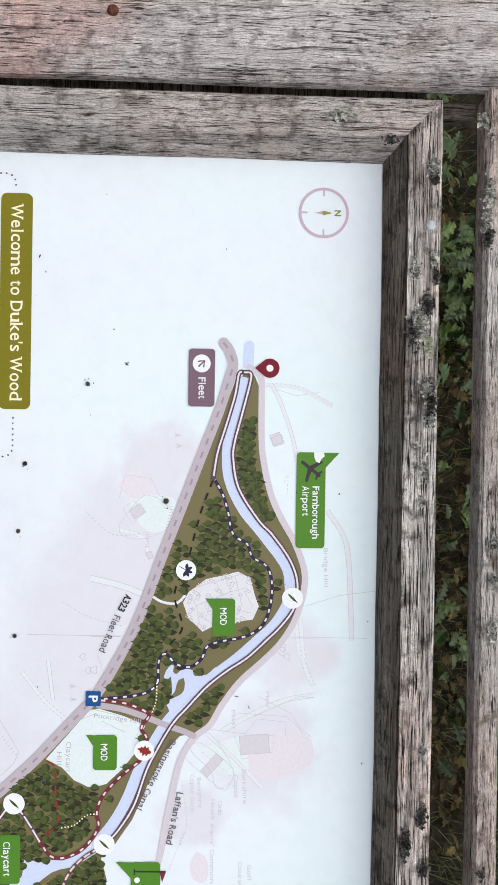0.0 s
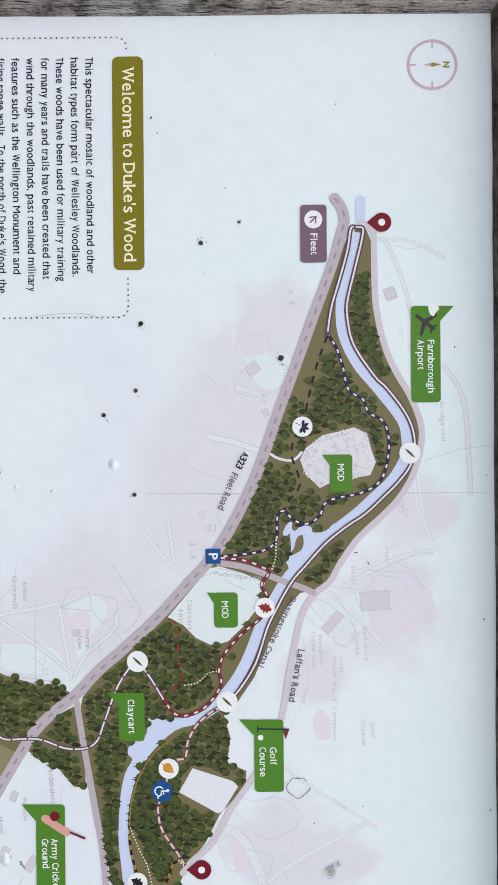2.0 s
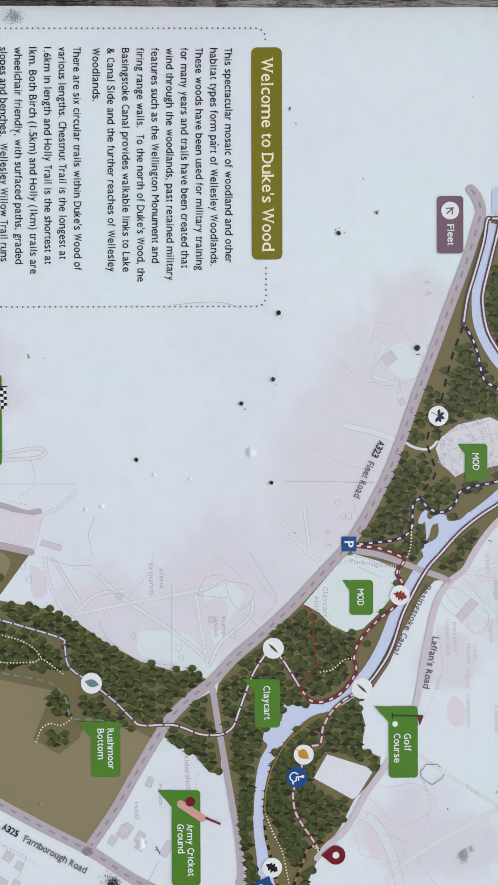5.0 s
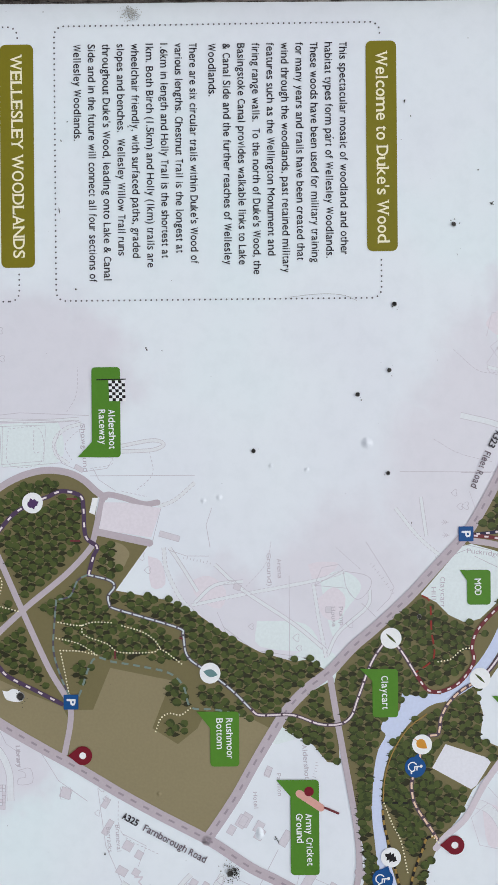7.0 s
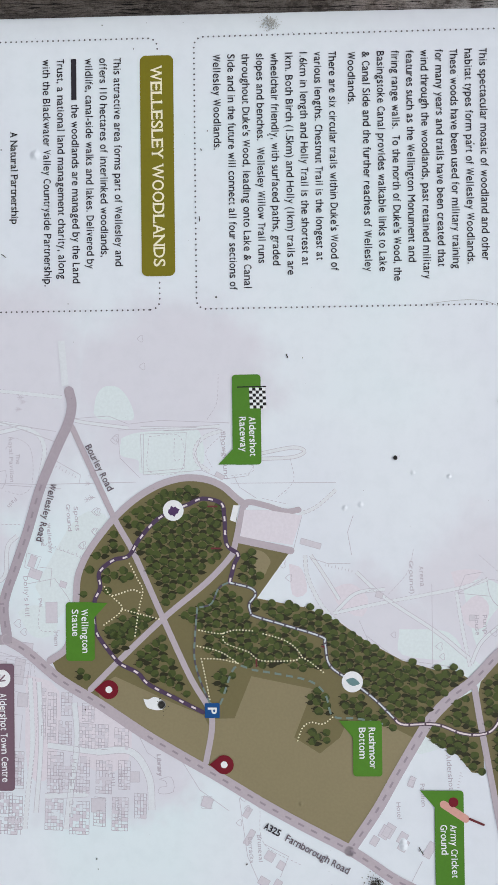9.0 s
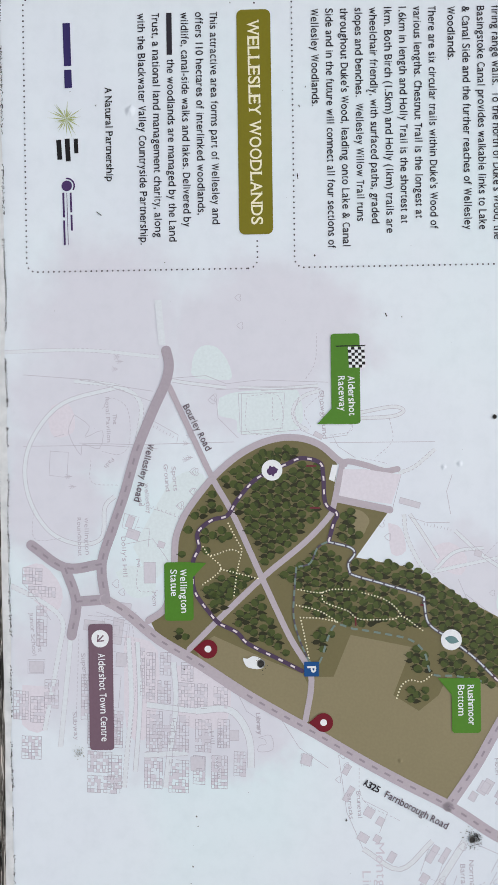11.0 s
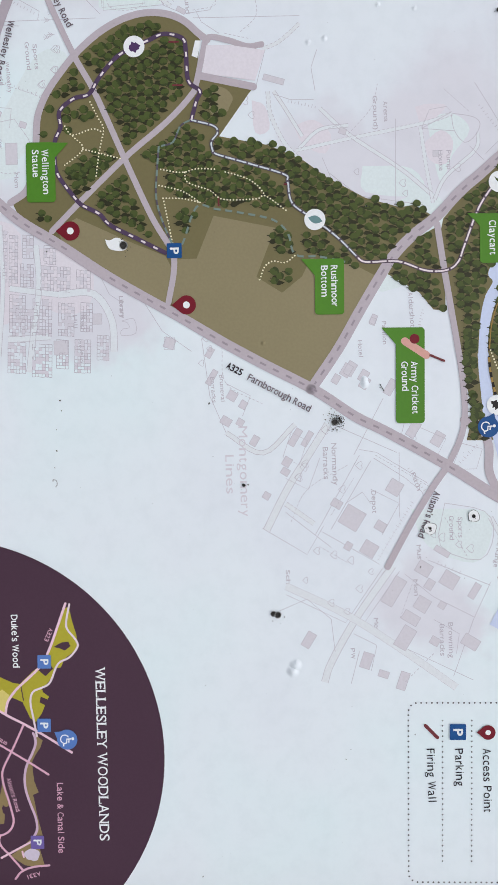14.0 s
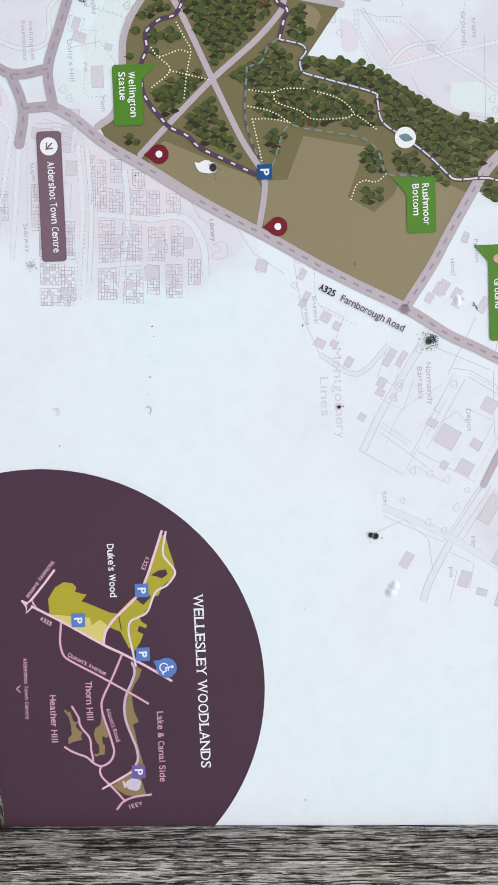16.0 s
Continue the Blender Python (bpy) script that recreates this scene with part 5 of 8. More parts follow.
    items += [("Mon", (887.4, 454.5), (901.7, 455.5), 4.6), ("Meml", (921, 420.3), (937.5, 421.3), 4.6), ("Browning", (925.1, 484.7), (956.1, 485.4), 5.0), ("Barracks", (926.6, 477.2), (954.4, 477.8), 5.0), ("PW", (947.6, 400.1), (956.9, 400.6), 4.4), ("Path", (795.1, 452.8), (810.3, 458.3), 4.4), ("Junior School", (550.9, 6.1), (588.3, 8.4), 4.4), ("Beaumont", (556.4, 12), (585.4, 13.4), 4.4), ("Library", (639.7, 202.3), (657.8, 203), 4.4), ("Sch", (878.5, 344.2), (890.9, 344.5), 4.4), ("Aldous", (677.4, 167.1), (696.8, 167.9), 4.4), ("Mast", (319, 634.2), (330.6, 635.1), 4.4)]
    for body, p, q, cap in items:
        if (p[1] > PALE_FROM) == faded:
            letters(bm, body, p, q, cap * 0.8, 3, 0.006)


printed("faint_base_lettering", "pale grey faded place lettering of the base map", GHOST, lambda bm: ghost_words(bm, False))
printed("faint_base_lettering", "almost vanished place lettering of the base map", GHOST_EAST, lambda bm: ghost_words(bm, True))

printed("faint_base_lettering", "large faded district lettering of the base map", ink("ghost_faint", (210, 207, 216), 0.06), lambda bm: (letters(bm, "Montgomery", (753.1, 304.2), (831.3, 305.8), 7.6, 3), letters(bm, "Lines", (777.8, 292.6), (811.4, 293.2), 7.2, 3)))

# -- woodland ground, clearings and water --
NORTH_WOOD = []
NORTH_WOOD += [(179.8, 718.4), (183.2, 725.1), (195.3, 730), (233.8, 731.4), (255.5, 733.6), (287, 742), (310.3, 753.2), (334.6, 766), (357.4, 770.4), (374.4, 766.6), (389.8, 762), (411.5, 748.5), (426.6, 734), (444.7, 714.5), (464.8, 699.6), (480, 690), (489, 679), (490.8, 666.2), (504.2, 654), (533.2, 639.2), (562.3, 626.9), (584, 612.1), (595, 600.9), (613.2, 606), (635.1, 603.4), (642.2, 619.4), (652.5, 618.8), (662.1, 612.4), (679, 596.7), (703.2, 584.4), (721.5, 569.6), (750, 556.2), (767, 548.8), (767, 500.3), (742.6, 506.3), (708.5, 496.9), (674.4, 490.3), (625.7, 482), (586.7, 478.5), (578, 480.5), (556.4, 498.9), (516.3, 542.7), (486.1, 571.9)]
NORTH_WOOD += [(455.9, 598.8), (433.3, 613.4), (401.1, 630.6), (372.2, 641), (341.8, 652), (300.9, 667), (258.6, 682.5), (218.2, 697.5), (189.4, 708)]
TRIANGLE = [(584.3, 476.5), (625.7, 482), (655.9, 482.2), (654.9, 472), (640.2, 460), (624.5, 433.4), (611.9, 439.3), (595.4, 455.5)]
SOUTH_WOOD = [(557.7, 111.1), (547, 126.5), (526, 132.5), (505, 135), (490, 136), (480, 139), (466, 146), (450.5, 157.5), (437, 169), (416.9, 190), (404, 217), (402.3, 233), (404.5, 249), (411, 263), (424.8, 275.5), (446.6, 272.4), (456.7, 272.7), (464.9, 320.1), (505.7, 290.4), (513.8, 331.9), (526.6, 361.1), (542.4, 382.9), (559.6, 414.4), (568, 443.6), (566.2, 455.8), (577, 473.7), (593.9, 455.5), (611.9, 438.3), (635.2, 423.5), (662, 408.7), (688.7, 391), (721.5, 369), (700, 328), (675, 283.5), (656.5, 252.5), (641, 225), (621, 191.5), (594.5, 151.5), (574.5, 119)]
FAR_BANK = [(701, 506.8), (706, 519.2), (740.8, 529.3), (780.8, 538.6), (816, 545.9), (816.1, 550.9), (790.9, 552.6), (761, 556.2), (726.1, 556.8), (706.4, 563.5), (681.7, 553.4), (662.2, 567.9), (632.9, 567.5), (632.4, 518.6), (671.5, 514)]
LAST_WOOD = [(848.2, 551), (882.8, 553.2), (895.1, 547.9), (902.6, 567.5), (877.9, 584.4), (838.4, 584.1), (828.5, 564.6)]
for outline, lab in ((NORTH_WOOD, "olive-brown woodland area along the canal"), (TRIANGLE, "small olive-brown wooded triangle between roads"), (SOUTH_WOOD, "large olive-brown woodland and meadow area"), (FAR_BANK, "narrow olive-brown wooded canal bank"), (LAST_WOOD, "olive-brown canal-side strip at the map's edge")):
    printed("woodland_area", lab, WOODLAND, lambda bm: fill(bm, outline, 5))
FIELD = [(609.1, 251.3), (608.7, 269.9), (572.6, 284.9), (583.6, 337.6), (625, 321.1), (638.8, 343), (625.2, 360.2), (609.6, 367.7), (615.6, 404.2), (627.4, 426.5), (663.4, 406.2), (688, 389.5), (718.5, 368.5), (699, 328), (674, 283.5), (653, 248), (624.7, 250.5)]
FIELD_WEST = [(572.6, 167), (581.6, 149.8), (596, 155.5), (620, 192), (640, 225.5), (650, 245), (619.5, 250), (606, 243.2), (595.2, 216.4)]
for outline in (FIELD, FIELD_WEST):
    printed("meadow_area", "paler olive open meadow on the map", MEADOW, lambda bm: fill(bm, outline, 6))
printed("meadow_area", "round pale olive clearing", MEADOW, lambda bm: fill(bm, soft_patch((475.9, 290.6), 12, 11, 4), 6))
CAMP = [(377.2, 667.1), (367.6, 672), (356.6, 686.6), (353.4, 701.2), (350.1, 713.4), (355.5, 724), (369.1, 727.8), (379.8, 731.6), (390.9, 726.7), (393.2, 713.1), (398, 708.2), (397.8, 691.2), (401.6, 683.9), (396.7, 679.1), (390.4, 671.9)]
CAMP_SOUTH = [(510.6, 553.4), (517.6, 566.8), (528.4, 577.3), (535.4, 591.7), (531.7, 604.4), (519.3, 617.5), (504.9, 628.8), (491.8, 632.8), (481.6, 636.7), (473.6, 617.9), (467.5, 597.2), (469.4, 589)]
CLEARING = [(639.7, 573.6), (651.4, 609.4), (655.5, 612.2), (675.8, 599.5), (678.6, 595.2), (660.1, 561.9)]
for outline in (CAMP, CAMP_SOUTH, CLEARING):
    printed("white_enclosure", "white walled-off enclosure with faint buildings", MINT if outline is CAMP_SOUTH else ink("camp_pale", (222, 223, 229)) if outline is CAMP else ink("clearing_pale", (224, 227, 235), 0.03), lambda bm: fill(bm, outline, 7))


def south_camp(bm):
    letters(bm, "Puckridge Hill", (475.0, 593.3), (480.2, 632.6), 3.6, 8, 0.006)
    letters(bm, "Claycart", (495.8, 570.5), (521.6, 570.3), 3.9, 8, 0.006)
    letters(bm, "Hill", (504.5, 562.7), (515.2, 562.6), 3.9, 8, 0.006)
    for line in ([(477.9, 577.9), (468.2, 587.7), (473.3, 614.3)], [(485.1, 575.4), (477.9, 580.3), (471.7, 594.9)], [(478, 599.7), (487.9, 619.9)]):
        ribbon(bm, smooth_line(line, 5), 0.42, 8, False)


tagged(printed("faint_base_lettering", "pale grey faded lettering on the enclosure", GHOST, south_camp), kind="stuff")


def camp_blocks(bm):
    rng = random.Random(9)
    for line in ([(364.1, 676.9), (356.4, 701.8), (351.8, 718)], [(379.6, 678.5), (367.3, 708), (363.6, 721.1)], [(385.8, 680.6), (397.7, 695.5), (394.7, 708.6)], [(392.1, 686.2), (372.2, 691.2)], [(354.8, 711.2), (379.7, 717.4)], [(366.5, 670.7), (379.6, 678.5), (394.6, 681.5)], [(360.4, 695.6), (370.4, 700.3)], [(357.9, 703.4), (368.2, 708)], [(366.7, 718.9), (379.8, 726.7)], [(382.8, 712.7), (385.4, 725.1)]):
        ribbon(bm, line, 0.4, 8, False)
    for k in range(95):
        p = (CAMP[0][0] + rng.uniform(-32, 32), CAMP[0][1] + rng.uniform(-5, 72))
        if inside(p, CAMP):
            box_line(bm, p, radians(rng.choice((62, 152))), rng.uniform(2, 6), rng.uniform(1.4, 2.6), 8, 0.5)


printed("faint_camp_plan", "", GHOST_LINE, camp_blocks)
CANAL = [(184.6, 717.6), (204.8, 713), (226.4, 706.3), (248.1, 702.9), (272.2, 705.2), (296.4, 716.8), (317.4, 734), (342.7, 753.3), (358, 757.8), (375, 757), (394.4, 746.1), (409.2, 730.8), (424.0, 714.4), (436.5, 698.1), (447.9, 684.1), (465.6, 666.8), (477.1, 656.7), (487.7, 649.4), (504.0, 640.3), (518.8, 632.5), (547.8, 620.8), (570.5, 607.1), (588.1, 590.1), (599.2, 572.1)]
POND = [(430.1, 657.8), (433.9, 654.4), (440.6, 652.0), (442.0, 655.4), (440.1, 657.8), (448.3, 658.7), (455.0, 658.7), (458.4, 657.2), (462.7, 654.3), (469.9, 656.7), (477.1, 653.8), (480.0, 657.6), (468.5, 667.3), (454.2, 681.7), (437.9, 700.9), (430.7, 705.8), (432.1, 695.2), (437.9, 689.0), (439.3, 677.9), (434.4, 676.0), (433.5, 667.9), (437.8, 662.6), (435.8, 659.7), (431.0, 660.2)]
BASIN = [(574.8, 607.1), (589.9, 588.3), (596.3, 573.9), (596.3, 559.5), (597.5, 545.6), (594.5, 538.1), (599.4, 535.8), (610.9, 534.1), (615.8, 524.3), (621.3, 519.3), (627.3, 518.6), (632.2, 522.2), (643.7, 516), (660.1, 512.3), (679.9, 510.6), (702.9, 510.1), (722.7, 512), (742.5, 513.9), (761.3, 515.2), (761.3, 525.3), (735.9, 523.1), (712.8, 519.6), (689.8, 518.1), (666.7, 520.1), (645.4, 526.8), (624.7, 539.9), (607.1, 559.4), (601.8, 577.5), (591, 596.2), (581.3, 607.1)]
LOWER = [(692.4, 514), (713.7, 516.2), (738.6, 519.9), (763.6, 527), (788.6, 533.5), (810.1, 538.6), (838.8, 543.3), (860.4, 543.8), (882, 541.8), (903.7, 536.5), (922.5, 527.7), (929, 524.2)]
BASIN_LINE = [(602.7, 566), (611.9, 533), (638.5, 520.7), (672.5, 515), (720.3, 513)]


def water(bm):
    ribbon(bm, smooth_line(CANAL, 6), 9.4, 9, False)
    fill(bm, [tuple(q) for q in smooth_line(BASIN + BASIN[:1], 3)[:-1]], 9.3)
    ribbon(bm, smooth_line(LOWER, 6), 9.2, 9.6, False)
    disc(bm, (157.7, 720), 4.3, 9)
    ribbon(bm, [(157.7, 720), (176, 719.8)], 8.6, 9, False)


printed("canal", "pale blue canal winding through the map", WATER, water)
printed("pond", "pale blue pond with an islet", WATER, lambda bm: fill(bm, [tuple(q) for q in smooth_line(POND + POND[:1], 3)[:-1]], 10))
printed("islet", "", WOODLAND, lambda bm: fill(bm, [tuple(q) for q in smooth_line([(441.1, 668.8), (443.0, 664.5), (447.8, 662.5), (453.1, 661.1), (457.9, 657.2), (457.0, 663.0), (453.1, 668.3), (446.9, 669.7), (441.1, 668.8)], 4)[:-1]], 11))

# -- roads --
MAIN = [(155.5, 698), (162, 702.8), (173.5, 706.3), (186.5, 703.2), (214.4, 694.7), (256.6, 679), (298.5, 663.6), (338.4, 648.5), (370.7, 637.2), (399.6, 625.8), (430.9, 609.9), (458.8, 592.5), (485.6, 568.1), (512.4, 543.2), (538.6, 514.6), (555.3, 495), (576.4, 474.6), (591, 455.5), (609, 438), (633, 422.5), (660, 406.5), (687, 391), (721.8, 367.2)]
A_ROAD = [(540, 72.1), (551, 90), (574.8, 118.5), (594.9, 151), (621.5, 191), (641, 224), (657, 252.5), (675, 282.5), (683, 296), (700, 327), (723, 371), (745.5, 405), (757.5, 429), (778.5, 467), (795, 494.5), (811.6, 520), (830, 550)]
AVENUE = [(324.8, 128.9), (337, 131.1), (352.5, 127.9), (376.5, 116.7), (410.4, 102.4), (448.2, 90.9), (477.4, 80.6), (509.1, 70.2), (540, 73)]
LOOP = [(509.1, 70.2), (512, 38.1), (491.9, 8.8)]
LOOP_B = [(512, 38.1), (541.6, 47.4), (571, 42.9)]
LOOP_C = [(541.6, 47.4), (540, 73)]
BOURLEY = [(355.4, 130.8), (383.4, 143.5), (435, 167.1), (466.9, 184.6), (523.4, 209.5), (572.5, 231.8), (601, 248.2), (617.7, 250.4), (646, 245.2)]
RIM = [(558.7, 110.1), (548, 124.5), (526, 131), (505, 133.5), (490, 134.5), (479, 137.5), (465, 144.4), (449, 156), (435, 168), (421.5, 183), (411.5, 198), (404.5, 214), (401.3, 231), (403, 248), (409, 262), (419.5, 274), (425, 281.4)]
CROSS = [(583.6, 145.5), (557.1, 172.4), (522.4, 209.5), (492.3, 246.5), (470.8, 267.2), (461.1, 271.6), (434.3, 277.8), (423.1, 282.3), (425.7, 298.4), (431.2, 315.5), (429.8, 327.2)]
SPUR = [(454.8, 274.6), (464.9, 320.1)]
SECOND = [(582.8, 475.1), (612.1, 479.7), (650.1, 486.2), (679.3, 491.3), (713.4, 496.8), (744.5, 498.7), (765.4, 494.9), (788.9, 484.1)]
ALISON = [(788.9, 484.1), (808.9, 470.2), (840.5, 451.4), (876, 432.4)]
SLIP = [(749.5, 498.2), (755.6, 512.6), (773.1, 519.2), (793.2, 519.4), (809.8, 526)]
HILL = [(464.6, 597.2), (467.8, 616.5), (473.8, 634.9), (481.4, 654.2), (486.4, 668.7), (490.6, 677.8)]
LAFFAN = [(489.6, 681.1), (497.4, 674.4), (508.9, 668.1), (526.2, 663.2), (560.3, 656.5), (594.4, 650.4), (623.5, 640.9), (650.1, 623.7), (674.3, 606.5), (703.3, 590.2), (718.5, 573.5), (729.1, 564.6)]
EAST_RIM = [(176, 720.3), (180, 726.5), (186, 730.8), (201, 731.2), (238, 731.8), (256.6, 734), (275, 738), (290.7, 743.2), (306.5, 751), (322.3, 760.3), (340.7, 768), (354, 770.8), (367, 769.8), (381, 766.5), (396, 760.5), (412.5, 749.5), (426.6, 735.6), (444.7, 716), (464.8, 701.3), (480.9, 692), (489.2, 681.4)]
CAMP_LANE = [(372.4, 642.2), (375.6, 647.5), (377.3, 653.2), (377.8, 660), (375.5, 664.5), (371.1, 668.5)]
level = 11.0
for pts, wide, mat, lab in ((EAST_RIM, 5.4, RIM_LILAC, "pale lilac lane round the wood"), (LAFFAN, 5.6, RIM_LILAC, "lilac-grey side road"), (RIM, 5.9, ROAD, "lilac-grey road round the wood"), (CROSS, 5.1, ROAD, "lilac-grey road across the wood"), (SPUR, 6.2, ROAD, "short lilac-grey spur road"),
                            (BOURLEY, 5.1, ROAD, "straight lilac-grey road"), (SECOND, 5.4, ROAD, "lilac-grey road beside the canal"), (ALISON, 5.8, ROAD, "wide lilac-grey road ending bluntly"), (SLIP, 7.5, ROAD, "curved lilac-grey slip road"), (HILL, 5.2, ROAD, "short lilac-grey hill road"),
                            (CAMP_LANE, 2.2, LANE, "narrow pale lane"), (LOOP, 8.8, ROAD_DIM, "roundabout arm"), (LOOP_B, 8.8, ROAD_DIM, "roundabout arm"), (LOOP_C, 8.8, ROAD_DIM, "roundabout arm"), (AVENUE, 8.7, ROAD_DIM, "broad lilac-grey avenue with a dashed centre line"),
                            (A_ROAD, 9.0, ROAD, "broad lilac-grey main road with a dashed centre line"), (MAIN, 9.1, ROAD, "broad lilac-grey main road with a dashed centre line")):
    level += 0.15
    road = printed("road", lab, mat, lambda bm: ribbon(bm, smooth_line(pts, 6), wide, level))
    if wide > 8:
        printed("centre_line", "", ROAD_DASH, lambda bm: dashes(bm, smooth_line(pts, 6), 1.7, 5.6, 6.8, 13.9), road)
printed("plot", "pale lilac empty plot", BLUSH, lambda bm: fill(bm, [(429.4, 280.7), (429.6, 299.3), (434.7, 330.1), (460, 321.6), (452.8, 276.6)], 12))
printed("plot_building", "", WHITE, lambda bm: fill(bm, [(425.4, 271), (425.5, 275.9), (440.1, 272.8), (438.1, 267.9)], 12))
printed("road", "fading end of the avenue", LANE, lambda bm: ribbon(bm, [(281, 122.3), (319.9, 125.5)], 6, 10, False))

# -- printed trees --
CHESTNUT = [(269.7, 691.1), (284.2, 699.3), (298.7, 704), (318.1, 708.7), (326.4, 720.8), (337.6, 725.6), (345, 737.7), (359.5, 742.5), (378.9, 741.4), (395.9, 734.9), (405.4, 720.3), (410, 698.4), (414.8, 687.7), (424.4, 683.7), (431.6, 674), (429, 661.9), (420.7, 653.2), (426.4, 647.4), (445.8, 646.2), (454.4, 635), (457.6, 615.7), (459.3, 599.2)]
OAK = [(460.3, 599.2), (463, 620.4), (470, 637.3), (473.9, 639.7), (480.6, 634.8), (485.5, 633.8), (492.4, 638.1), (503, 636.1), (511.7, 632.6), (525.6, 616), (542.4, 601.4), (556, 596.9), (569.1, 598.2), (586, 586.4), (594, 570.9), (592.8, 558.8), (580.5, 549.3), (560.9, 537.4), (550, 528.8)]
WILLOW = [(550.5, 522.5), (570, 510), (601, 498.2), (615, 492.8), (621.8, 483), (621.7, 465), (613.8, 442), (613.9, 414.5), (608.6, 406.4), (592.6, 390.5), (577.4, 371.4), (563.5, 352.5), (545, 348.5), (538.8, 345.5), (528.6, 313.6), (521, 288.5), (517.2, 284.8), (510.1, 284), (502.8, 289.2), (496.9, 285.5), (491.9, 267)]
BEECH = [(491.9, 267), (475.8, 271.5), (467.5, 274.5), (458.6, 264.8), (434.2, 263.1), (423.4, 260.2), (419.4, 244.6), (424.2, 232.3), (429, 220), (438.1, 203.6), (454.8, 188.7), (468.3, 179.7), (472, 166.4), (482.5, 154.1), (495.7, 154.8), (507.8, 149.7), (527.4, 149.4), (538.2, 153.1), (554.5, 165.1), (562, 172.3), (569.5, 186.8), (579.4, 196.4), (591.9, 220.6), (603.4, 242.9)]
BIRCH = [(586.4, 599.1), (593.9, 586.8), (604.6, 576.1), (616.8, 569.9), (624.4, 568.9), (631.1, 566.7), (632.6, 559.1), (639.6, 553.3), (652.7, 550.7), (668.6, 545.0), (677.8, 544.1), (690.0, 546.4), (700.8, 552.4), (711.5, 559.9), (721.3, 565.9)]
TOWPATH = [(180.3, 715.9), (181.3, 721.7), (190.4, 721), (214.4, 715.2), (240.9, 708.7), (255.4, 708), (279.5, 713.2), (306.2, 730.6), (318.4, 742.4), (340.3, 758.1), (359.7, 764.4), (380.1, 762), (395.9, 751.4), (409.3, 738.0), (423.6, 722.6), (434.1, 706.7), (446.0, 691.3), (455.6, 681.7), (467.6, 671.1), (477.1, 662.4), (487.7, 655.2), (503.5, 646.5), (520.3, 638.3), (549.6, 628.4), (570.5, 615.7), (582.7, 604.9)]
TOWPATH_B = [(180.3, 715.9), (181.7, 711.6), (200, 708.5), (226.4, 701.1), (248, 694.7), (270.7, 691.1)]
TOWPATH_C = [(821.1, 543.1), (848.2, 545.2), (872.9, 546.8), (892.7, 544.4), (909, 539.6)]
HOLLY = [(696.2, 519.1), (711, 520.7), (735.8, 526.8), (763.3, 533.5), (790.8, 539.7), (811, 543.9)]
NAVY_PATH = [(272.1, 691.1), (296.2, 682.2), (320.3, 675.8), (344.4, 669.8), (358.8, 662.9), (373.3, 659.9), (397.6, 667), (412, 657.2), (420.7, 652.7)]
HOLLY_LOOP = [(719.1, 564.4), (720.6, 556.8), (732.9, 552.1), (748.1, 545.9), (761.6, 542.7)]
ALL_PATHS = [HOLLY_LOOP, NAVY_PATH, CHESTNUT, OAK, WILLOW, BEECH, BIRCH, TOWPATH, TOWPATH_B]
ALL_ROADS = [MAIN, A_ROAD, BOURLEY, CROSS, RIM, SECOND, HILL, LAFFAN, SPUR, EAST_RIM]


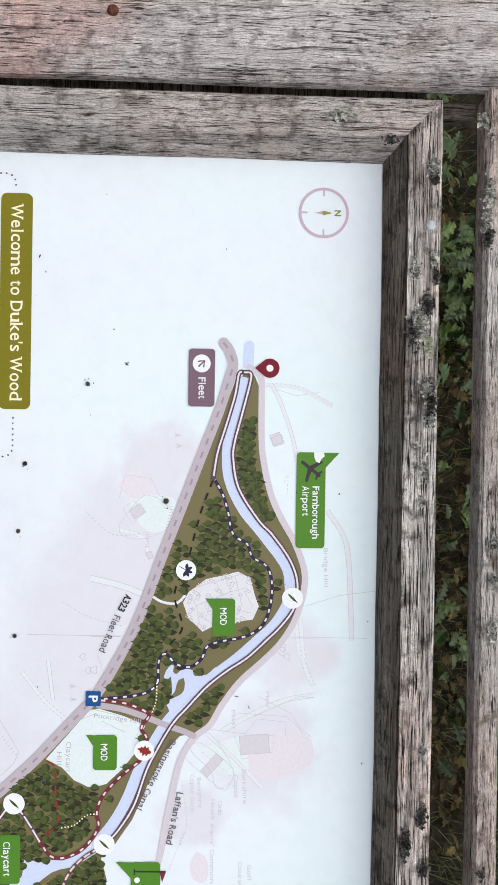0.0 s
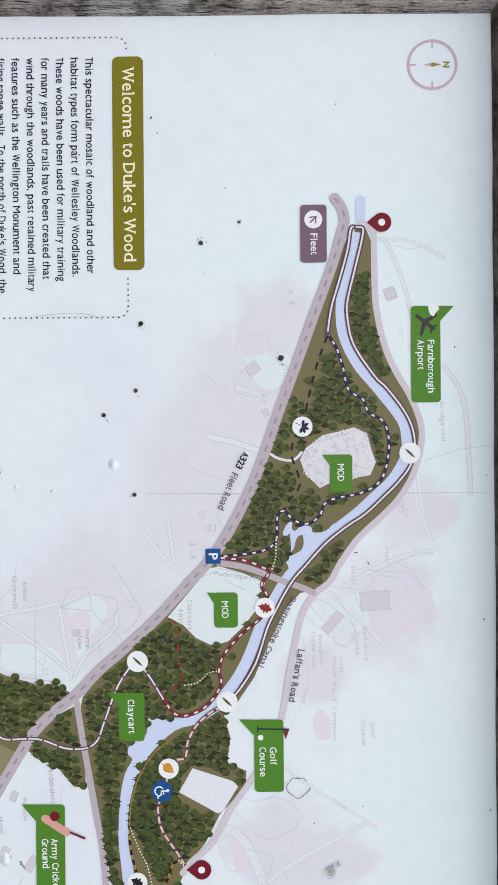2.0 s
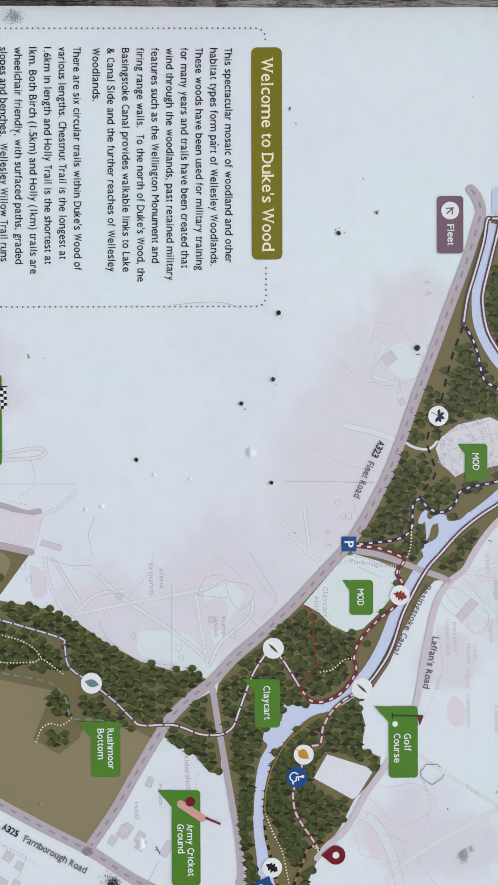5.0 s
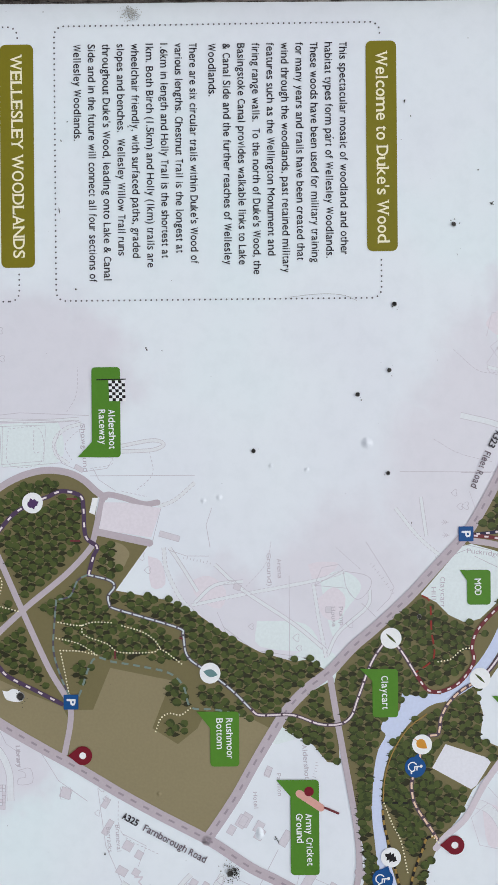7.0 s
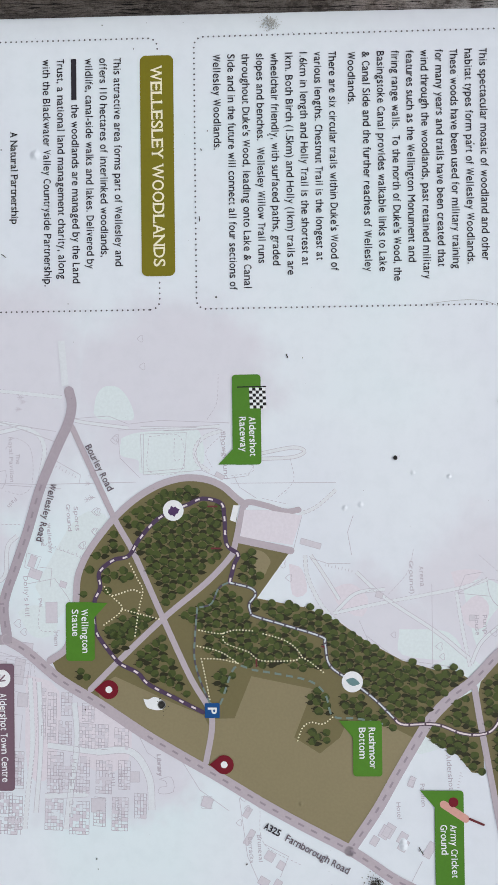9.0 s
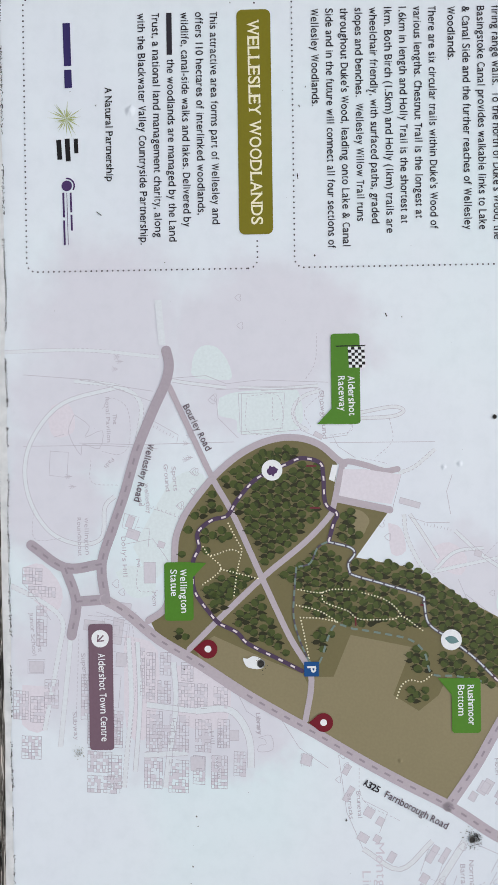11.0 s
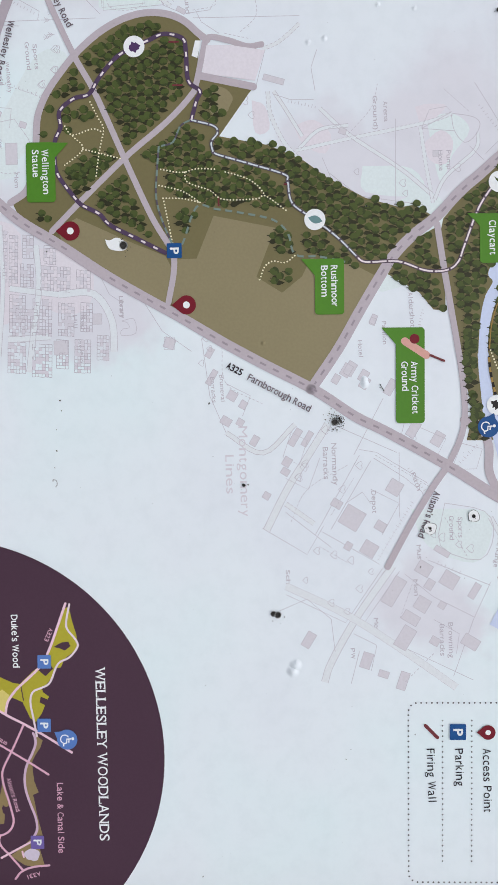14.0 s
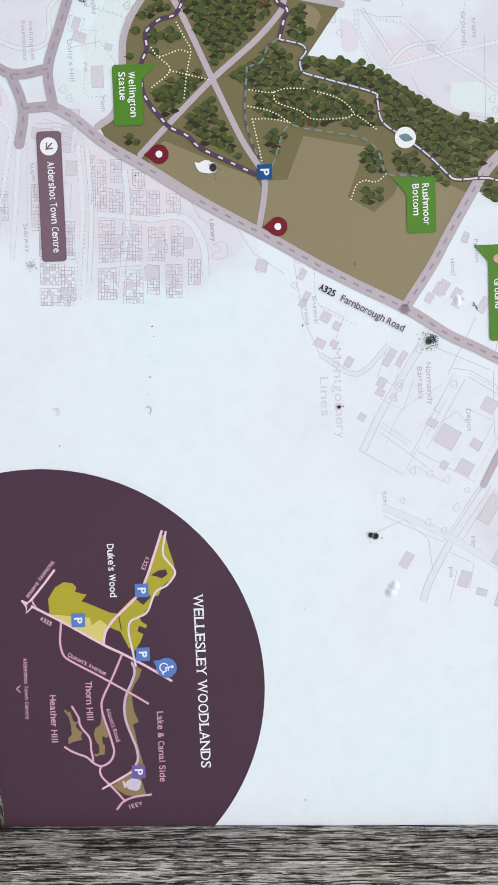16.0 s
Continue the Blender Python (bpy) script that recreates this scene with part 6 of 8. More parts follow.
def tree_mesh(rng, c=(0, 0), bm=None, pair=True):
    """A little printed tree: a forked trunk under a rounded two-tone crown, and often a dark spade-shaped sapling beside it. Faces carry trunk, light, dark and mid as materials 0 to 3."""
    own = bm is None
    bm = bm or bmesh.new()
    u, v = c
    r = rng.uniform(3.2, 3.9)

    def add(pts, layer, slot):
        before = len(bm.faces)
        fill(bm, pts, layer)
        bm.faces.ensure_lookup_table()
        for f in bm.faces[before:]:
            f.material_index = slot

    def stem(x, y, long):
        add([(x - 0.34, y - long), (x + 0.34, y - long), (x + 0.26, y), (x - 0.26, y)], 14, 0)
        add([(x, y - long * 0.62), (x + 1.5, y - long * 0.18), (x + 1.2, y), (x - 0.1, y - long * 0.4)], 14, 0)

    if pair:
        x, y, long, fat = u + r + rng.uniform(1.5, 2.6), v + rng.uniform(-1.6, 2.2), rng.uniform(4.0, 4.9), rng.uniform(1.9, 2.5)
        lean = rng.uniform(-0.12, 0.12)
        stem(x, y - long * 0.6, 2.6)
        half = [(-0.80, 0.0), (-0.74, 0.55), (-0.45, 0.95), (-0.05, 1.0), (0.35, 0.72), (0.70, 0.34), (1.0, 0.0)]
        rim = half + [(q, -w) for q, w in half[-2:0:-1]]
        add([(x + fat * w * rng.uniform(0.92, 1.08) + lean * long * q, y + long * q) for q, w in rim], 15, 2)
    stem(u, v - r * 0.75, 2.9)
    p, q = rng.uniform(0, 6), rng.uniform(0, 6)
    crown = [(u + r * (0.93 + 0.07 * math.sin(3 * t + p) + 0.03 * math.sin(7 * t + q)) * math.cos(t), v + r * (1.02 + 0.06 * math.cos(2 * t + q) + 0.03 * math.sin(6 * t + p)) * math.sin(t)) for t in [2 * math.pi * k / 16 for k in range(16)]]
    add(crown, 16, 1)
    k, n = rng.choice((0, 1, 2, 11, 12, 13, 14)), rng.choice((6, 7, 8))      # the shaded side of the crown
    shaded = [crown[(k + j) % 16] for j in range(n + 1)]
    back = [(u + (x - u) * f, v + (y - v) * f) for (x, y), f in zip(shaded[-2:0:-1], (0.75, 0.35, 0.5, 0.15, 0.45, 0.6, 0.7))]
    add([*shaded, *back], 17, 3)
    if not own:
        return bm
    me = bpy.data.meshes.new("printed_tree")
    bm.to_mesh(me)
    bm.free()
    for m in (TRUNK, TREE_LIGHT, TREE_DARK, TREE_MID):
        me.materials.append(m)
    return me


TREE_KINDS = [tree_mesh(random.Random(70 + k)) for k in range(24)]
LONE_KINDS = [tree_mesh(random.Random(170 + k), pair=False) for k in range(12)]
PLANTED = [0]


def plant(name, label, outline, holes, seed, step=7.7, keep_off=2.5, off_road=6.4):
    rng = random.Random(seed)
    us, vs = [p[0] for p in outline], [p[1] for p in outline]
    rest = bmesh.new()

    def free(p, off_road, off_path):
        if not inside(p, outline) or any(inside(p, h) for h in holes):
            return False
        if any(near_line(p, q, off_path) for q in ALL_PATHS) or any(near_line(p, q, off_road) for q in ALL_ROADS):
            return False
        return not (near_line(p, CAMP_LANE, 4.5) or near_line(p, CAMP + CAMP[:1], 4.0) or near_line(p, CLEARING + CLEARING[:1], 3.0) or near_line(p, CANAL, 8.2) or near_line(p, LOWER, 7.5) or near_line(p, BASIN_LINE, 7.0))

    v = max(vs) - 2
    row = 0
    while v > min(vs):
        u = min(us) + (row % 2) * step * 0.57
        while u < max(us):
            p = (u + rng.uniform(-1.3, 1.3), v + rng.uniform(-1.1, 1.1))
            u += step * 1.14
            if not free(p, off_road, keep_off):
                continue
            side = (p[0] + 5.8, p[1] + 0.3)
            pair = free(side, min(5.0, off_road), 1.5) and rng.random() < 0.88
            PLANTED[0] += 1
            if PLANTED[0] <= 300:
                ob = new("printed_tree", rng.choice(TREE_KINDS if pair else LONE_KINDS))
                ob.parent = panel
                ob.location = (p[0] / 1000, -0.0000012 * (PLANTED[0] % 90), p[1] / 1000)
            else:
                tree_mesh(rng, p, rest, pair)
        v -= step * 0.88
        row += 1
    if len(rest.verts):
        ob = part("printed_wood", rest, TRUNK, panel, label)
        for m in (TREE_LIGHT, TREE_DARK, TREE_MID):
            ob.data.materials.append(m)
        tagged(ob, kind="stuff")
    else:
        rest.free()


BARE = [[(180, 715), (180, 690), (262, 655), (284, 668), (272, 692)]]
BARE += [[(177.4, 689.7), (177.5, 736.2), (216.2, 736.2), (219.3, 722.2), (216.2, 711.3), (251.8, 705.1), (298.3, 711.2), (329.4, 736.1), (363.7, 745.4), (391.7, 742.2), (413.4, 723.5), (438.2, 695.5), (428.8, 676.8), (419.6, 708), (401, 736), (373, 743.8), (354.3, 732.9), (348.1, 748.5), (335.7, 745.4), (317, 720.5), (285.9, 695.7), (273.4, 684.9), (211.5, 702)], [(308.3, 739.2), (338.8, 754.7), (373.1, 764), (397.9, 754.7), (428.9, 720.4), (444.5, 700.1), (460.1, 711), (413.5, 764), (373.1, 780.8), (323.3, 757.9), (304.6, 747)], [(273.4, 684.9), (273.4, 691.1), (298.2, 677), (323, 670.8), (335.4, 663.9), (310.6, 661.5)]]
BARE += [[(456, 657), (459.7, 682.2), (474, 671.4), (490.3, 671.4), (488.4, 653.4), (546, 624.4), (582, 602.7), (567.5, 595.6), (535.1, 613.7), (484.8, 642.6)], [(490.2, 653.4), (490.3, 684), (596.5, 613.5), (583.8, 600.9)], CAMP_SOUTH, CLEARING, BASIN, POND, [(428.8, 667.5), (416.4, 692.4), (416.5, 711.1), (438.2, 695.5), (431.9, 676.8)], CAMP]
BANK_GAP = [(689.7, 514), (689.7, 525.1), (713.1, 534), (727.5, 541.1), (739, 548.6), (748, 553), (766, 546), (820, 552), (820, 528), (747.8, 524.2)]          # bare meadow beside the canal
plant("north", "dark olive printed trees", NORTH_WOOD, BARE + [BANK_GAP], 1, 7.6)
plant("strip", "dark olive printed trees", [(219.3, 715.1), (216.2, 726.9), (242.5, 728.7), (267.4, 733), (301.5, 742.9), (308.3, 740.8), (298.4, 729.9), (279.7, 719), (254.9, 713.8)], [], 3, 6.4, 2.0)
plant("triangle", "dark olive printed trees", TRIANGLE, [], 2, 7.5)
DENSE_A = [(430.5, 189.1), (414.1, 218.5), (412.2, 247.7), (431.9, 261.9), (456.2, 266.4), (468.3, 261.4), (494.5, 231.9), (513.7, 209.7), (479.3, 195.6), (454.8, 184.8)]
DENSE_B = [(437.5, 169.5), (423.1, 184.3), (409.7, 218.6), (411.2, 247.7), (421.7, 237.8), (423.5, 203.8), (442.6, 184), (444.9, 176.7)]
DENSE_C = [(445.7, 166.9), (461.9, 174.9), (471.3, 156.7), (478.6, 151.7), (480.9, 146.7), (502.9, 143.9), (507.6, 136.5), (485.7, 139.3), (466.3, 149.4)]
DENSE_D = [(481.1, 156.5), (476.4, 168.8), (476.6, 181), (488.9, 183.3), (493.5, 168.5), (503.1, 158.6), (493.3, 156.3)]
DENSE_E = [(530.1, 164), (520.6, 182.7), (528.1, 194.8), (542.5, 179.9), (549.7, 170.1)]
DENSE_F = [(552.3, 179.8), (530.7, 207), (543, 216.5), (589.7, 237.7), (592, 230.4), (574.5, 199)]
DENSE_G = [(566.3, 130.6), (564, 142.9), (576.3, 145.1), (578.6, 137.7)]
DENSE_H = [(505.7, 289.9), (507.8, 309.9), (511.8, 336.8), (523.7, 363.5), (539.5, 386.3), (557.2, 416.9), (565.1, 446), (563.3, 457.2), (575.5, 472.7), (592.5, 453.1), (610.9, 435.9), (608.3, 404.3), (579.4, 371.3), (565.6, 353.4), (541.2, 348.2), (535.3, 336.6), (523.8, 302.4), (516.4, 286.8)]
DENSE_I = [(519.4, 219.2), (512.2, 231.5), (507.4, 248.7), (493.8, 263.5), (512.5, 283.9), (519.3, 285.8), (538.7, 336.5), (544.1, 346.3), (565.6, 351), (567.5, 336.3), (563.9, 311.9), (563.8, 282.5), (552.4, 248.3), (531.8, 241.1), (526.9, 233.8)]
DENSE_J = [(563.6, 248.2), (563.7, 267.8), (575.9, 270.2), (588.1, 260.3), (575.9, 253)]
DENSE_K = [(461.2, 278.5), (463.7, 288.3), (485.7, 295.4), (493, 285.6), (488, 275.8), (475.8, 278.4)]
DENSE_L = [(581.2, 336.2), (588.5, 348.3), (605.6, 350.6), (608, 340.8), (593.4, 334.6)]
DENSE_M = [(617.8, 334.9), (615.4, 350.5), (622.7, 357.8), (632.4, 345.5), (630, 335.7)]
DENSE_N = [(581.3, 358.1), (588.7, 375.2), (605.9, 404.3), (620.5, 406.6), (611.6, 384.7), (603.2, 360.4)]
DENSE_O = [(507.3, 180), (516.3, 198.5), (539, 196.1), (535.2, 179.6)]
DENSE_P = [(531.4, 158.6), (519.5, 178.1), (549.3, 183), (556.1, 167)]
for k, outline in enumerate((DENSE_O, DENSE_P, DENSE_A, DENSE_B, DENSE_C, DENSE_D, DENSE_E, DENSE_F, DENSE_G, DENSE_H, DENSE_I, DENSE_J, DENSE_K, DENSE_L, DENSE_M, DENSE_N)):
    plant("south", "dark olive printed trees", outline, [], 20 + k, 7.6, 2.3)
plant("bank", "dark olive printed trees", FAR_BANK, [BANK_GAP], 40, 8.2)
plant("left bank", "dark olive printed trees", [(672, 488), (672, 508.5), (700, 507.5), (720.8, 509.5), (749.3, 514), (756, 505), (727.9, 496)], [], 44, 6.4, 2.0, 4.4)
plant("end", "dark olive printed trees", LAST_WOOD, [], 41, 8.2)

# -- trails --
def trail(name, label, pts, mat, wide=4.6, core=WHITE, core_wide=2.2, on=5.2, off=4.4, solid=False):
    line = smooth_line(pts, 6)
    ob = printed(name, label, mat, lambda bm: ribbon(bm, line, wide, 20))
    printed("trail_core", "", core, lambda bm: ribbon(bm, line, core_wide, 21, False) if solid else dashes(bm, line, core_wide, on, off, 21), ob)


trail("trail", "grey towpath with a white core beside the canal", TOWPATH, TOW_PLUM, 4.1, TRAIL_PALE, 1.5, solid=True)
trail("trail", "grey towpath with a white core beside the canal", TOWPATH_B, TOW_PLUM, 4.1, TRAIL_PALE, 1.5, solid=True)
trail("trail", "grey towpath with a white core beside the canal", TOWPATH_C, TOW_PLUM, 4.1, TRAIL_PALE, 1.5, solid=True)
trail("trail", "navy trail with white dashes", CHESTNUT, NAVY, 2.9, TRAIL_PALE, 1.5, 3.2, 5.0)
trail("trail", "grey trail with long white dashes", WILLOW[:9], TOW_PLUM, 3.2, TRAIL_PALE, 1.45, 12.0, 1.6)
trail("trail", "slim grey trail with pale dashes", WILLOW[8:], PATH_GREY, 2.9, ink("willow_pale", (204, 212, 218)), 1.3, 8.6, 1.5)
trail("trail", "dark red trail with white dashes", OAK[:-2], RED_PATH, 3.3, TRAIL_PALE, 1.5, 3.6, 5.4)
trail("trail", "grey trail with long white dashes", OAK[-3:], TOW_PLUM, 3.2, TRAIL_PALE, 1.35, 12.0, 1.6)
trail("trail", "purple trail with white dashes", BEECH, PURPLE_PATH, 3.7, TRAIL_PALE, 1.6, 4.2, 7.6)
trail("trail", "plum and sand trail with pale dashes", BIRCH, TOW_PLUM, 3.3, ink("birch_sand", (228, 200, 176)), 1.7, 6.0, 2.4)
for line in (HOLLY, HOLLY_LOOP):
    trail("trail", "black and tan trail", line, BLACK, 2.2, ORANGE, 2.0, 4.2, 4.4)
printed("trail", "thin tan path along the canal bank", ORANGE, lambda bm: ribbon(bm, smooth_line([(613.3, 557.7), (626, 541.3), (646, 528.4), (667.4, 521.4), (689.8, 519.4)], 5), 0.9, 20, False))
for pts, mat, wide, on, off, lab in (
    (NAVY_PATH, BLACK, 1.7, 6.5, 5.5, "black dashed footpath"),
    ([(511.6, 554.3), (517.5, 561), (541.8, 562.2), (565.2, 563.9), (578.1, 547.8)], RED_BRICK, 1.5, 8, 4.5, "red dashed footpath"),
    ([(513.2, 238.9), (531.8, 237.2), (556.2, 236), (575.8, 240.8), (595.4, 248.9)], TEAL, 1.7, 5.4, 4.6, "grey-teal dashed footpath"),
    ([(595.4, 248.9), (596.4, 257.7), (565.2, 270.3), (567.2, 287.4), (571.3, 311.8), (577.2, 336.2), (588.5, 348.3), (606.6, 354.5), (608.7, 375), (613.6, 396.9)], TEAL, 1.8, 6, 4, "pale teal dashed footpath"),
    ([(491.9, 266), (496.7, 257.6), (509.9, 251.1), (513.2, 240.8)], TEAL, 1.6, 6, 4.6, "pale teal dashed footpath"),
    ([(689.6, 518.4), (690.2, 540.7)], BLACK, 1.8, 5, 4, "black dashed footpath"),
):
    printed("footpath", lab, mat, lambda bm: dashes(bm, smooth_line(pts, 5), wide, on, off, 21))
for pts, on, off in (([(513.2, 238.9), (531.8, 237.2), (556.2, 236), (575.8, 240.8), (595.4, 248.9)], 4.6, 5.4), ([(491.9, 266), (496.7, 257.6), (509.9, 251.1), (513.2, 240.8)], 4.6, 6)):
    printed("footpath", "grey-plum dashes between the teal ones", PATH_GREY, lambda bm: dashes(bm, smooth_line(pts, 5), 1.5, on, off, 20.6, off))
DOTTED = []
DOTTED += [[(532.8, 240.2), (535.8, 258.3), (532.9, 270.5), (533.5, 287.7)], [(535.8, 260.7), (544.1, 263.1), (551.6, 282.6), (559, 293.3), (559.1, 321.7), (556.7, 329.5), (570.5, 348.5)], [(536, 295.5), (541, 312.1), (547.9, 322.8), (556.7, 329.5)], [(546.4, 238.6), (551.4, 258.1), (561.3, 273.7)], [(557.2, 241.9), (557.8, 258.1), (561.3, 273.7)], [(557.2, 241.9), (575.8, 245.7), (595.4, 249.4)], [(627.5, 324), (616.3, 328.5), (611.9, 335.9), (613.4, 345.7), (606.6, 355.5)], [(474.9, 180.5), (488.0, 187.0), (497.8, 191.8), (510.7, 189.1), (523.7, 186.7), (540.0, 184.3)], [(494.9, 158.5), (502.5, 165.0), (497.7, 182.0), (500.3, 190.1)], [(503.4, 165.0), (514.6, 173.7), (529.4, 155.7)]]
DOTTED += [[(514.6, 173.7), (517.9, 186.8), (523.2, 206.3)], [(568.6, 567.7), (566.4, 578.4), (558.3, 588.1), (556.9, 596.4)], [(445.8, 646.2), (460.4, 645.6), (470.1, 642.6)], [(690.1, 520.3), (708.6, 527.5), (723.2, 534.6), (750, 540.2)], [(718.4, 561.3), (725.7, 568.5)]]
for pts in DOTTED:
    printed("dotted_path", "cream dotted footpath", CREAM, lambda bm: dots(bm, smooth_line(pts, 5), 2.7, 0.72, 21))
for a, b in (((556.5, 289.4), (564.8, 289.4)), ((426.2, 248.4), (426.3, 257.3)), ((462.4, 251.1), (462.5, 259.9)), ((547, 345.2), (547.5, 348.7))):
    printed("firing_wall", "short dark red wall mark", RED_PATH, lambda bm: ribbon(bm, [a, b], 1.5, 20, False))


# -- map symbols --
def parking(c, s=6.4, mat=PBLUE):
    ob = printed("parking_symbol", "blue square parking symbol", mat, lambda bm: fill(bm, rounded(c[0] - s, c[1] - s, c[0] + s, c[1] + s, 0.8), 24))
    printed("letter", "white letter", WHITE, lambda bm: letters(bm, "P", (c[0] - s * 0.36, c[1] - s * 0.55), (c[0] + s * 0.42, c[1] - s * 0.55), s * 1.12, 25, 0.03), ob)


def pin(c, r=8.2):
    """A drop-shaped marker, its point towards the map's foot."""
    tip = (c[0], c[1] - r * 1.55)
    pts = [(c[0] + r * math.cos(a), c[1] + r * math.sin(a)) for a in [radians(-32 + 244 * k / 22) for k in range(23)]] + [tip]
    ob = printed("access_pin", "dark red drop-shaped access point marker", PINRED, lambda bm: fill(bm, pts, 24))
    printed("pin_eye", "white dot", WHITE, lambda bm: disc(bm, c, r * 0.36, 25), ob)


def round_badge(c, r, mat, label):
    return printed("trail_badge", label, mat, lambda bm: disc(bm, c, r, 24, 36))


def leaf_shape(bm, c, size, slim, a, layer, wavy=0.0, n=24, lobes=5, broad=1.0):
    """A flat leaf along the direction a; broad under 1 sets its widest place nearer the stalk."""
    d, s = Vector((math.cos(a), math.sin(a))), Vector((-math.sin(a), math.cos(a)))
    pts = []
    for k in range(n):
        t = k / n * 2
        t, side = (t, 1) if t < 1 else (2 - t, -1)
        w = math.sin(math.pi * t ** broad) * slim * (1 + wavy * math.sin(2 * math.pi * lobes * t + (0.5 if side > 0 else -0.5)))
        pts.append(tuple(Vector(c) + d * size * (2 * t - 1) + s * size * side * w))
    fill(bm, pts, layer)


def wheelchair(c, r, mat, tip):
    ob = printed("access_badge", "blue round wheelchair access badge", mat, lambda bm: (disc(bm, c, r, 26, 36), fill(bm, [(c[0] + (tip[0] - c[0]) * 0.4 - (tip[1] - c[1]) * 0.45, c[1] + (tip[1] - c[1]) * 0.4 + (tip[0] - c[0]) * 0.45), tip, (c[0] + (tip[0] - c[0]) * 0.4 + (tip[1] - c[1]) * 0.45, c[1] + (tip[1] - c[1]) * 0.4 - (tip[0] - c[0]) * 0.45)], 26)))
    u, v = c
    k = r / 9.0

    def figure(bm):
        ribbon(bm, [(u - 0.6 * k, v + 3.0 * k), (u - 0.4 * k, v - 0.4 * k), (u + 2.8 * k, v - 0.6 * k), (u + 4.2 * k, v - 3.6 * k), (u + 5.4 * k, v - 3.2 * k)], 1.3 * k, 27)
        disc(bm, (u - 0.8 * k, v + 5.0 * k), 1.35 * k, 27, 14)
        ribbon(bm, [(u - 0.4 * k, v + 1.6 * k), (u + 2.4 * k, v + 1.4 * k)], 1.0 * k, 27)
        ribbon(bm, [(u - 0.4 * k + 3.7 * k * math.cos(a), v - 2.2 * k + 3.7 * k * math.sin(a)) for a in [radians(125 + 210 * j / 16) for j in range(17)]], 1.0 * k, 27)
    printed("wheelchair_symbol", "white wheelchair symbol", WHITE, figure, ob)


for c in ((458.8, 592.5), (601.8, 250.9), (820.6, 546)):
    parking(c)
for c in ((176.4, 737.8), (648.2, 260.7), (583.7, 161.5), (726.3, 580.7), (814.3, 570.8)):
    pin(c)
b = round_badge((349.2, 669.3), 8.6, WHITE, "white round badge with a navy chestnut leaf")
printed("leaf", "navy five-fingered leaf", NAVY, lambda bm: [leaf_shape(bm, ((349.2, 669.3)[0] + 2.6 * math.cos(radians(a)), (349.2, 669.3)[1] + 2.6 * math.sin(radians(a))), 3.4, 0.40, radians(a), 25, broad=1.5) for a in (170, 118, 68, 22, -20)] + [ribbon(bm, [(349.2, 669.3), (345.9, 663.6)], 0.6, 25)], b)
b = round_badge((503, 636.1), 8.6, WHITE, "white round badge with a red oak leaf")
printed("leaf", "red lobed leaf", RED_BRICK, lambda bm: (leaf_shape(bm, (503, 636.1), 6.3, 0.58, radians(72), 25, 0.3, 64, 4.5, 1.25)), b)
b = round_badge((639.6, 553.3), 8.6, WHITE, "white round badge with an orange birch leaf")
printed("leaf", "orange leaf", ink("birch_orange", (206, 144, 48)), lambda bm: (leaf_shape(bm, (639.6, 553.3), 5.6, 0.72, radians(52), 25, broad=0.72), ribbon(bm, [(636.4, 549.2), (634.6, 546.6)], 0.6, 25)), b)
b = round_badge((736.8, 525.8), 8.6, WHITE, "white round badge with a black holly leaf")
printed("leaf", "black spiny leaf", BLACK, lambda bm: leaf_shape(bm, (736.8, 525.8), 5.9, 0.6, radians(60), 25, 0.32, 56, 4), b)
b = round_badge((577.4, 371.4), 9.0, WHITE, "white round badge with a teal leaf")
printed("leaf", "teal leaf", ink("leaf_teal", (104, 140, 142)), lambda bm: leaf_shape(bm, (577.4, 371.8), 6.4, 0.52, radians(75), 25), b)
b = round_badge((429.4, 219), 9.0, WHITE, "white round badge with a purple beech leaf")
printed("leaf", "purple leaf", ink("leaf_purple", (78, 52, 96)), lambda bm: leaf_shape(bm, (429.9, 219.5), 5.2, 0.8, radians(105), 25, 0.2, 40, 3, 0.8), b)
for c in ((548.1, 527.4), (582.9, 603.4), (372.3, 760.4), (847.4, 548.3)):
    b = round_badge(c, 9.0, WHITE, "white round badge with a slim green willow leaf")
    printed("leaf", "slim green leaf", TREE_LIGHT, lambda bm: leaf_shape(bm, c, 6.2, 0.17, radians(47), 25), b)
wheelchair((659.1, 547.3), 9.0, PBLUE, (647.4, 549.8))
wheelchair((755.6, 518.6), 9.0, PBLUE, (743.7, 523.4))
wheelchair((831, 566), 9.0, PBLUE, (829.5, 547.5))


def compass():
    c = (43.2, 781.6)
    ob = printed("compass", "mauve ring compass with a gold needle", ink("compass_mauve", (196, 174, 190)), lambda bm: (ribbon(bm, [(c[0] + 20.3 * math.cos(a), c[1] + 20.3 * math.sin(a)) for a in [2 * math.pi * k / 60 for k in range(61)]], 2.4, 8, False), [ribbon(bm, [(c[0] + 19 * x, c[1] + 19 * y), (c[0] + 14 * x, c[1] + 14 * y)], 1.5, 8, False) for x, y in ((1, 0), (-1, 0), (0, -1))]))
    printed("needle", "gold needle", ink("gold", (150, 136, 60)), lambda bm: fill(bm, [(c[0] + 1.9, c[1]), (c[0], c[1] + 7.5), (c[0] - 1.9, c[1]), (c[0], c[1] - 1.5)], 9), ob)
    printed("needle_tail", "grey needle tail", ROAD, lambda bm: fill(bm, [(c[0] + 1.6, c[1] - 0.5), (c[0] - 1.6, c[1] - 0.5), (c[0], c[1] - 8)], 8), ob)
    printed("letter", "olive letter", ink("compass_olive", (134, 142, 54)), lambda bm: letters(bm, "N", (c[0] - 2.3, c[1] + 9.4), (c[0] + 2.3, c[1] + 9.4), 5.2, 9, 0.03), ob)


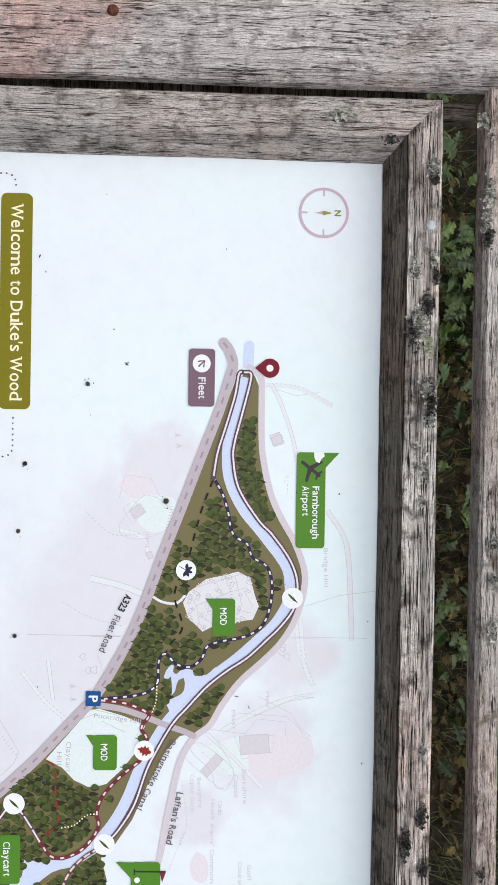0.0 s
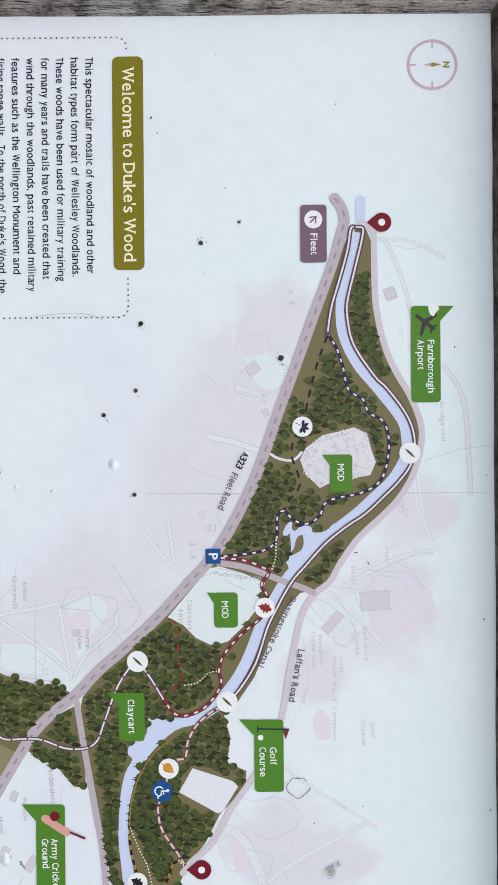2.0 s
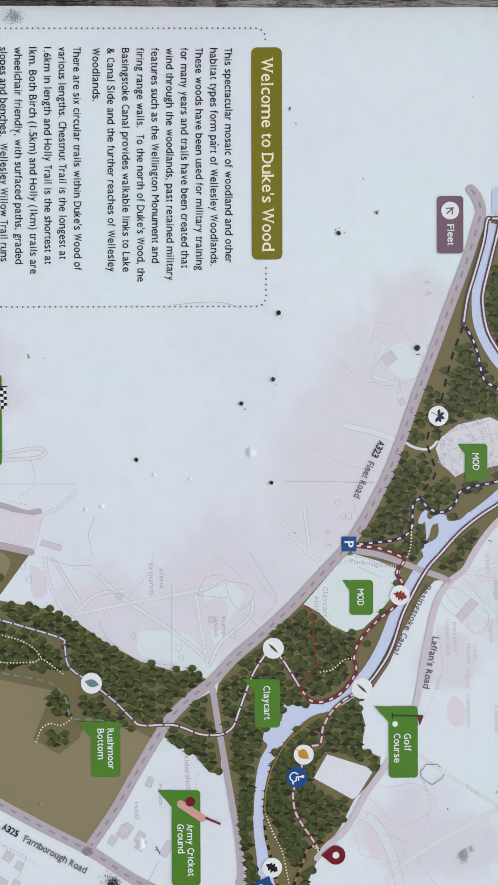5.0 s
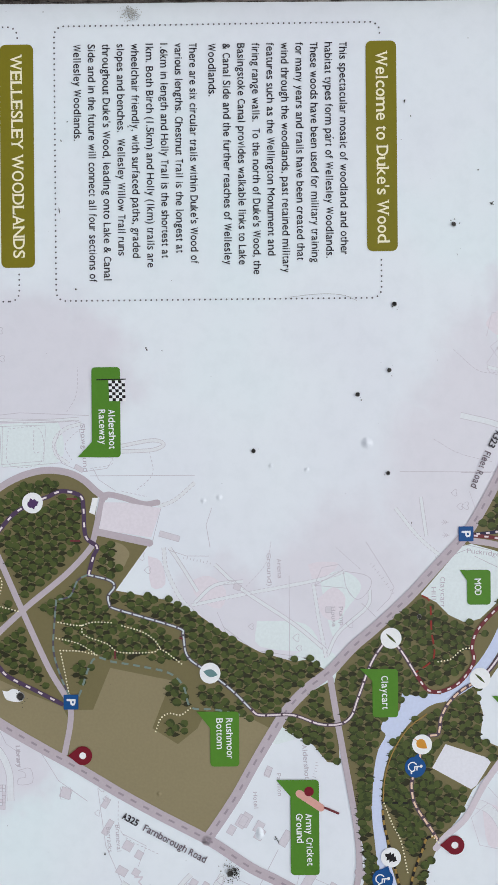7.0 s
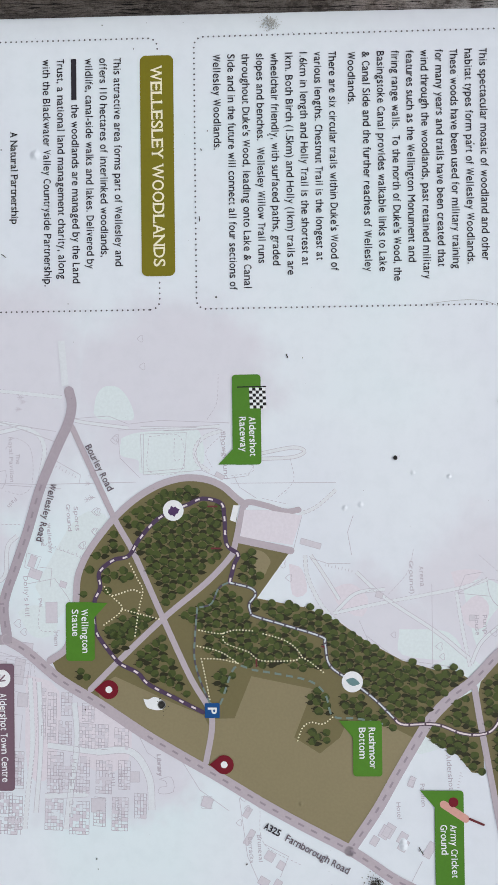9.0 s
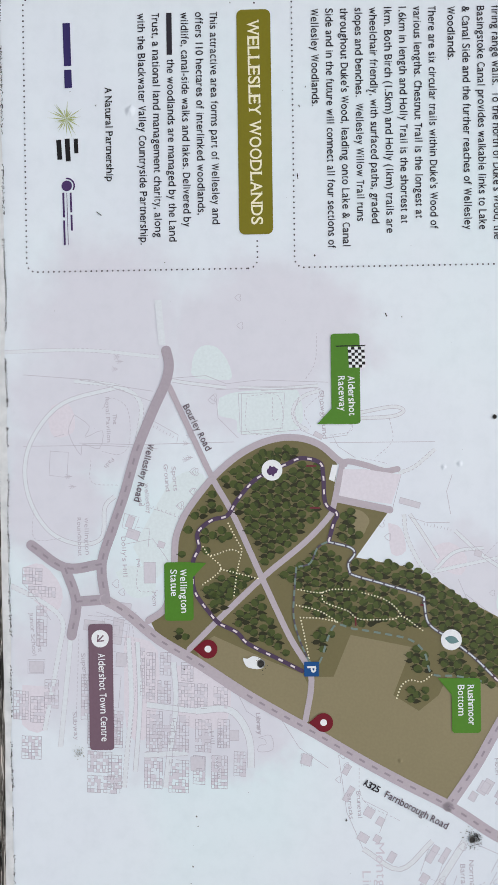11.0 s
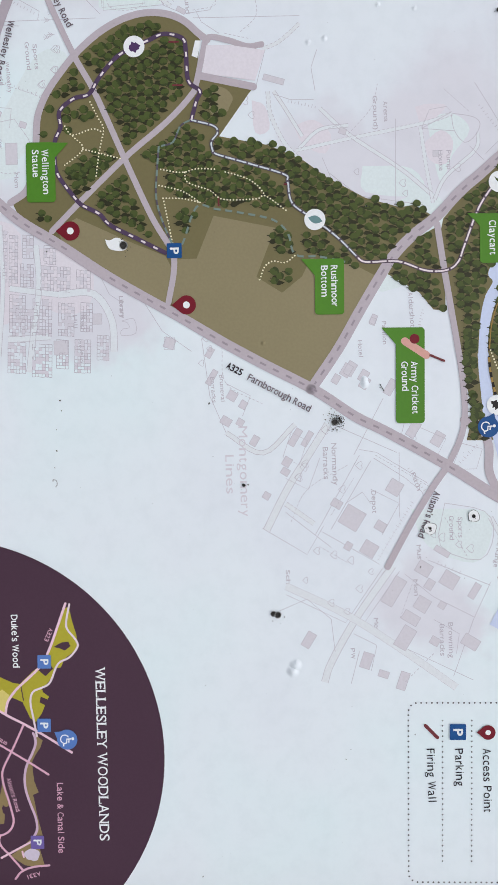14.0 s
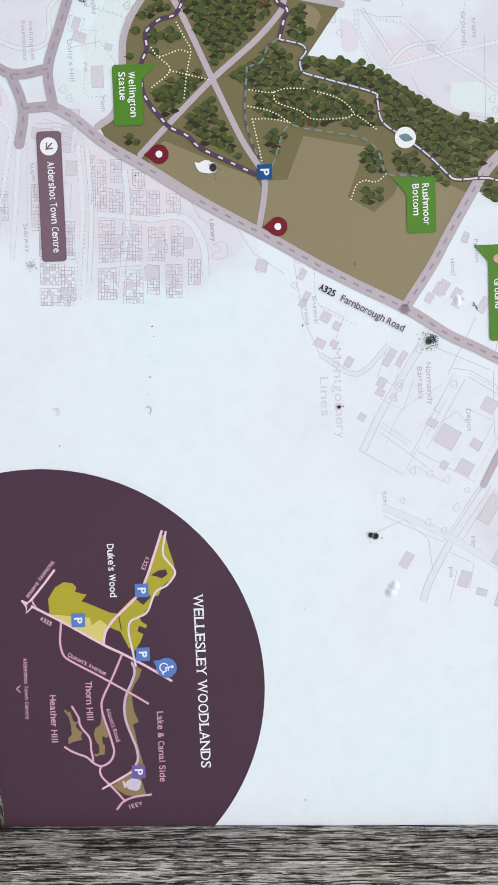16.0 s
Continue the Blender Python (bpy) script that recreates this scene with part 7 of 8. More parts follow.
compass()


# -- labels --
def tag_box(label, lo, hi, tip, texts, mat=GREEN_SIGN, cap=5.6, arrow=None, radius=3.0):
    """A label with rounded corners and a pointed corner; texts: (words, start, end) on their baselines."""
    u0, u1 = min(lo[0], hi[0]), max(lo[0], hi[0])
    v0, v1 = min(lo[1], hi[1]), max(lo[1], hi[1])

    def draw(bm):
        fill(bm, rounded(u0, v0, u1, v1, radius), 22)
        if tip:
            for p in tip:
                fill(bm, p, 23)
    ob = printed("place_label", label, mat, draw)
    printed("label_text", "white lettering", WHITE, lambda bm: [letters(bm, w, p, q, cap, 24, 0.011) for w, p, q in texts], ob)
    if arrow:
        printed("arrow_disc", "white disc", WHITE, lambda bm: disc(bm, arrow[0], 7.6, 24, 32), ob)
        c, a = arrow
        d = Vector((math.cos(radians(a)), math.sin(radians(a))))
        s = Vector((-d.y, d.x))
        h = Vector(c) + d * 3.4
        printed("arrow", "mauve arrow", mat, lambda bm: (ribbon(bm, [tuple(Vector(c) - d * 3.6), tuple(h)], 1.3, 25), ribbon(bm, [tuple(h - d * 4.2 + s * 3.2), tuple(h), tuple(h - d * 4.2 - s * 3.2)], 1.3, 25)), ob)
    return ob


airport = tag_box("leaf-green airport label with an aeroplane", (247.5, 762.1), (329.4, 786.9), [[(247.5, 776.1), (247.7, 798.5), (261.1, 786.3), (253.4, 782)]], [("Farnborough", (276.5, 776), (321.1, 776.2)), ("Airport", (276.5, 767.2), (301.6, 767.6))])


def plane_shape(bm):
    c = Vector((261.5, 774.1))
    a = radians(52)
    d, s = Vector((math.cos(a), math.sin(a))), Vector((-math.sin(a), math.cos(a)))
    d = -d
    for q, w, l in (((10, 0), 2.6, 20),):
        ribbon(bm, [tuple(c + d * 9), tuple(c - d * 9)], 3.0, 24)
    for k in (1, -1):
        fill(bm, [tuple(c + d * 3), tuple(c - d * 1.5), tuple(c - d * 5 + s * 11 * k), tuple(c - d * 2.6 + s * 11 * k)], 24)
        fill(bm, [tuple(c - d * 6), tuple(c - d * 8.5), tuple(c - d * 10 + s * 4.5 * k), tuple(c - d * 8.5 + s * 4.5 * k)], 24)


printed("aeroplane_symbol", "dark plum aeroplane", ink("symbol_plum", (60, 48, 58)), plane_shape, airport)
printed("worn_patch", "white torn patch in the ink", WHITE, lambda bm: fill(bm, [(247.1, 776.6), (247.1, 784.9), (250.5, 785.9), (253.4, 782.9), (256.7, 781.4), (255.3, 778.5), (251.9, 777.1)], 27), airport)
tag_box("leaf-green label on the enclosure", (373.1, 692.3), (404.8, 711.5), [[(373.1, 686), (373.7, 698.6), (382.3, 692.3)]], [("MOD", (381.2, 698.6), (395.6, 698.9))])
tag_box("leaf-green label on the southern enclosure", (489.8, 593.1), (519.7, 613.2), [[(489.7, 586.9), (490.4, 600.9), (499, 593)]], [("MOD", (497.4, 599.4), (511.5, 599.7))])
tag_box("leaf-green label beside the canal basin", (574.7, 511.1), (616.2, 533.1), [[(574.2, 500.4), (574.8, 521.3), (584.9, 511)]], [("Claycart", (580.6, 518.8), (609.3, 519.6))])
golf = tag_box("leaf-green golf label with a flag", (598.4, 626.5), (659.9, 651.3), [[(598.1, 613.5), (599.1, 638.7), (612, 626.4)]], [("Golf", (622, 639.5), (636.7, 639.8)), ("Course", (621.9, 630.7), (646.8, 631))])
printed("golf_flag", "dark flag pole and dark red pennant", DARK_TEXT, lambda bm: (ribbon(bm, [(606.2, 629.4), (606.7, 656.1)], 1.3, 24, False), ribbon(bm, [(603.8, 629.4), (609.2, 629.4)], 1.2, 24, False)), golf)
printed("pennant", "dark red pennant", RED_PATH, lambda bm: fill(bm, [(607.1, 650.8), (607.2, 656.1), (615.4, 653.1)], 25), golf)
printed("golf_ball", "white ball", WHITE, lambda bm: disc(bm, (613.6, 631.8), 2.4, 24), golf)
tag_box("leaf-green label on the meadow's edge", (610.6, 371.1), (658, 396), [[(610.5, 359.4), (610.7, 383.8), (625.2, 371.4)]], [("Rushmoor", (616.5, 384.7), (651.1, 385.4)), ("Bottom", (616.5, 376.4), (642.8, 376.7))])
army = tag_box("leaf-green cricket ground label with a bat and ball", (669.9, 439.8), (751.8, 464.4), [[(669.8, 427.6), (669.9, 452.4), (684, 439.7)]], [("Army Cricket", (699.1, 452.7), (743.5, 453.8)), ("Ground", (699.1, 444.4), (724, 445.2))])
printed("cricket_bat", "pink cricket bat blade", SKIN, lambda bm: ribbon(bm, [(681.6, 447.5), (693.8, 465.9)], 6.6, 24), army)
printed("bat_handle", "dark red bat handle", RED_PATH, lambda bm: ribbon(bm, [(693.8, 469.3), (698.7, 480.9)], 2.0, 24), army)
printed("cricket_ball", "dark red ball", PINRED, lambda bm: disc(bm, (679.7, 455.8), 4.2, 25), army)
race = tag_box("leaf-green raceway label with a chequered flag", (312.6, 271), (390.5, 295.8), [[(390.2, 258.5), (390.3, 279.1), (377.1, 270.9)]], [("Aldershot", (349.4, 285.3), (383.1, 286)), ("Raceway", (349.3, 277), (379.1, 277.7))])
printed("flag_pole", "black pole", BLACK, lambda bm: ribbon(bm, [(323.4, 275.3), (323.1, 300.7)], 1.0, 25, False), race)


def chequers(bm, odd):
    a, x, y = Vector((324, 285.6)), Vector((342, 286.4)) - Vector((324, 285.6)), Vector((324.1, 299.8)) - Vector((324, 285.6))
    for i in range(7):
        for j in range(5):
            if (i + j) % 2 == odd:
                q = [a + x * (i + p) / 7 + y * (j + r) / 5 for p, r in ((0, 0), (1, 0), (1, 1), (0, 1))]
                fill(bm, [tuple(v) for v in q], 24)


printed("flag_white", "white flag squares", WHITE, lambda bm: chequers(bm, 0), race)
printed("flag_black", "black flag squares", BLACK, lambda bm: chequers(bm, 1), race)
tag_box("leaf-green statue label", (508.1, 124.5), (558.9, 149.5), [[(508.2, 136.7), (508.9, 161.1), (520.9, 149.8)]], [("Wellington", (514.5, 138.1), (552, 138.8)), ("Statue", (514.5, 129.8), (537.4, 130.1))])
tag_box("mauve direction label with a white arrow disc", (161, 668.8), (210, 691.1), None, [("Fleet", (185.4, 677.3), (203.2, 677.6))], MAUVE, 5.8, ((173.5, 679.8), 135))
tag_box("mauve town centre direction label with a white arrow disc", (561.2, 57.6), (671, 78.8), None, [("Aldershot Town Centre", (587, 65.9), (663.3, 67.8))], MAUVE, 5.8, ((573.9, 67.9), -45))

# -- road names --
for body, p, q, cap, mat, bold in (
    ("A323", (370, 618.8), (383, 612), 5.6, DARK_TEXT, 0.022), ("Fleet Road", (387.3, 609.5), (418.1, 596.7), 5.6, GREY_TEXT, 0.008), ("Basingstoke Canal", (493.4, 658.5), (552, 630), 5.2, GREY_TEXT, 0.008),
    ("Laffan's Road", (538.5, 664.4), (582.7, 655.8), 5.4, GREY_TEXT, 0.012), ("A325", (702.6, 294), (709.5, 306.7), 5.6, DARK_TEXT, 0.022), ("Farnborough Road", (712.9, 312), (741.3, 365.1), 5.8, GREY_TEXT, 0.01),
    ("Bourley Road", (373.3, 142.6), (412.5, 162.3), 5.6, GREY_TEXT, 0.01), ("Wellesley Road", (404.8, 112.1), (454.4, 99), 5.4, GREY_TEXT, 0.012), ("Alison's Road", (810.4, 472.7), (849.7, 458.4), 5.6, GREY_TEXT, 0.012),
):
    printed("road_name", "grey road name lettering", mat, lambda bm: letters(bm, body, p, q, cap, 22, bold))

# -- headings and paragraphs --
for body, lo, hi, p, q, cap in (("Welcome to Duke's Wood", (33.8, 509.9), (215, 536.2), (43.2, 518.5), (207.5, 519.1), 9.8), ("WELLESLEY WOODLANDS", (32.7, 193.6), (225.8, 222.8), (42.1, 202.8), (217.3, 204.3), 9.8)):
    ob = printed("heading", "olive heading plaque with cream lettering", OLIVE, lambda bm: fill(bm, rounded(min(lo[0], hi[0]), min(lo[1], hi[1]), max(lo[0], hi[0]), max(lo[1], hi[1]), 5.0), 10))
    printed("heading_text", "cream lettering", CREAM, lambda bm: letters(bm, body, p, q, cap, 11, 0.010, 0.055), ob)


def paragraph(name, label, lines, start, pitch, cap):
    """Lines of body text, each with its own length in mm."""
    ob = new(name)
    ob.parent = panel
    tagged(ob, label)
    v = start[1]
    for words, end in lines:
        if words:
            printed("text_line", "", DARK_TEXT, lambda bm: letters(bm, words, (start[0], v), (end, v), cap, 10, 0.008), ob)
        v -= pitch
    return ob


U0, V0 = (34.4, 487.3)
L1 = [("This spectacular mosaic of woodland and other", (217.4, 486)[0]), ("habitat types form part of Wellesley Woodlands.", (220.1, 474.3)[0]), ("These woods have been used for military training", (223.9, 461.6)[0]), ("for many years and trails have been created that", (221.8, 449.4)[0]),
      ("wind through the woodlands, past retained military", (232.4, 436.7)[0]), ("features such as the Wellington Monument and", (217.6, 424.7)[0]), ("firing range walls.  To the north of Duke's Wood, the", (233.6, 412.3)[0]), ("Basingstoke Canal provides walkable links to Lake", (225.1, 399.7)[0]),
      ("& Canal Side and the further reaches of Wellesley", (225, 388)[0]), ("Woodlands.", (79.6, 375.6)[0])]
paragraph("paragraph", "dark grey body text about the woodland", L1, (U0, V0), 12.55, 6.3)
U1, V1 = (33.5, 358)
L2 = [("There are six circular trails within Duke's Wood of", (223.7, 358.3)[0]), ("various lengths. Chestnut Trail is the longest at", (214.3, 345.7)[0]), ("1.6km in length and Holly Trail is the shortest at", (218.5, 333.4)[0]), ("1km. Both Birch (1.5km) and Holly (1km) trails are", (226.7, 320.6)[0]),
      ("wheelchair friendly, with surfaced paths, graded", (218.3, 308.5)[0]), ("slopes and benches.  Wellesley Willow Trail runs", (216.2, 296.3)[0]), ("throughout Duke's Wood, leading onto Lake & Canal", (237.5, 283.9)[0]), ("Side and in the future will connect all four sections of", (238.8, 271.6)[0]), ("Wellesley Woodlands.", (116.6, 259.9)[0])]
paragraph("paragraph", "dark grey body text about the circular trails", L2, (U1, V1), 12.55, 6.3)
U2, V2 = (33.9, 170.6)
L3 = [("This attractive area forms part of Wellesley and", (216.4, 171.6)[0]), ("offers 110 hectares of interlinked woodlands,", (208, 159.5)[0]), ("wildlife, canal-side walks and lakes. Delivered by", (218.1, 147.2)[0]), ("", 0), ("Trust, a national land management charity, along", (226.7, 122.7)[0]), ("with the Blackwater Valley Countryside Partnership.", (232.9, 110.4)[0])]
third = paragraph("paragraph", "dark grey body text about the managing partners", L3, (U2, V2), 12.5, 6.3)
vb = V2 - 3 * 12.5
printed("name_bar", "plain dark bar in the text", DARK_TEXT, lambda bm: fill(bm, [(U2, vb), (U2 + 36, vb), (U2 + 36, vb + 4.6), (U2, vb + 4.6)], 10), third)
printed("paragraph_line", "dark grey body text", DARK_TEXT, lambda bm: letters(bm, "the woodlands are managed by the Land", (U2 + 40, vb), ((230.7, 134.9)[0], vb), 6.3, 10, 0.008), third)
printed("tagline", "black bold tagline", BLACK, lambda bm: letters(bm, "A Natural Partnership", (97, 79), (177.8, 79.5), 6.0, 10, 0.010, 0.03))


# -- dotted boxes --
def dotted_box(label, u0, v0, u1, v1, gaps=(), r=8.0, step=4.6, size=0.78):
    pts = rounded(u0, v0, u1, v1, r, 6)
    pts = [Vector(p) for p in pts + pts[:1]]

    def draw(bm):
        for piece in cut(pts, 0.05, step):
            c = piece[0]
            if not any(a[0] < c.x < a[2] and a[1] < c.y < a[3] for a in gaps):
                disc(bm, c, size, 9, 10)
    printed("dotted_border", label, ink("dot_grey", (74, 70, 78)), draw)


dotted_box("fine dotted border round the first text", 17.5, 241.0, 255.0, 522.0, [(30, 505, 219, 540)])
dotted_box("fine dotted border round the second text", 17.5, (164, 8.8)[1], 255.0, 209.0, [(28, 190, 229, 230)])
dotted_box("fine dotted border round the key", (995.8, 472.2)[0], (1052.7, 450)[1], PW * 1000 - 14, PH * 1000 - 16)
for x in (715, 766, 816, 867):
    a = (1011.4, 472.2)
    printed("key_divider", "dotted divider of the key", DARK_TEXT, lambda bm: dots(bm, [(a[0], a[1] + (x - 700) * 0.497), (PW * 1000 - 30, a[1] + (x - 700) * 0.497)], 4.6, 0.7, 9))
for body, p, q in (("Footpath", (1037.3, 538.8), (1078.1, 540)), ("Access Point", (1036.4, 514.6), (1092.8, 515.8)), ("Parking", (1036.5, 490.5), (1069.7, 491.6)), ("Firing Wall", (1036.5, 465.8), (1083.9, 467.4))):
    printed("key_text", "dark grey key lettering", DARK_TEXT, lambda bm: letters(bm, body, p, q, 6.9, 10))
parking((1021.4, 492.9), 7.0)
pin((1021.8, 519), 6.4)
printed("key_wall_mark", "dark red slanting key mark", RED_PATH, lambda bm: ribbon(bm, [(1015.9, 464.8), (1026.5, 475.2)], 3.0, 10))
mark = printed("key_path_mark", "grey slanting key mark with cream dots", PATH_GREY, lambda bm: ribbon(bm, [(1015.2, 536.2), (1028.2, 548.6)], 2.8, 10))
printed("key_path_core", "", CREAM, lambda bm: [disc(bm, p, 1.1, 11, 10) for p in [(1018.2, 539.2), (1021.7, 542.6), (1025.2, 546.1)]], mark)

# -- partner marks, as plain shapes --
def burst(bm):
    c, rng = Vector((123.1, 45)), random.Random(5)
    for k in range(26):
        a, r = 2 * math.pi * k / 26 + rng.uniform(-0.1, 0.1), rng.uniform(7, 17)
        d, s = Vector((math.cos(a), math.sin(a))), Vector((-math.sin(a), math.cos(a)))
        fill(bm, [tuple(c), tuple(c + d * r * 0.5 + s * 0.38), tuple(c + d * r), tuple(c + d * r * 0.5 - s * 0.38)], 9)


printed("partner_mark", "plain navy bars of a partner mark", LOGO_NAVY, lambda bm: bars(bm, (40.6, 43.1), (96.6, 44.2), 6.4, 9, (0.7, 0.3)))
printed("partner_mark", "pale green starburst mark", ink("burst_green", (166, 178, 112)), burst)
printed("partner_mark", "plain black bars of a partner mark", BLACK, lambda bm: (bars(bm, (140.3, 51.3), (153, 51.7), 3.6, 9, (1,)), bars(bm, (140.2, 43.5), (159.8, 44.3), 4.2, 9, (1,)), bars(bm, (141.1, 36.1), (158.3, 37), 4.2, 9, (1,))))


def bird(bm):
    c = Vector((180.9, 44.7))
    disc(bm, (c.x, c.y), 4.6, 9)
    ribbon(bm, [tuple(c + Vector((6.5 * math.cos(a), 6.5 * math.sin(a)))) for a in [radians(60 + 120 * k / 10) for k in range(11)]], 1.4, 9)


printed("partner_mark", "dark plum round mark with plain bars", ink("mark_purple", (72, 48, 98)), lambda bm: (bird(bm), bars(bm, (186.8, 47.1), (219.6, 47.8), 1.7, 9, (0.5, 0.4)), bars(bm, (186.7, 40.7), (232.2, 41.4), 1.7, 9, (0.5, 0.5)), ribbon(bm, [(186.7, 44.6), (232.3, 45.3)], 0.5, 9, False)))

# -- inset: plum disc with a simplified map --
IC = Vector((1043.9, 41.0))
IR = 194.9


def inset_disc(bm):
    pts = [(IC.x + IR * math.cos(a), IC.y + IR * math.sin(a)) for a in [2 * math.pi * k / 160 for k in range(160)]]
    fill(bm, [p for p in within_panel(pts)], 8)


inset = printed("inset_map", "plum-coloured round inset map", PURPLE, inset_disc)
items = []
items += [([(976.4, 48.9), (963.7, 48.4), (953.6, 54.9), (949.1, 62.6), (950.2, 70.2), (953.8, 73.6), (957.9, 72.5), (960, 78.5), (960.5, 82.5), (966.6, 77.7), (968.1, 82.2), (973.3, 93.2), (977.5, 102.2), (978.6, 108.7), (967.6, 120.1), (959.6, 130.4), (944.6, 136.9), (928.6, 142.9), (912.1, 148.4), (909.7, 153.4), (922.2, 156), (934.8, 159.7), (944.9, 160.9), (950.9, 155.7), (955.8, 149.1), (963.8, 145.4), (964.8, 140.3), (972.3, 137.6), (978.8, 132.4), (982.8, 128.2), (985.9, 129.1), (990, 134.5), (992.5, 133), (989.9, 127), (995, 125.8), (997.6, 130.8), (1005.2, 127.5), (1012.8, 122.3), (1009.2, 117.3), (1005.1, 115.4), (994.9, 110.7), (990.7, 101.7), (997.3, 95.5), (1004.9, 94.2), (997.1, 81.3), (986.7, 61.3), (977.9, 47.4)], CHARTREUSE, "chartreuse woodland on the inset")]
items += [([(977.9, 47.4), (978, 56.5), (981.4, 84.3), (988.5, 85.6), (983.5, 92.9), (988.6, 99.3), (997.3, 95.5), (1004.9, 94.2), (992.4, 71.3)], STRAW, "straw-coloured meadow on the inset"), ([(1022.8, 120.6), (1027.0, 125.0), (1029.1, 127.9), (1035.7, 125.7), (1041.7, 121.5), (1048.3, 118.2), (1056.5, 118.5), (1066.3, 119.7), (1076.1, 123.4), (1078.5, 118.3), (1084.7, 119.6), (1095.1, 121.3), (1104.9, 123.5), (1115.3, 126.2), (1125.5, 122.8), (1142.2, 127.3), (1143.6, 118.2), (1142.4, 109.6), (1138.1, 103.2), (1133.8, 97.2), (1127.8, 105.0), (1119.7, 113.9), (1113.6, 120.2), (1107.4, 121.4), (1099.7, 120.1), (1090.8, 116.9), (1081.0, 113.2), (1071.2, 111.0), (1062.0, 110.8), (1051.8, 113.1), (1042.7, 117.4), (1033.6, 120.7)], KHAKI, "khaki canal-side woodland on the inset")]
items += [([(1063.8, 57.3), (1062.8, 58.9), (1064.9, 60.8), (1065.0, 63.3), (1069.1, 64.2), (1073.3, 65.5), (1074.9, 68.0), (1073.4, 69.6), (1074.4, 70.0), (1076.4, 67.9), (1078.4, 67.4), (1081.6, 69.8), (1084.2, 73.2), (1087.3, 71.6), (1090.9, 72.5), (1091.3, 68.9), (1092.3, 64.8), (1094.3, 60.2), (1088.6, 60.4), (1085.6, 63.6), (1080.4, 63.3), (1075.3, 62.9), (1070.1, 61.6), (1066.4, 59.2)], KHAKI, "khaki heath on the inset"), ([(1065.6, 91.0), (1071.8, 92.3), (1080.1, 94.5), (1088.3, 96.3), (1089.8, 93.7), (1087.7, 91.2), (1090.3, 90.2), (1094.9, 91.0), (1096.0, 92.5), (1099.6, 92.4), (1104.7, 91.7), (1105.2, 87.1), (1106.6, 84.0), (1103.5, 82.1), (1104.1, 85.1), (1102.6, 87.2), (1096.4, 87.4), (1092.2, 84.5), (1086.0, 83.2), (1080.9, 84.4), (1077.9, 89.1), (1071.8, 90.3)], KHAKI, "khaki hill on the inset")]
for pts, mat, lab in items:
    printed("inset_wood", lab, mat, lambda bm: fill(bm, pts, 10 if mat is STRAW else 9), inset)
printed("inset_hole", "", PURPLE, lambda bm: fill(bm, [(945.6, 139.4), (941.7, 146), (940.8, 152.5), (944.8, 154.4), (948.8, 149.3), (946.7, 144.4)], 10), inset)
printed("inset_hole", "", PURPLE, lambda bm: fill(bm, [(964.6, 123.7), (960.7, 135.4), (964.8, 138.8), (971.7, 131.6)], 10), inset)
printed("inset_lake", "pale lilac lake", ink("inset_lake", (206, 196, 214)), lambda bm: fill(bm, soft_patch((1132.7, 116.5), 5.6, 7.2, 2), 10), inset)
level = 11.0
items = []
items += [([(938.4, 54.9), (950.9, 44.8), (965, 32.5)], ROSE, 2.0, "pale pink road"), ([(964.5, 25.5), (967.4, 29.4)], ROSE, 2.0, "pale pink road"), ([(969.6, 33.9), (985.2, 61.3), (1005.9, 95.2), (1014.2, 111.1), (1025.6, 130.9), (1040, 153.7)], ROSE, 2.2, "pale pink main road"), ([(1005.9, 95.2), (994.7, 97.6), (984.6, 104.5), (977.1, 112.3), (962.1, 127.8), (947.1, 135.8), (929.6, 142.4), (907.1, 150.5)], ROSE, 2.2, "pale pink road"), ([(907.7, 154), (922.2, 151.1), (929.7, 151.8), (939.9, 159.5), (945.9, 160.4), (954.9, 153.1), (960.8, 142.9), (977.4, 135.4), (982.3, 127.2), (985.8, 120.1), (994.9, 117.8), (1010.2, 120.3), (1025.5, 122.9)], ink("inset_canal", (224, 208, 218)), 1.8, "pale canal")]
items += [([(1022.8, 119.6), (1028.0, 121.4), (1033.6, 121.2), (1041.7, 118.0), (1050.8, 113.6), (1060.9, 111.3), (1071.2, 111.5), (1080.5, 113.7), (1090.9, 117.4), (1098.6, 120.1), (1106.4, 121.4), (1111.6, 120.7), (1116.7, 118.0)], ink("inset_lilac", (204, 176, 198)), 2.2, "lilac canal"), ([(985.8, 58.7), (993.4, 57.9), (1001.0, 57.1), (1008.7, 57.9), (1014.8, 60.1), (1019.0, 65.0), (1025.4, 75.8), (1033.9, 90.6), (1042.9, 105.4), (1051.9, 120.1), (1059.9, 132.4)], PINKROAD, 1.9, "pink road"), ([(1016.0, 110.8), (1029.1, 104.8), (1040.2, 99.4), (1050.3, 94.1), (1057.9, 91.3), (1065.6, 91.5), (1073.4, 93.3), (1082.2, 96.0), (1092.5, 98.7), (1100.8, 100.4), (1107.0, 99.2), (1112.0, 95.5), (1115.0, 89.3), (1113.9, 84.8), (1111.2, 80.8), (1106.5, 75.9), (1103.2, 68.0), (1100.0, 61.5), (1096.8, 57.1)], PINKROAD, 1.9, "pink road"), ([(1060.4, 65.0), (1065.6, 67.8), (1071.3, 70.6), (1076.0, 71.0), (1081.7, 73.8), (1086.4, 77.7), (1092.1, 80.0), (1100.4, 80.2), (1107.6, 81.5), (1111.2, 80.8)], PINKROAD, 1.9, "pink road"), ([(1115.0, 88.3), (1120.1, 87.1), (1125.9, 89.4), (1132.7, 95.8), (1140.1, 102.1), (1147.0, 107.9)], PINKROAD, 1.9, "pink road")]
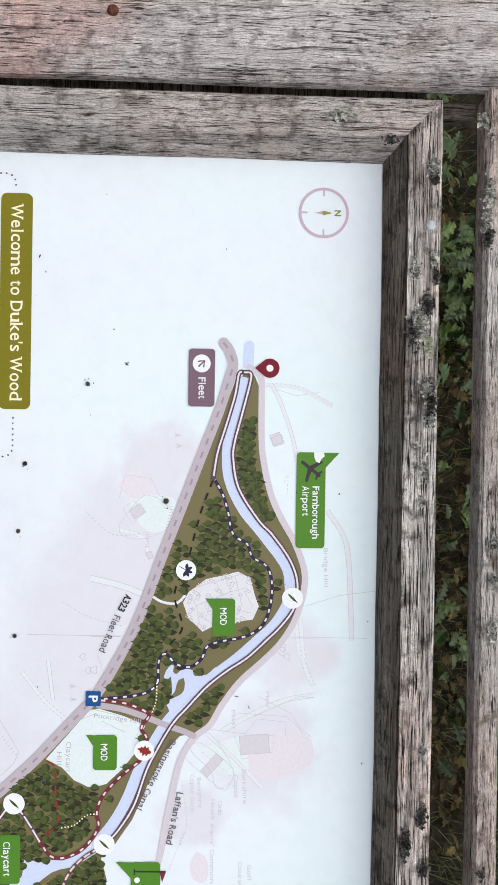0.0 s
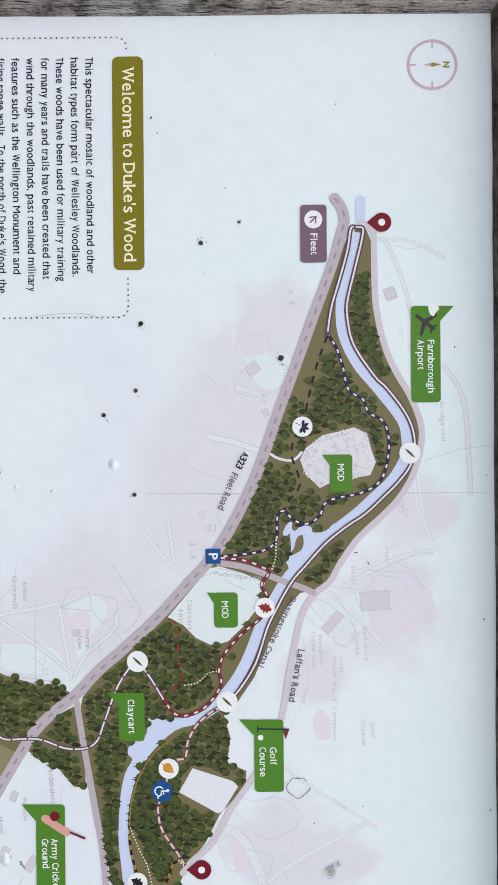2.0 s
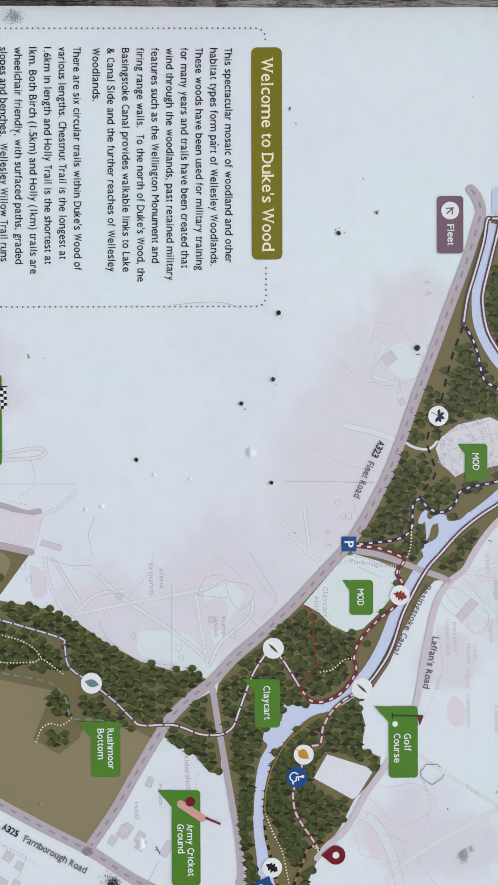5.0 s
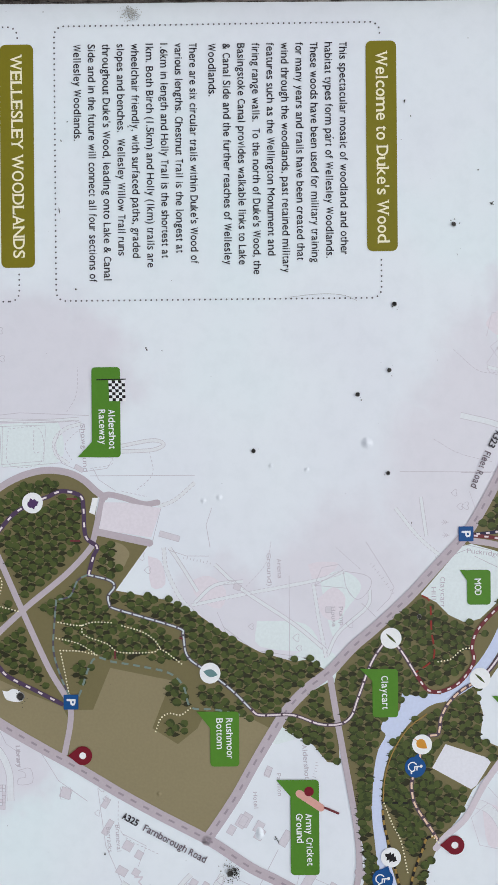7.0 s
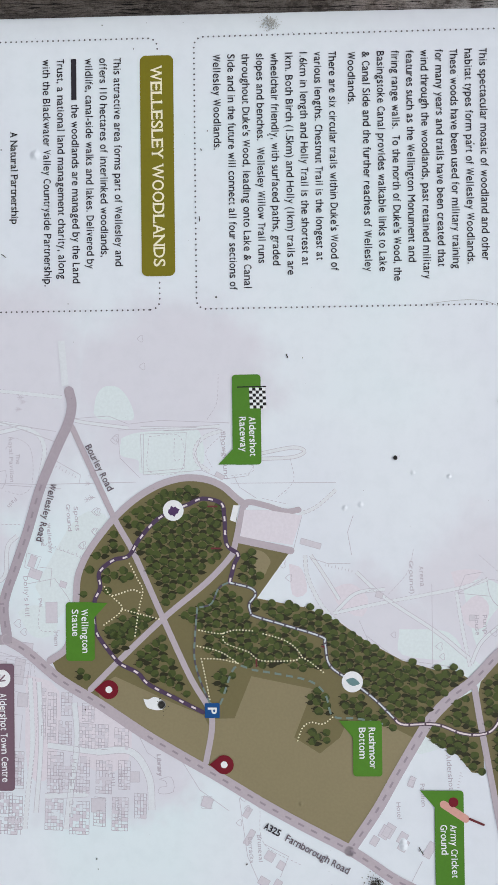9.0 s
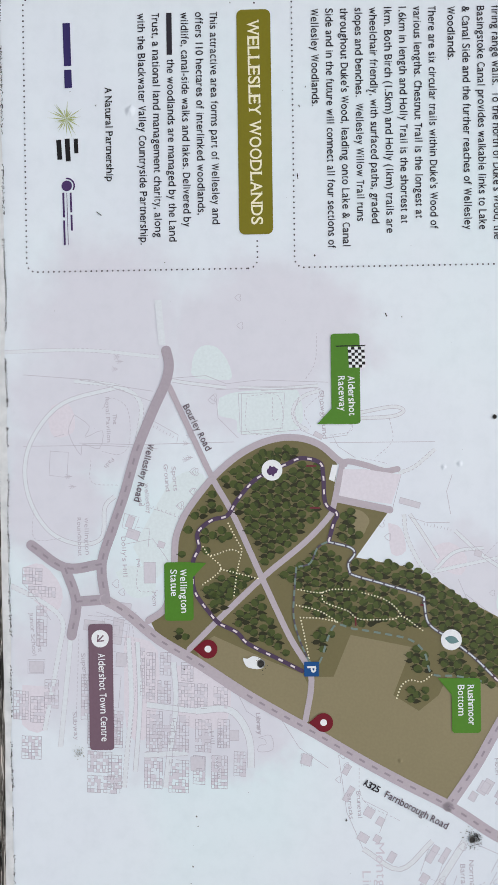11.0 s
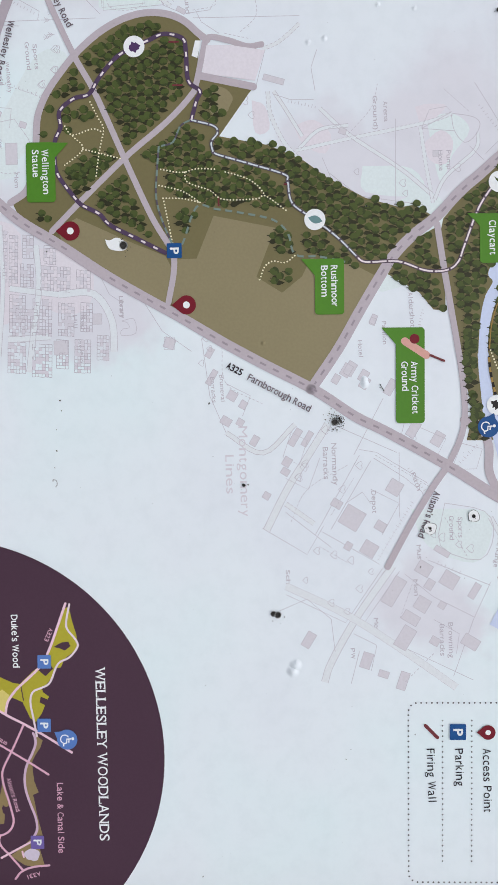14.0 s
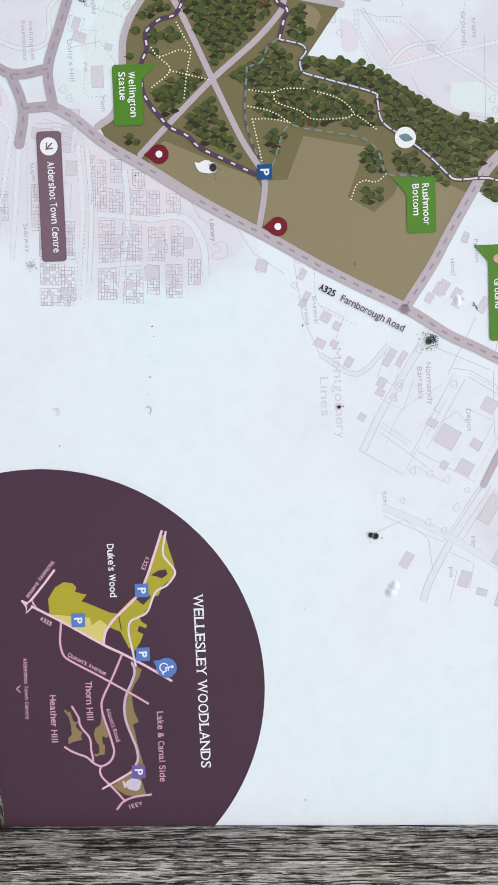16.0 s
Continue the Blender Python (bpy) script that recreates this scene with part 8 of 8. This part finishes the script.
items += [([(1135.6, 88.8), (1128.3, 102.4), (1121.1, 115.3)], ROSE, 1.9, "pink road"), ([(1154.8, 101), (1148, 106.8), (1143.9, 117.2), (1142.3, 131.5)], PINKROAD, 1.9, "pink road")]
for pts, mat, wide, lab in items:
    level += 0.15
    printed("inset_road", lab, mat, lambda bm: ribbon(bm, smooth_line(pts, 6), wide, level), inset)
printed("inset_roundabout", "", ROSE, lambda bm: ribbon(bm, [(964.5, 25.5), (966.4, 29.9), (963.5, 34.8), (967.0, 34.9), (969.4, 37.3), (971.0, 33.2), (975.5, 28.3), (970.4, 29.2), (964.5, 25.5)], 1.5, 10, False), inset)
printed("inset_ride", "dark ride through the inset wood", PURPLE, lambda bm: ribbon(bm, [(979.4, 109.5), (993.2, 111.5)], 0.9, 10), inset)
printed("inset_jetty", "", ROSE, lambda bm: ribbon(bm, [(1129.9, 107.5), (1135.1, 108.8)], 1.6, 10), inset)
for body, p, q, cap, mat, bold in (
    ("WELLESLEY WOODLANDS", (964.2, 175.8), (1119.5, 177.2), 8.6, WHITE, 0.012), ("Duke's Wood", (916.9, 102.1), (963.8, 103.1), 5.8, WHITE, 0.014), ("Lake & Canal Side", (1067.5, 139.8), (1130.9, 140), 5.4, PINKROAD, 0.01), ("Thorn Hill", (1038.5, 77.8), (1073, 77.7), 5.6, PINKROAD, 0.014),
    ("Heather Hill", (1049.6, 45.7), (1092, 45.7), 5.4, PINKROAD, 0.014), ("Aldershot Town Centre", (1015.6, 24), (1070.2, 23.4), 3.4, PINKROAD, 0.01), ("Queen's Avenue", (1014.8, 62.8), (1033.5, 95.3), 3.8, PINKROAD, 0.012), ("Alison's Road", (1063.8, 94.8), (1093.7, 103), 3.6, PINKROAD, 0.012),
    ("Wellesley Avenue", (929.2, 53.2), (960.4, 29.1), 3.6, PINKROAD, 0.012), ("A325", (981.9, 40.1), (987.6, 49.5), 3.6, ROSE, 0.012), ("A323", (928.5, 135.9), (939.5, 131), 3.8, PINKROAD, 0.01), ("A331", (1148, 122.7), (1151.2, 111.3), 3.8, PINKROAD, 0.01),
):
    printed("inset_text", "", mat, lambda bm: letters(bm, body, p, q, cap, 13.5, 0.006 if cap > 8 else bold, 0.055 if cap > 8 else 0.0), inset)
printed("inset_arrow", "small pink chevron", PINKROAD, lambda bm: ribbon(bm, [(1040.2, 19.9), (1042.8, 16.7), (1045.9, 19.7)], 1.1, 11), inset)
for c, tone in (((958.6, 131), SKYBLUE), ((983.3, 74.1), SKYBLUE), ((1015.4, 129.7), SKYBLUE), ((1121.1, 121.5), ink("inset_violet", (112, 96, 166)))):
    parking(c, 6.0, tone)
wheelchair((1028.2, 150), 9.0, SKYBLUE, (1021.5, 138.6))


# ---- damage to the panel: pellet pits, blisters, spots and the worn lower edge ----
RIM_GREY = mottled("scorched_rim", [(0.3, (0.06, 0.06, 0.06, 1)), (0.7, (0.26, 0.27, 0.27, 1))], 500, 0.7, 0.3)


def pit(c, r, rng, label, splash=0):
    """A small crater: a dark pit in a raised, broken rim."""
    r *= 0.84
    ob = new("pellet_pit")
    ob.parent = panel
    tagged(ob, label)
    bm = bmesh.new()
    n = 18
    rings = []
    for q, h in ((1.04, 0.0), (0.98, 0.14), (0.92, 0.14), (0.8, 0.02)):
        rings.append([bm.verts.new(at(c, 29) + Vector((r * q * (1 + 0.25 * noise.noise(Vector((math.cos(2 * math.pi * k / n) * 2, math.sin(2 * math.pi * k / n) * 2, c[0])))) * math.cos(2 * math.pi * k / n) / 1000, -h * r * 0.5 / 1000, r * q * math.sin(2 * math.pi * k / n) / 1000))) for k in range(n)])
    for a, b in zip(rings, rings[1:]):
        for k in range(n):
            bm.faces.new((a[k - 1], a[k], b[k], b[k - 1]))
    bmesh.ops.recalc_face_normals(bm, faces=bm.faces)
    part("rim", bm, RIM_GREY, ob)
    bm = bmesh.new()
    fill(bm, [(c[0] + r * 1.0 * (1 + 0.4 * noise.noise(Vector((math.cos(a) * 2, math.sin(a) * 2, c[1])))) * math.cos(a), c[1] + r * 1.0 * (1 + 0.4 * noise.noise(Vector((math.cos(a) * 2, math.sin(a) * 2, c[1] + 4)))) * math.sin(a)) for a in [2 * math.pi * k / 16 for k in range(16)]], 31)
    for k in range(splash):
        a, d = rng.uniform(0, 6.3), r * rng.uniform(1.2, 3.0)
        disc(bm, (c[0] + d * math.cos(a), c[1] + d * math.sin(a)), rng.uniform(0.2, 0.7), 30, 6)
    for k in range(splash * 6 if splash > 20 else 0):
        a, d = rng.gauss(2.2, 0.8), r * abs(rng.gauss(1.4, 0.6))
        disc(bm, (c[0] + d * math.cos(a), c[1] + d * math.sin(a)), rng.uniform(0.15, 0.5), 30, 6)
    part("pit", bm, DIRT, ob)


def torn_ring(c, r, seed):
    """Laminate lifted round a pellet strike: a pale flake with a ragged dark outline."""
    edge = [(c[0] + r * (1 + 0.3 * noise.noise(Vector((1.6 * math.cos(a), 1.6 * math.sin(a), seed)))) * math.cos(a), c[1] + r * (1 + 0.3 * noise.noise(Vector((1.6 * math.cos(a), 1.6 * math.sin(a), seed + 3)))) * math.sin(a)) for a in [2 * math.pi * k / 22 for k in range(22)]]
    flake = printed("torn_flake", "pale lifted flake of laminate", WHITE, lambda bm: fill(bm, edge, 26))
    ring = edge + edge[:1]
    printed("flake_outline", "ragged dark outline", DIRT, lambda bm: [ribbon(bm, ring[k:k + 4], 0.35 + 0.4 * abs(noise.noise(Vector((k, seed, 0)))), 27, False) for k in range(0, 19, 3)], flake)


torn_ring((832.4, 506.2), 5.2, 1.0)
torn_ring((842.7, 468.9), 5.4, 5.0)
DR = random.Random(12)
for c, r, s in (((192.7, 584.2), 2.2, 4), ((260.7, 532.7), 2.5, 3), ((317.5, 527.9), 2.2, 2), ((338.2, 500.5), 2.3, 2), ((386.1, 410.5), 2.2, 1), ((406, 526.1), 2.1, 2), ((290.7, 651.4), 2.9, 3), ((529.7, 551.8), 2.2, 1),
                ((596.7, 207.2), 4.2, 9), ((750.2, 387.4), 3.6, 26), ((917.7, 336.9), 3.5, 3), ((916.7, 333), 2.9, 3), ((832.4, 506.2), 2.0, 4), ((842.7, 468.9), 1.5, 5), ((804.1, 308.5), 1.8, 4), ((566.9, 415.3), 1.0, 1)):
    pit(c, r, DR, "small dark pellet pit with a broken rim", s)


def spots(bm):
    rng = random.Random(15)
    for c, r in zip([(86.2, 542.8), (99.1, 548), (146.4, 605.4), (449, 545.8), (76.3, 699.3), (282.2, 762.3), (672.5, 718.6), (686.9, 676.9), (282.5, 798.9), (391.9, 825.2), (32.9, 597.8), (175.7, 616.7), (218.7, 587), (513.9, 822.3), (676.1, 826.5)], (1.3, 0.8, 0.9, 0.7, 0.7, 0.8, 0.8, 0.9, 1.0, 0.7, 0.5, 1.0, 0.5, 0.9, 1.0)):
        fill(bm, [(c[0] + r * rng.uniform(0.5, 1.3) * math.cos(a), c[1] + 0.7 * r * rng.uniform(0.5, 1.3) * math.sin(a)) for a in [2 * math.pi * k / 9 for k in range(9)]], 28)
    for c in [(100.4, 252.2), (116.9, 246.7), (297.9, 319.1), (299, 332.2), (733.3, 279.1), (245.1, 258.3), (105, 304.6), (117.1, 481.5), (5.3, 161), (5.2, 231.9), (26.7, 188.3), (112.6, 71.1), (100.1, 49.1), (248.8, 128.9), (116.1, 246.2), (601.1, 140.9), (732.2, 279.3), (296.2, 318.3), (721, 426.2), (729.2, 149.6), (737.9, 150.8), (754.3, 146.2), (772.9, 146), (787.5, 144), (1151.6, 268.6), (829.5, 65.1), (1036.7, 399.7), (1045.7, 395.8), (1023.6, 455.7), (876.2, 460.5)]:
        r = rng.uniform(0.4, 0.9)
        fill(bm, [(c[0] + r * rng.uniform(0.5, 1.4) * math.cos(a), c[1] + r * rng.uniform(0.5, 1.2) * math.sin(a)) for a in [2 * math.pi * k / 8 for k in range(8)]], 28)
    for k in range(170):
        c, r = (rng.uniform(4, 1166), rng.uniform(4, 828)), rng.uniform(0.10, 0.26)
        disc(bm, c, r, 28, 6)
    for a, b in (((456.2, 712.4), (456.9, 715.3)), ((464.5, 723.9), (466.7, 725)), ((204.2, 70.5), (207.1, 74.4)), ((718.1, 426.2), (723.9, 429.6)), ((175.6, 615.8), (173.7, 618.2)), ((174.2, 615.2), (176.1, 618.1)), ((176, 244.2), (178.9, 244.7)), ((174.7, 244.2), (178.6, 244.7))):
        ribbon(bm, [a, b], 0.7, 28)
    for c in ((799.8, 62.3), (801.6, 143.8), (800.4, 64.1), (800.8, 143.4)):
        ribbon(bm, [(c[0] + 3.4 * math.cos(a), c[1] + 2.2 * math.sin(a)) for a in [radians(20 + 220 * k / 10) for k in range(11)]], 0.22, 28)
    c = (656.3, 663.5)
    ribbon(bm, [(c[0] + (8.5 + 0.8 * math.sin(5 * a)) * math.sin(a), c[1] + (9.5 + 0.8 * math.cos(4 * a)) * math.cos(a)) for a in [2 * math.pi * k / 40 for k in range(37)]], 0.45, 28)


printed("scratch", "fine curved scratch in the laminate", GRIME_PALE, lambda bm: ribbon(bm, smooth_line([(253.9, 442.4), (252.1, 458.4), (251.3, 475.5), (252.9, 490), (257.4, 500.7)], 5), 0.35, 28, False))
printed("grime", "dark specks, flecks and scratches", DIRT, spots)


def blister(c, r, h, ground=PAPER):
    """A raised bubble under the laminate."""
    bm = bmesh.new()
    n, m = 24, 6
    rings = [[bm.verts.new(at(c, 6.8 if ground is MEADOW else 1) + Vector((r * (1 + 0.35 * noise.noise(Vector((2 * math.cos(2 * math.pi * k / n), 2 * math.sin(2 * math.pi * k / n), c[0])))) * q * math.cos(2 * math.pi * k / n) / 1000, -h * (0.5 + 0.5 * math.cos(math.pi * q)) / 1000, r * q * math.sin(2 * math.pi * k / n) / 1000))) for k in range(n)] for q in [1 - j / m for j in range(m)]]
    for a, b in zip(rings, rings[1:]):
        for k in range(n):
            facing(bm, (a[k - 1], a[k], b[k], b[k - 1]))
    facing(bm, rings[-1])
    ob = part("blister", bm, ground, panel, "pale raised blister in the laminate")
    for f in ob.data.polygons:
        f.use_smooth = True


for c, r, h in (((380.1, 508.4), 5.5, 2.4), ((117.3, 100.9), 5.5, 2.2), ((428.6, 366.8), 3.0, 1.0), ((425.8, 380.5), 3.2, 1.0), ((398.9, 425.5), 2.8, 0.9), ((402.5, 456.2), 2.8, 0.9), ((967.9, 349.5), 6.0, 2.5), ((962.4, 352.2), 6.0, 2.4), ((717.5, 413.2), 4.5, 1.8), ((714.1, 413.1), 4.0, 1.6)):
    blister(c, r, h)
blister((681.7, 326.5), 2.6, 1.0, MEADOW)
printed("bird_dropping", "cream torn patch beside a pit", WHITE, lambda bm: fill(bm, [tuple(q) for q in smooth_line([(591.4, 191.5), (592.2, 195.7), (590.1, 200.3), (591.2, 205.2), (594.1, 209.1), (596.9, 210.1), (600, 209.3), (601.4, 205.1), (601, 200.2), (599.5, 195.3), (596, 192.9), (591.4, 191.5)], 3)], 27))


def lichen_smudge(bm):
    rng = random.Random(21)
    for c, n, su, sv in (((6.9, 307.9), 260, 6.5, 7.5), ((656.9, 726), 0, 1, 1), ((727.9, 690.8), 190, 5.2, 4.6), ((721.7, 697.5), 40, 2.6, 2.6), ((672.4, 47.6), 60, 5, 5), ((747.8, 387), 40, 10, 6)):
        for k in range(n):
            p = (c[0] + rng.gauss(0, su * 0.5), c[1] + rng.gauss(0, sv * 0.5))
            disc(bm, p, rng.uniform(0.15, 0.6), 28, 6)


printed("algae_smudge", "grey-green speckled algae smudge", GRIME_PALE, lichen_smudge)


def torn_edge(bm):
    rng = random.Random(31)
    top, low = [], []
    for k in range(241):
        u = -2 + 857 * k / 240
        high = -10.8 + 1.6 * noise.noise(Vector((u * 0.02, 0, 1))) + 0.5 * noise.noise(Vector((u * 0.3, 0, 2)))
        top.append(bm.verts.new(at((u, high), 28)))
        low.append(bm.verts.new(at((u, -19.0), 28)))
    for p, q, r, t in zip(top, top[1:], low[1:], low):
        facing(bm, [p, q, r, t])


def edge_grime(bm):
    rng = random.Random(32)
    for k in range(1500):
        u = rng.uniform(2, 855)
        v = -10.4 + 1.6 * noise.noise(Vector((u * 0.02, 0, 1))) + rng.gauss(0, 0.5)
        if noise.noise(Vector((u * 0.03, 3, 1))) > -0.15:
            fill(bm, [(u + rng.uniform(0.2, 0.9) * math.cos(a), v + rng.uniform(0.1, 0.5) * math.sin(a)) for a in [2 * math.pi * j / 6 for j in range(6)]], 29)


printed("worn_edge", "white flaking laminate along the lower edge", EDGE_WHITE, torn_edge)
printed("edge_grime", "dark grime along the flaking edge", DIRT, edge_grime)
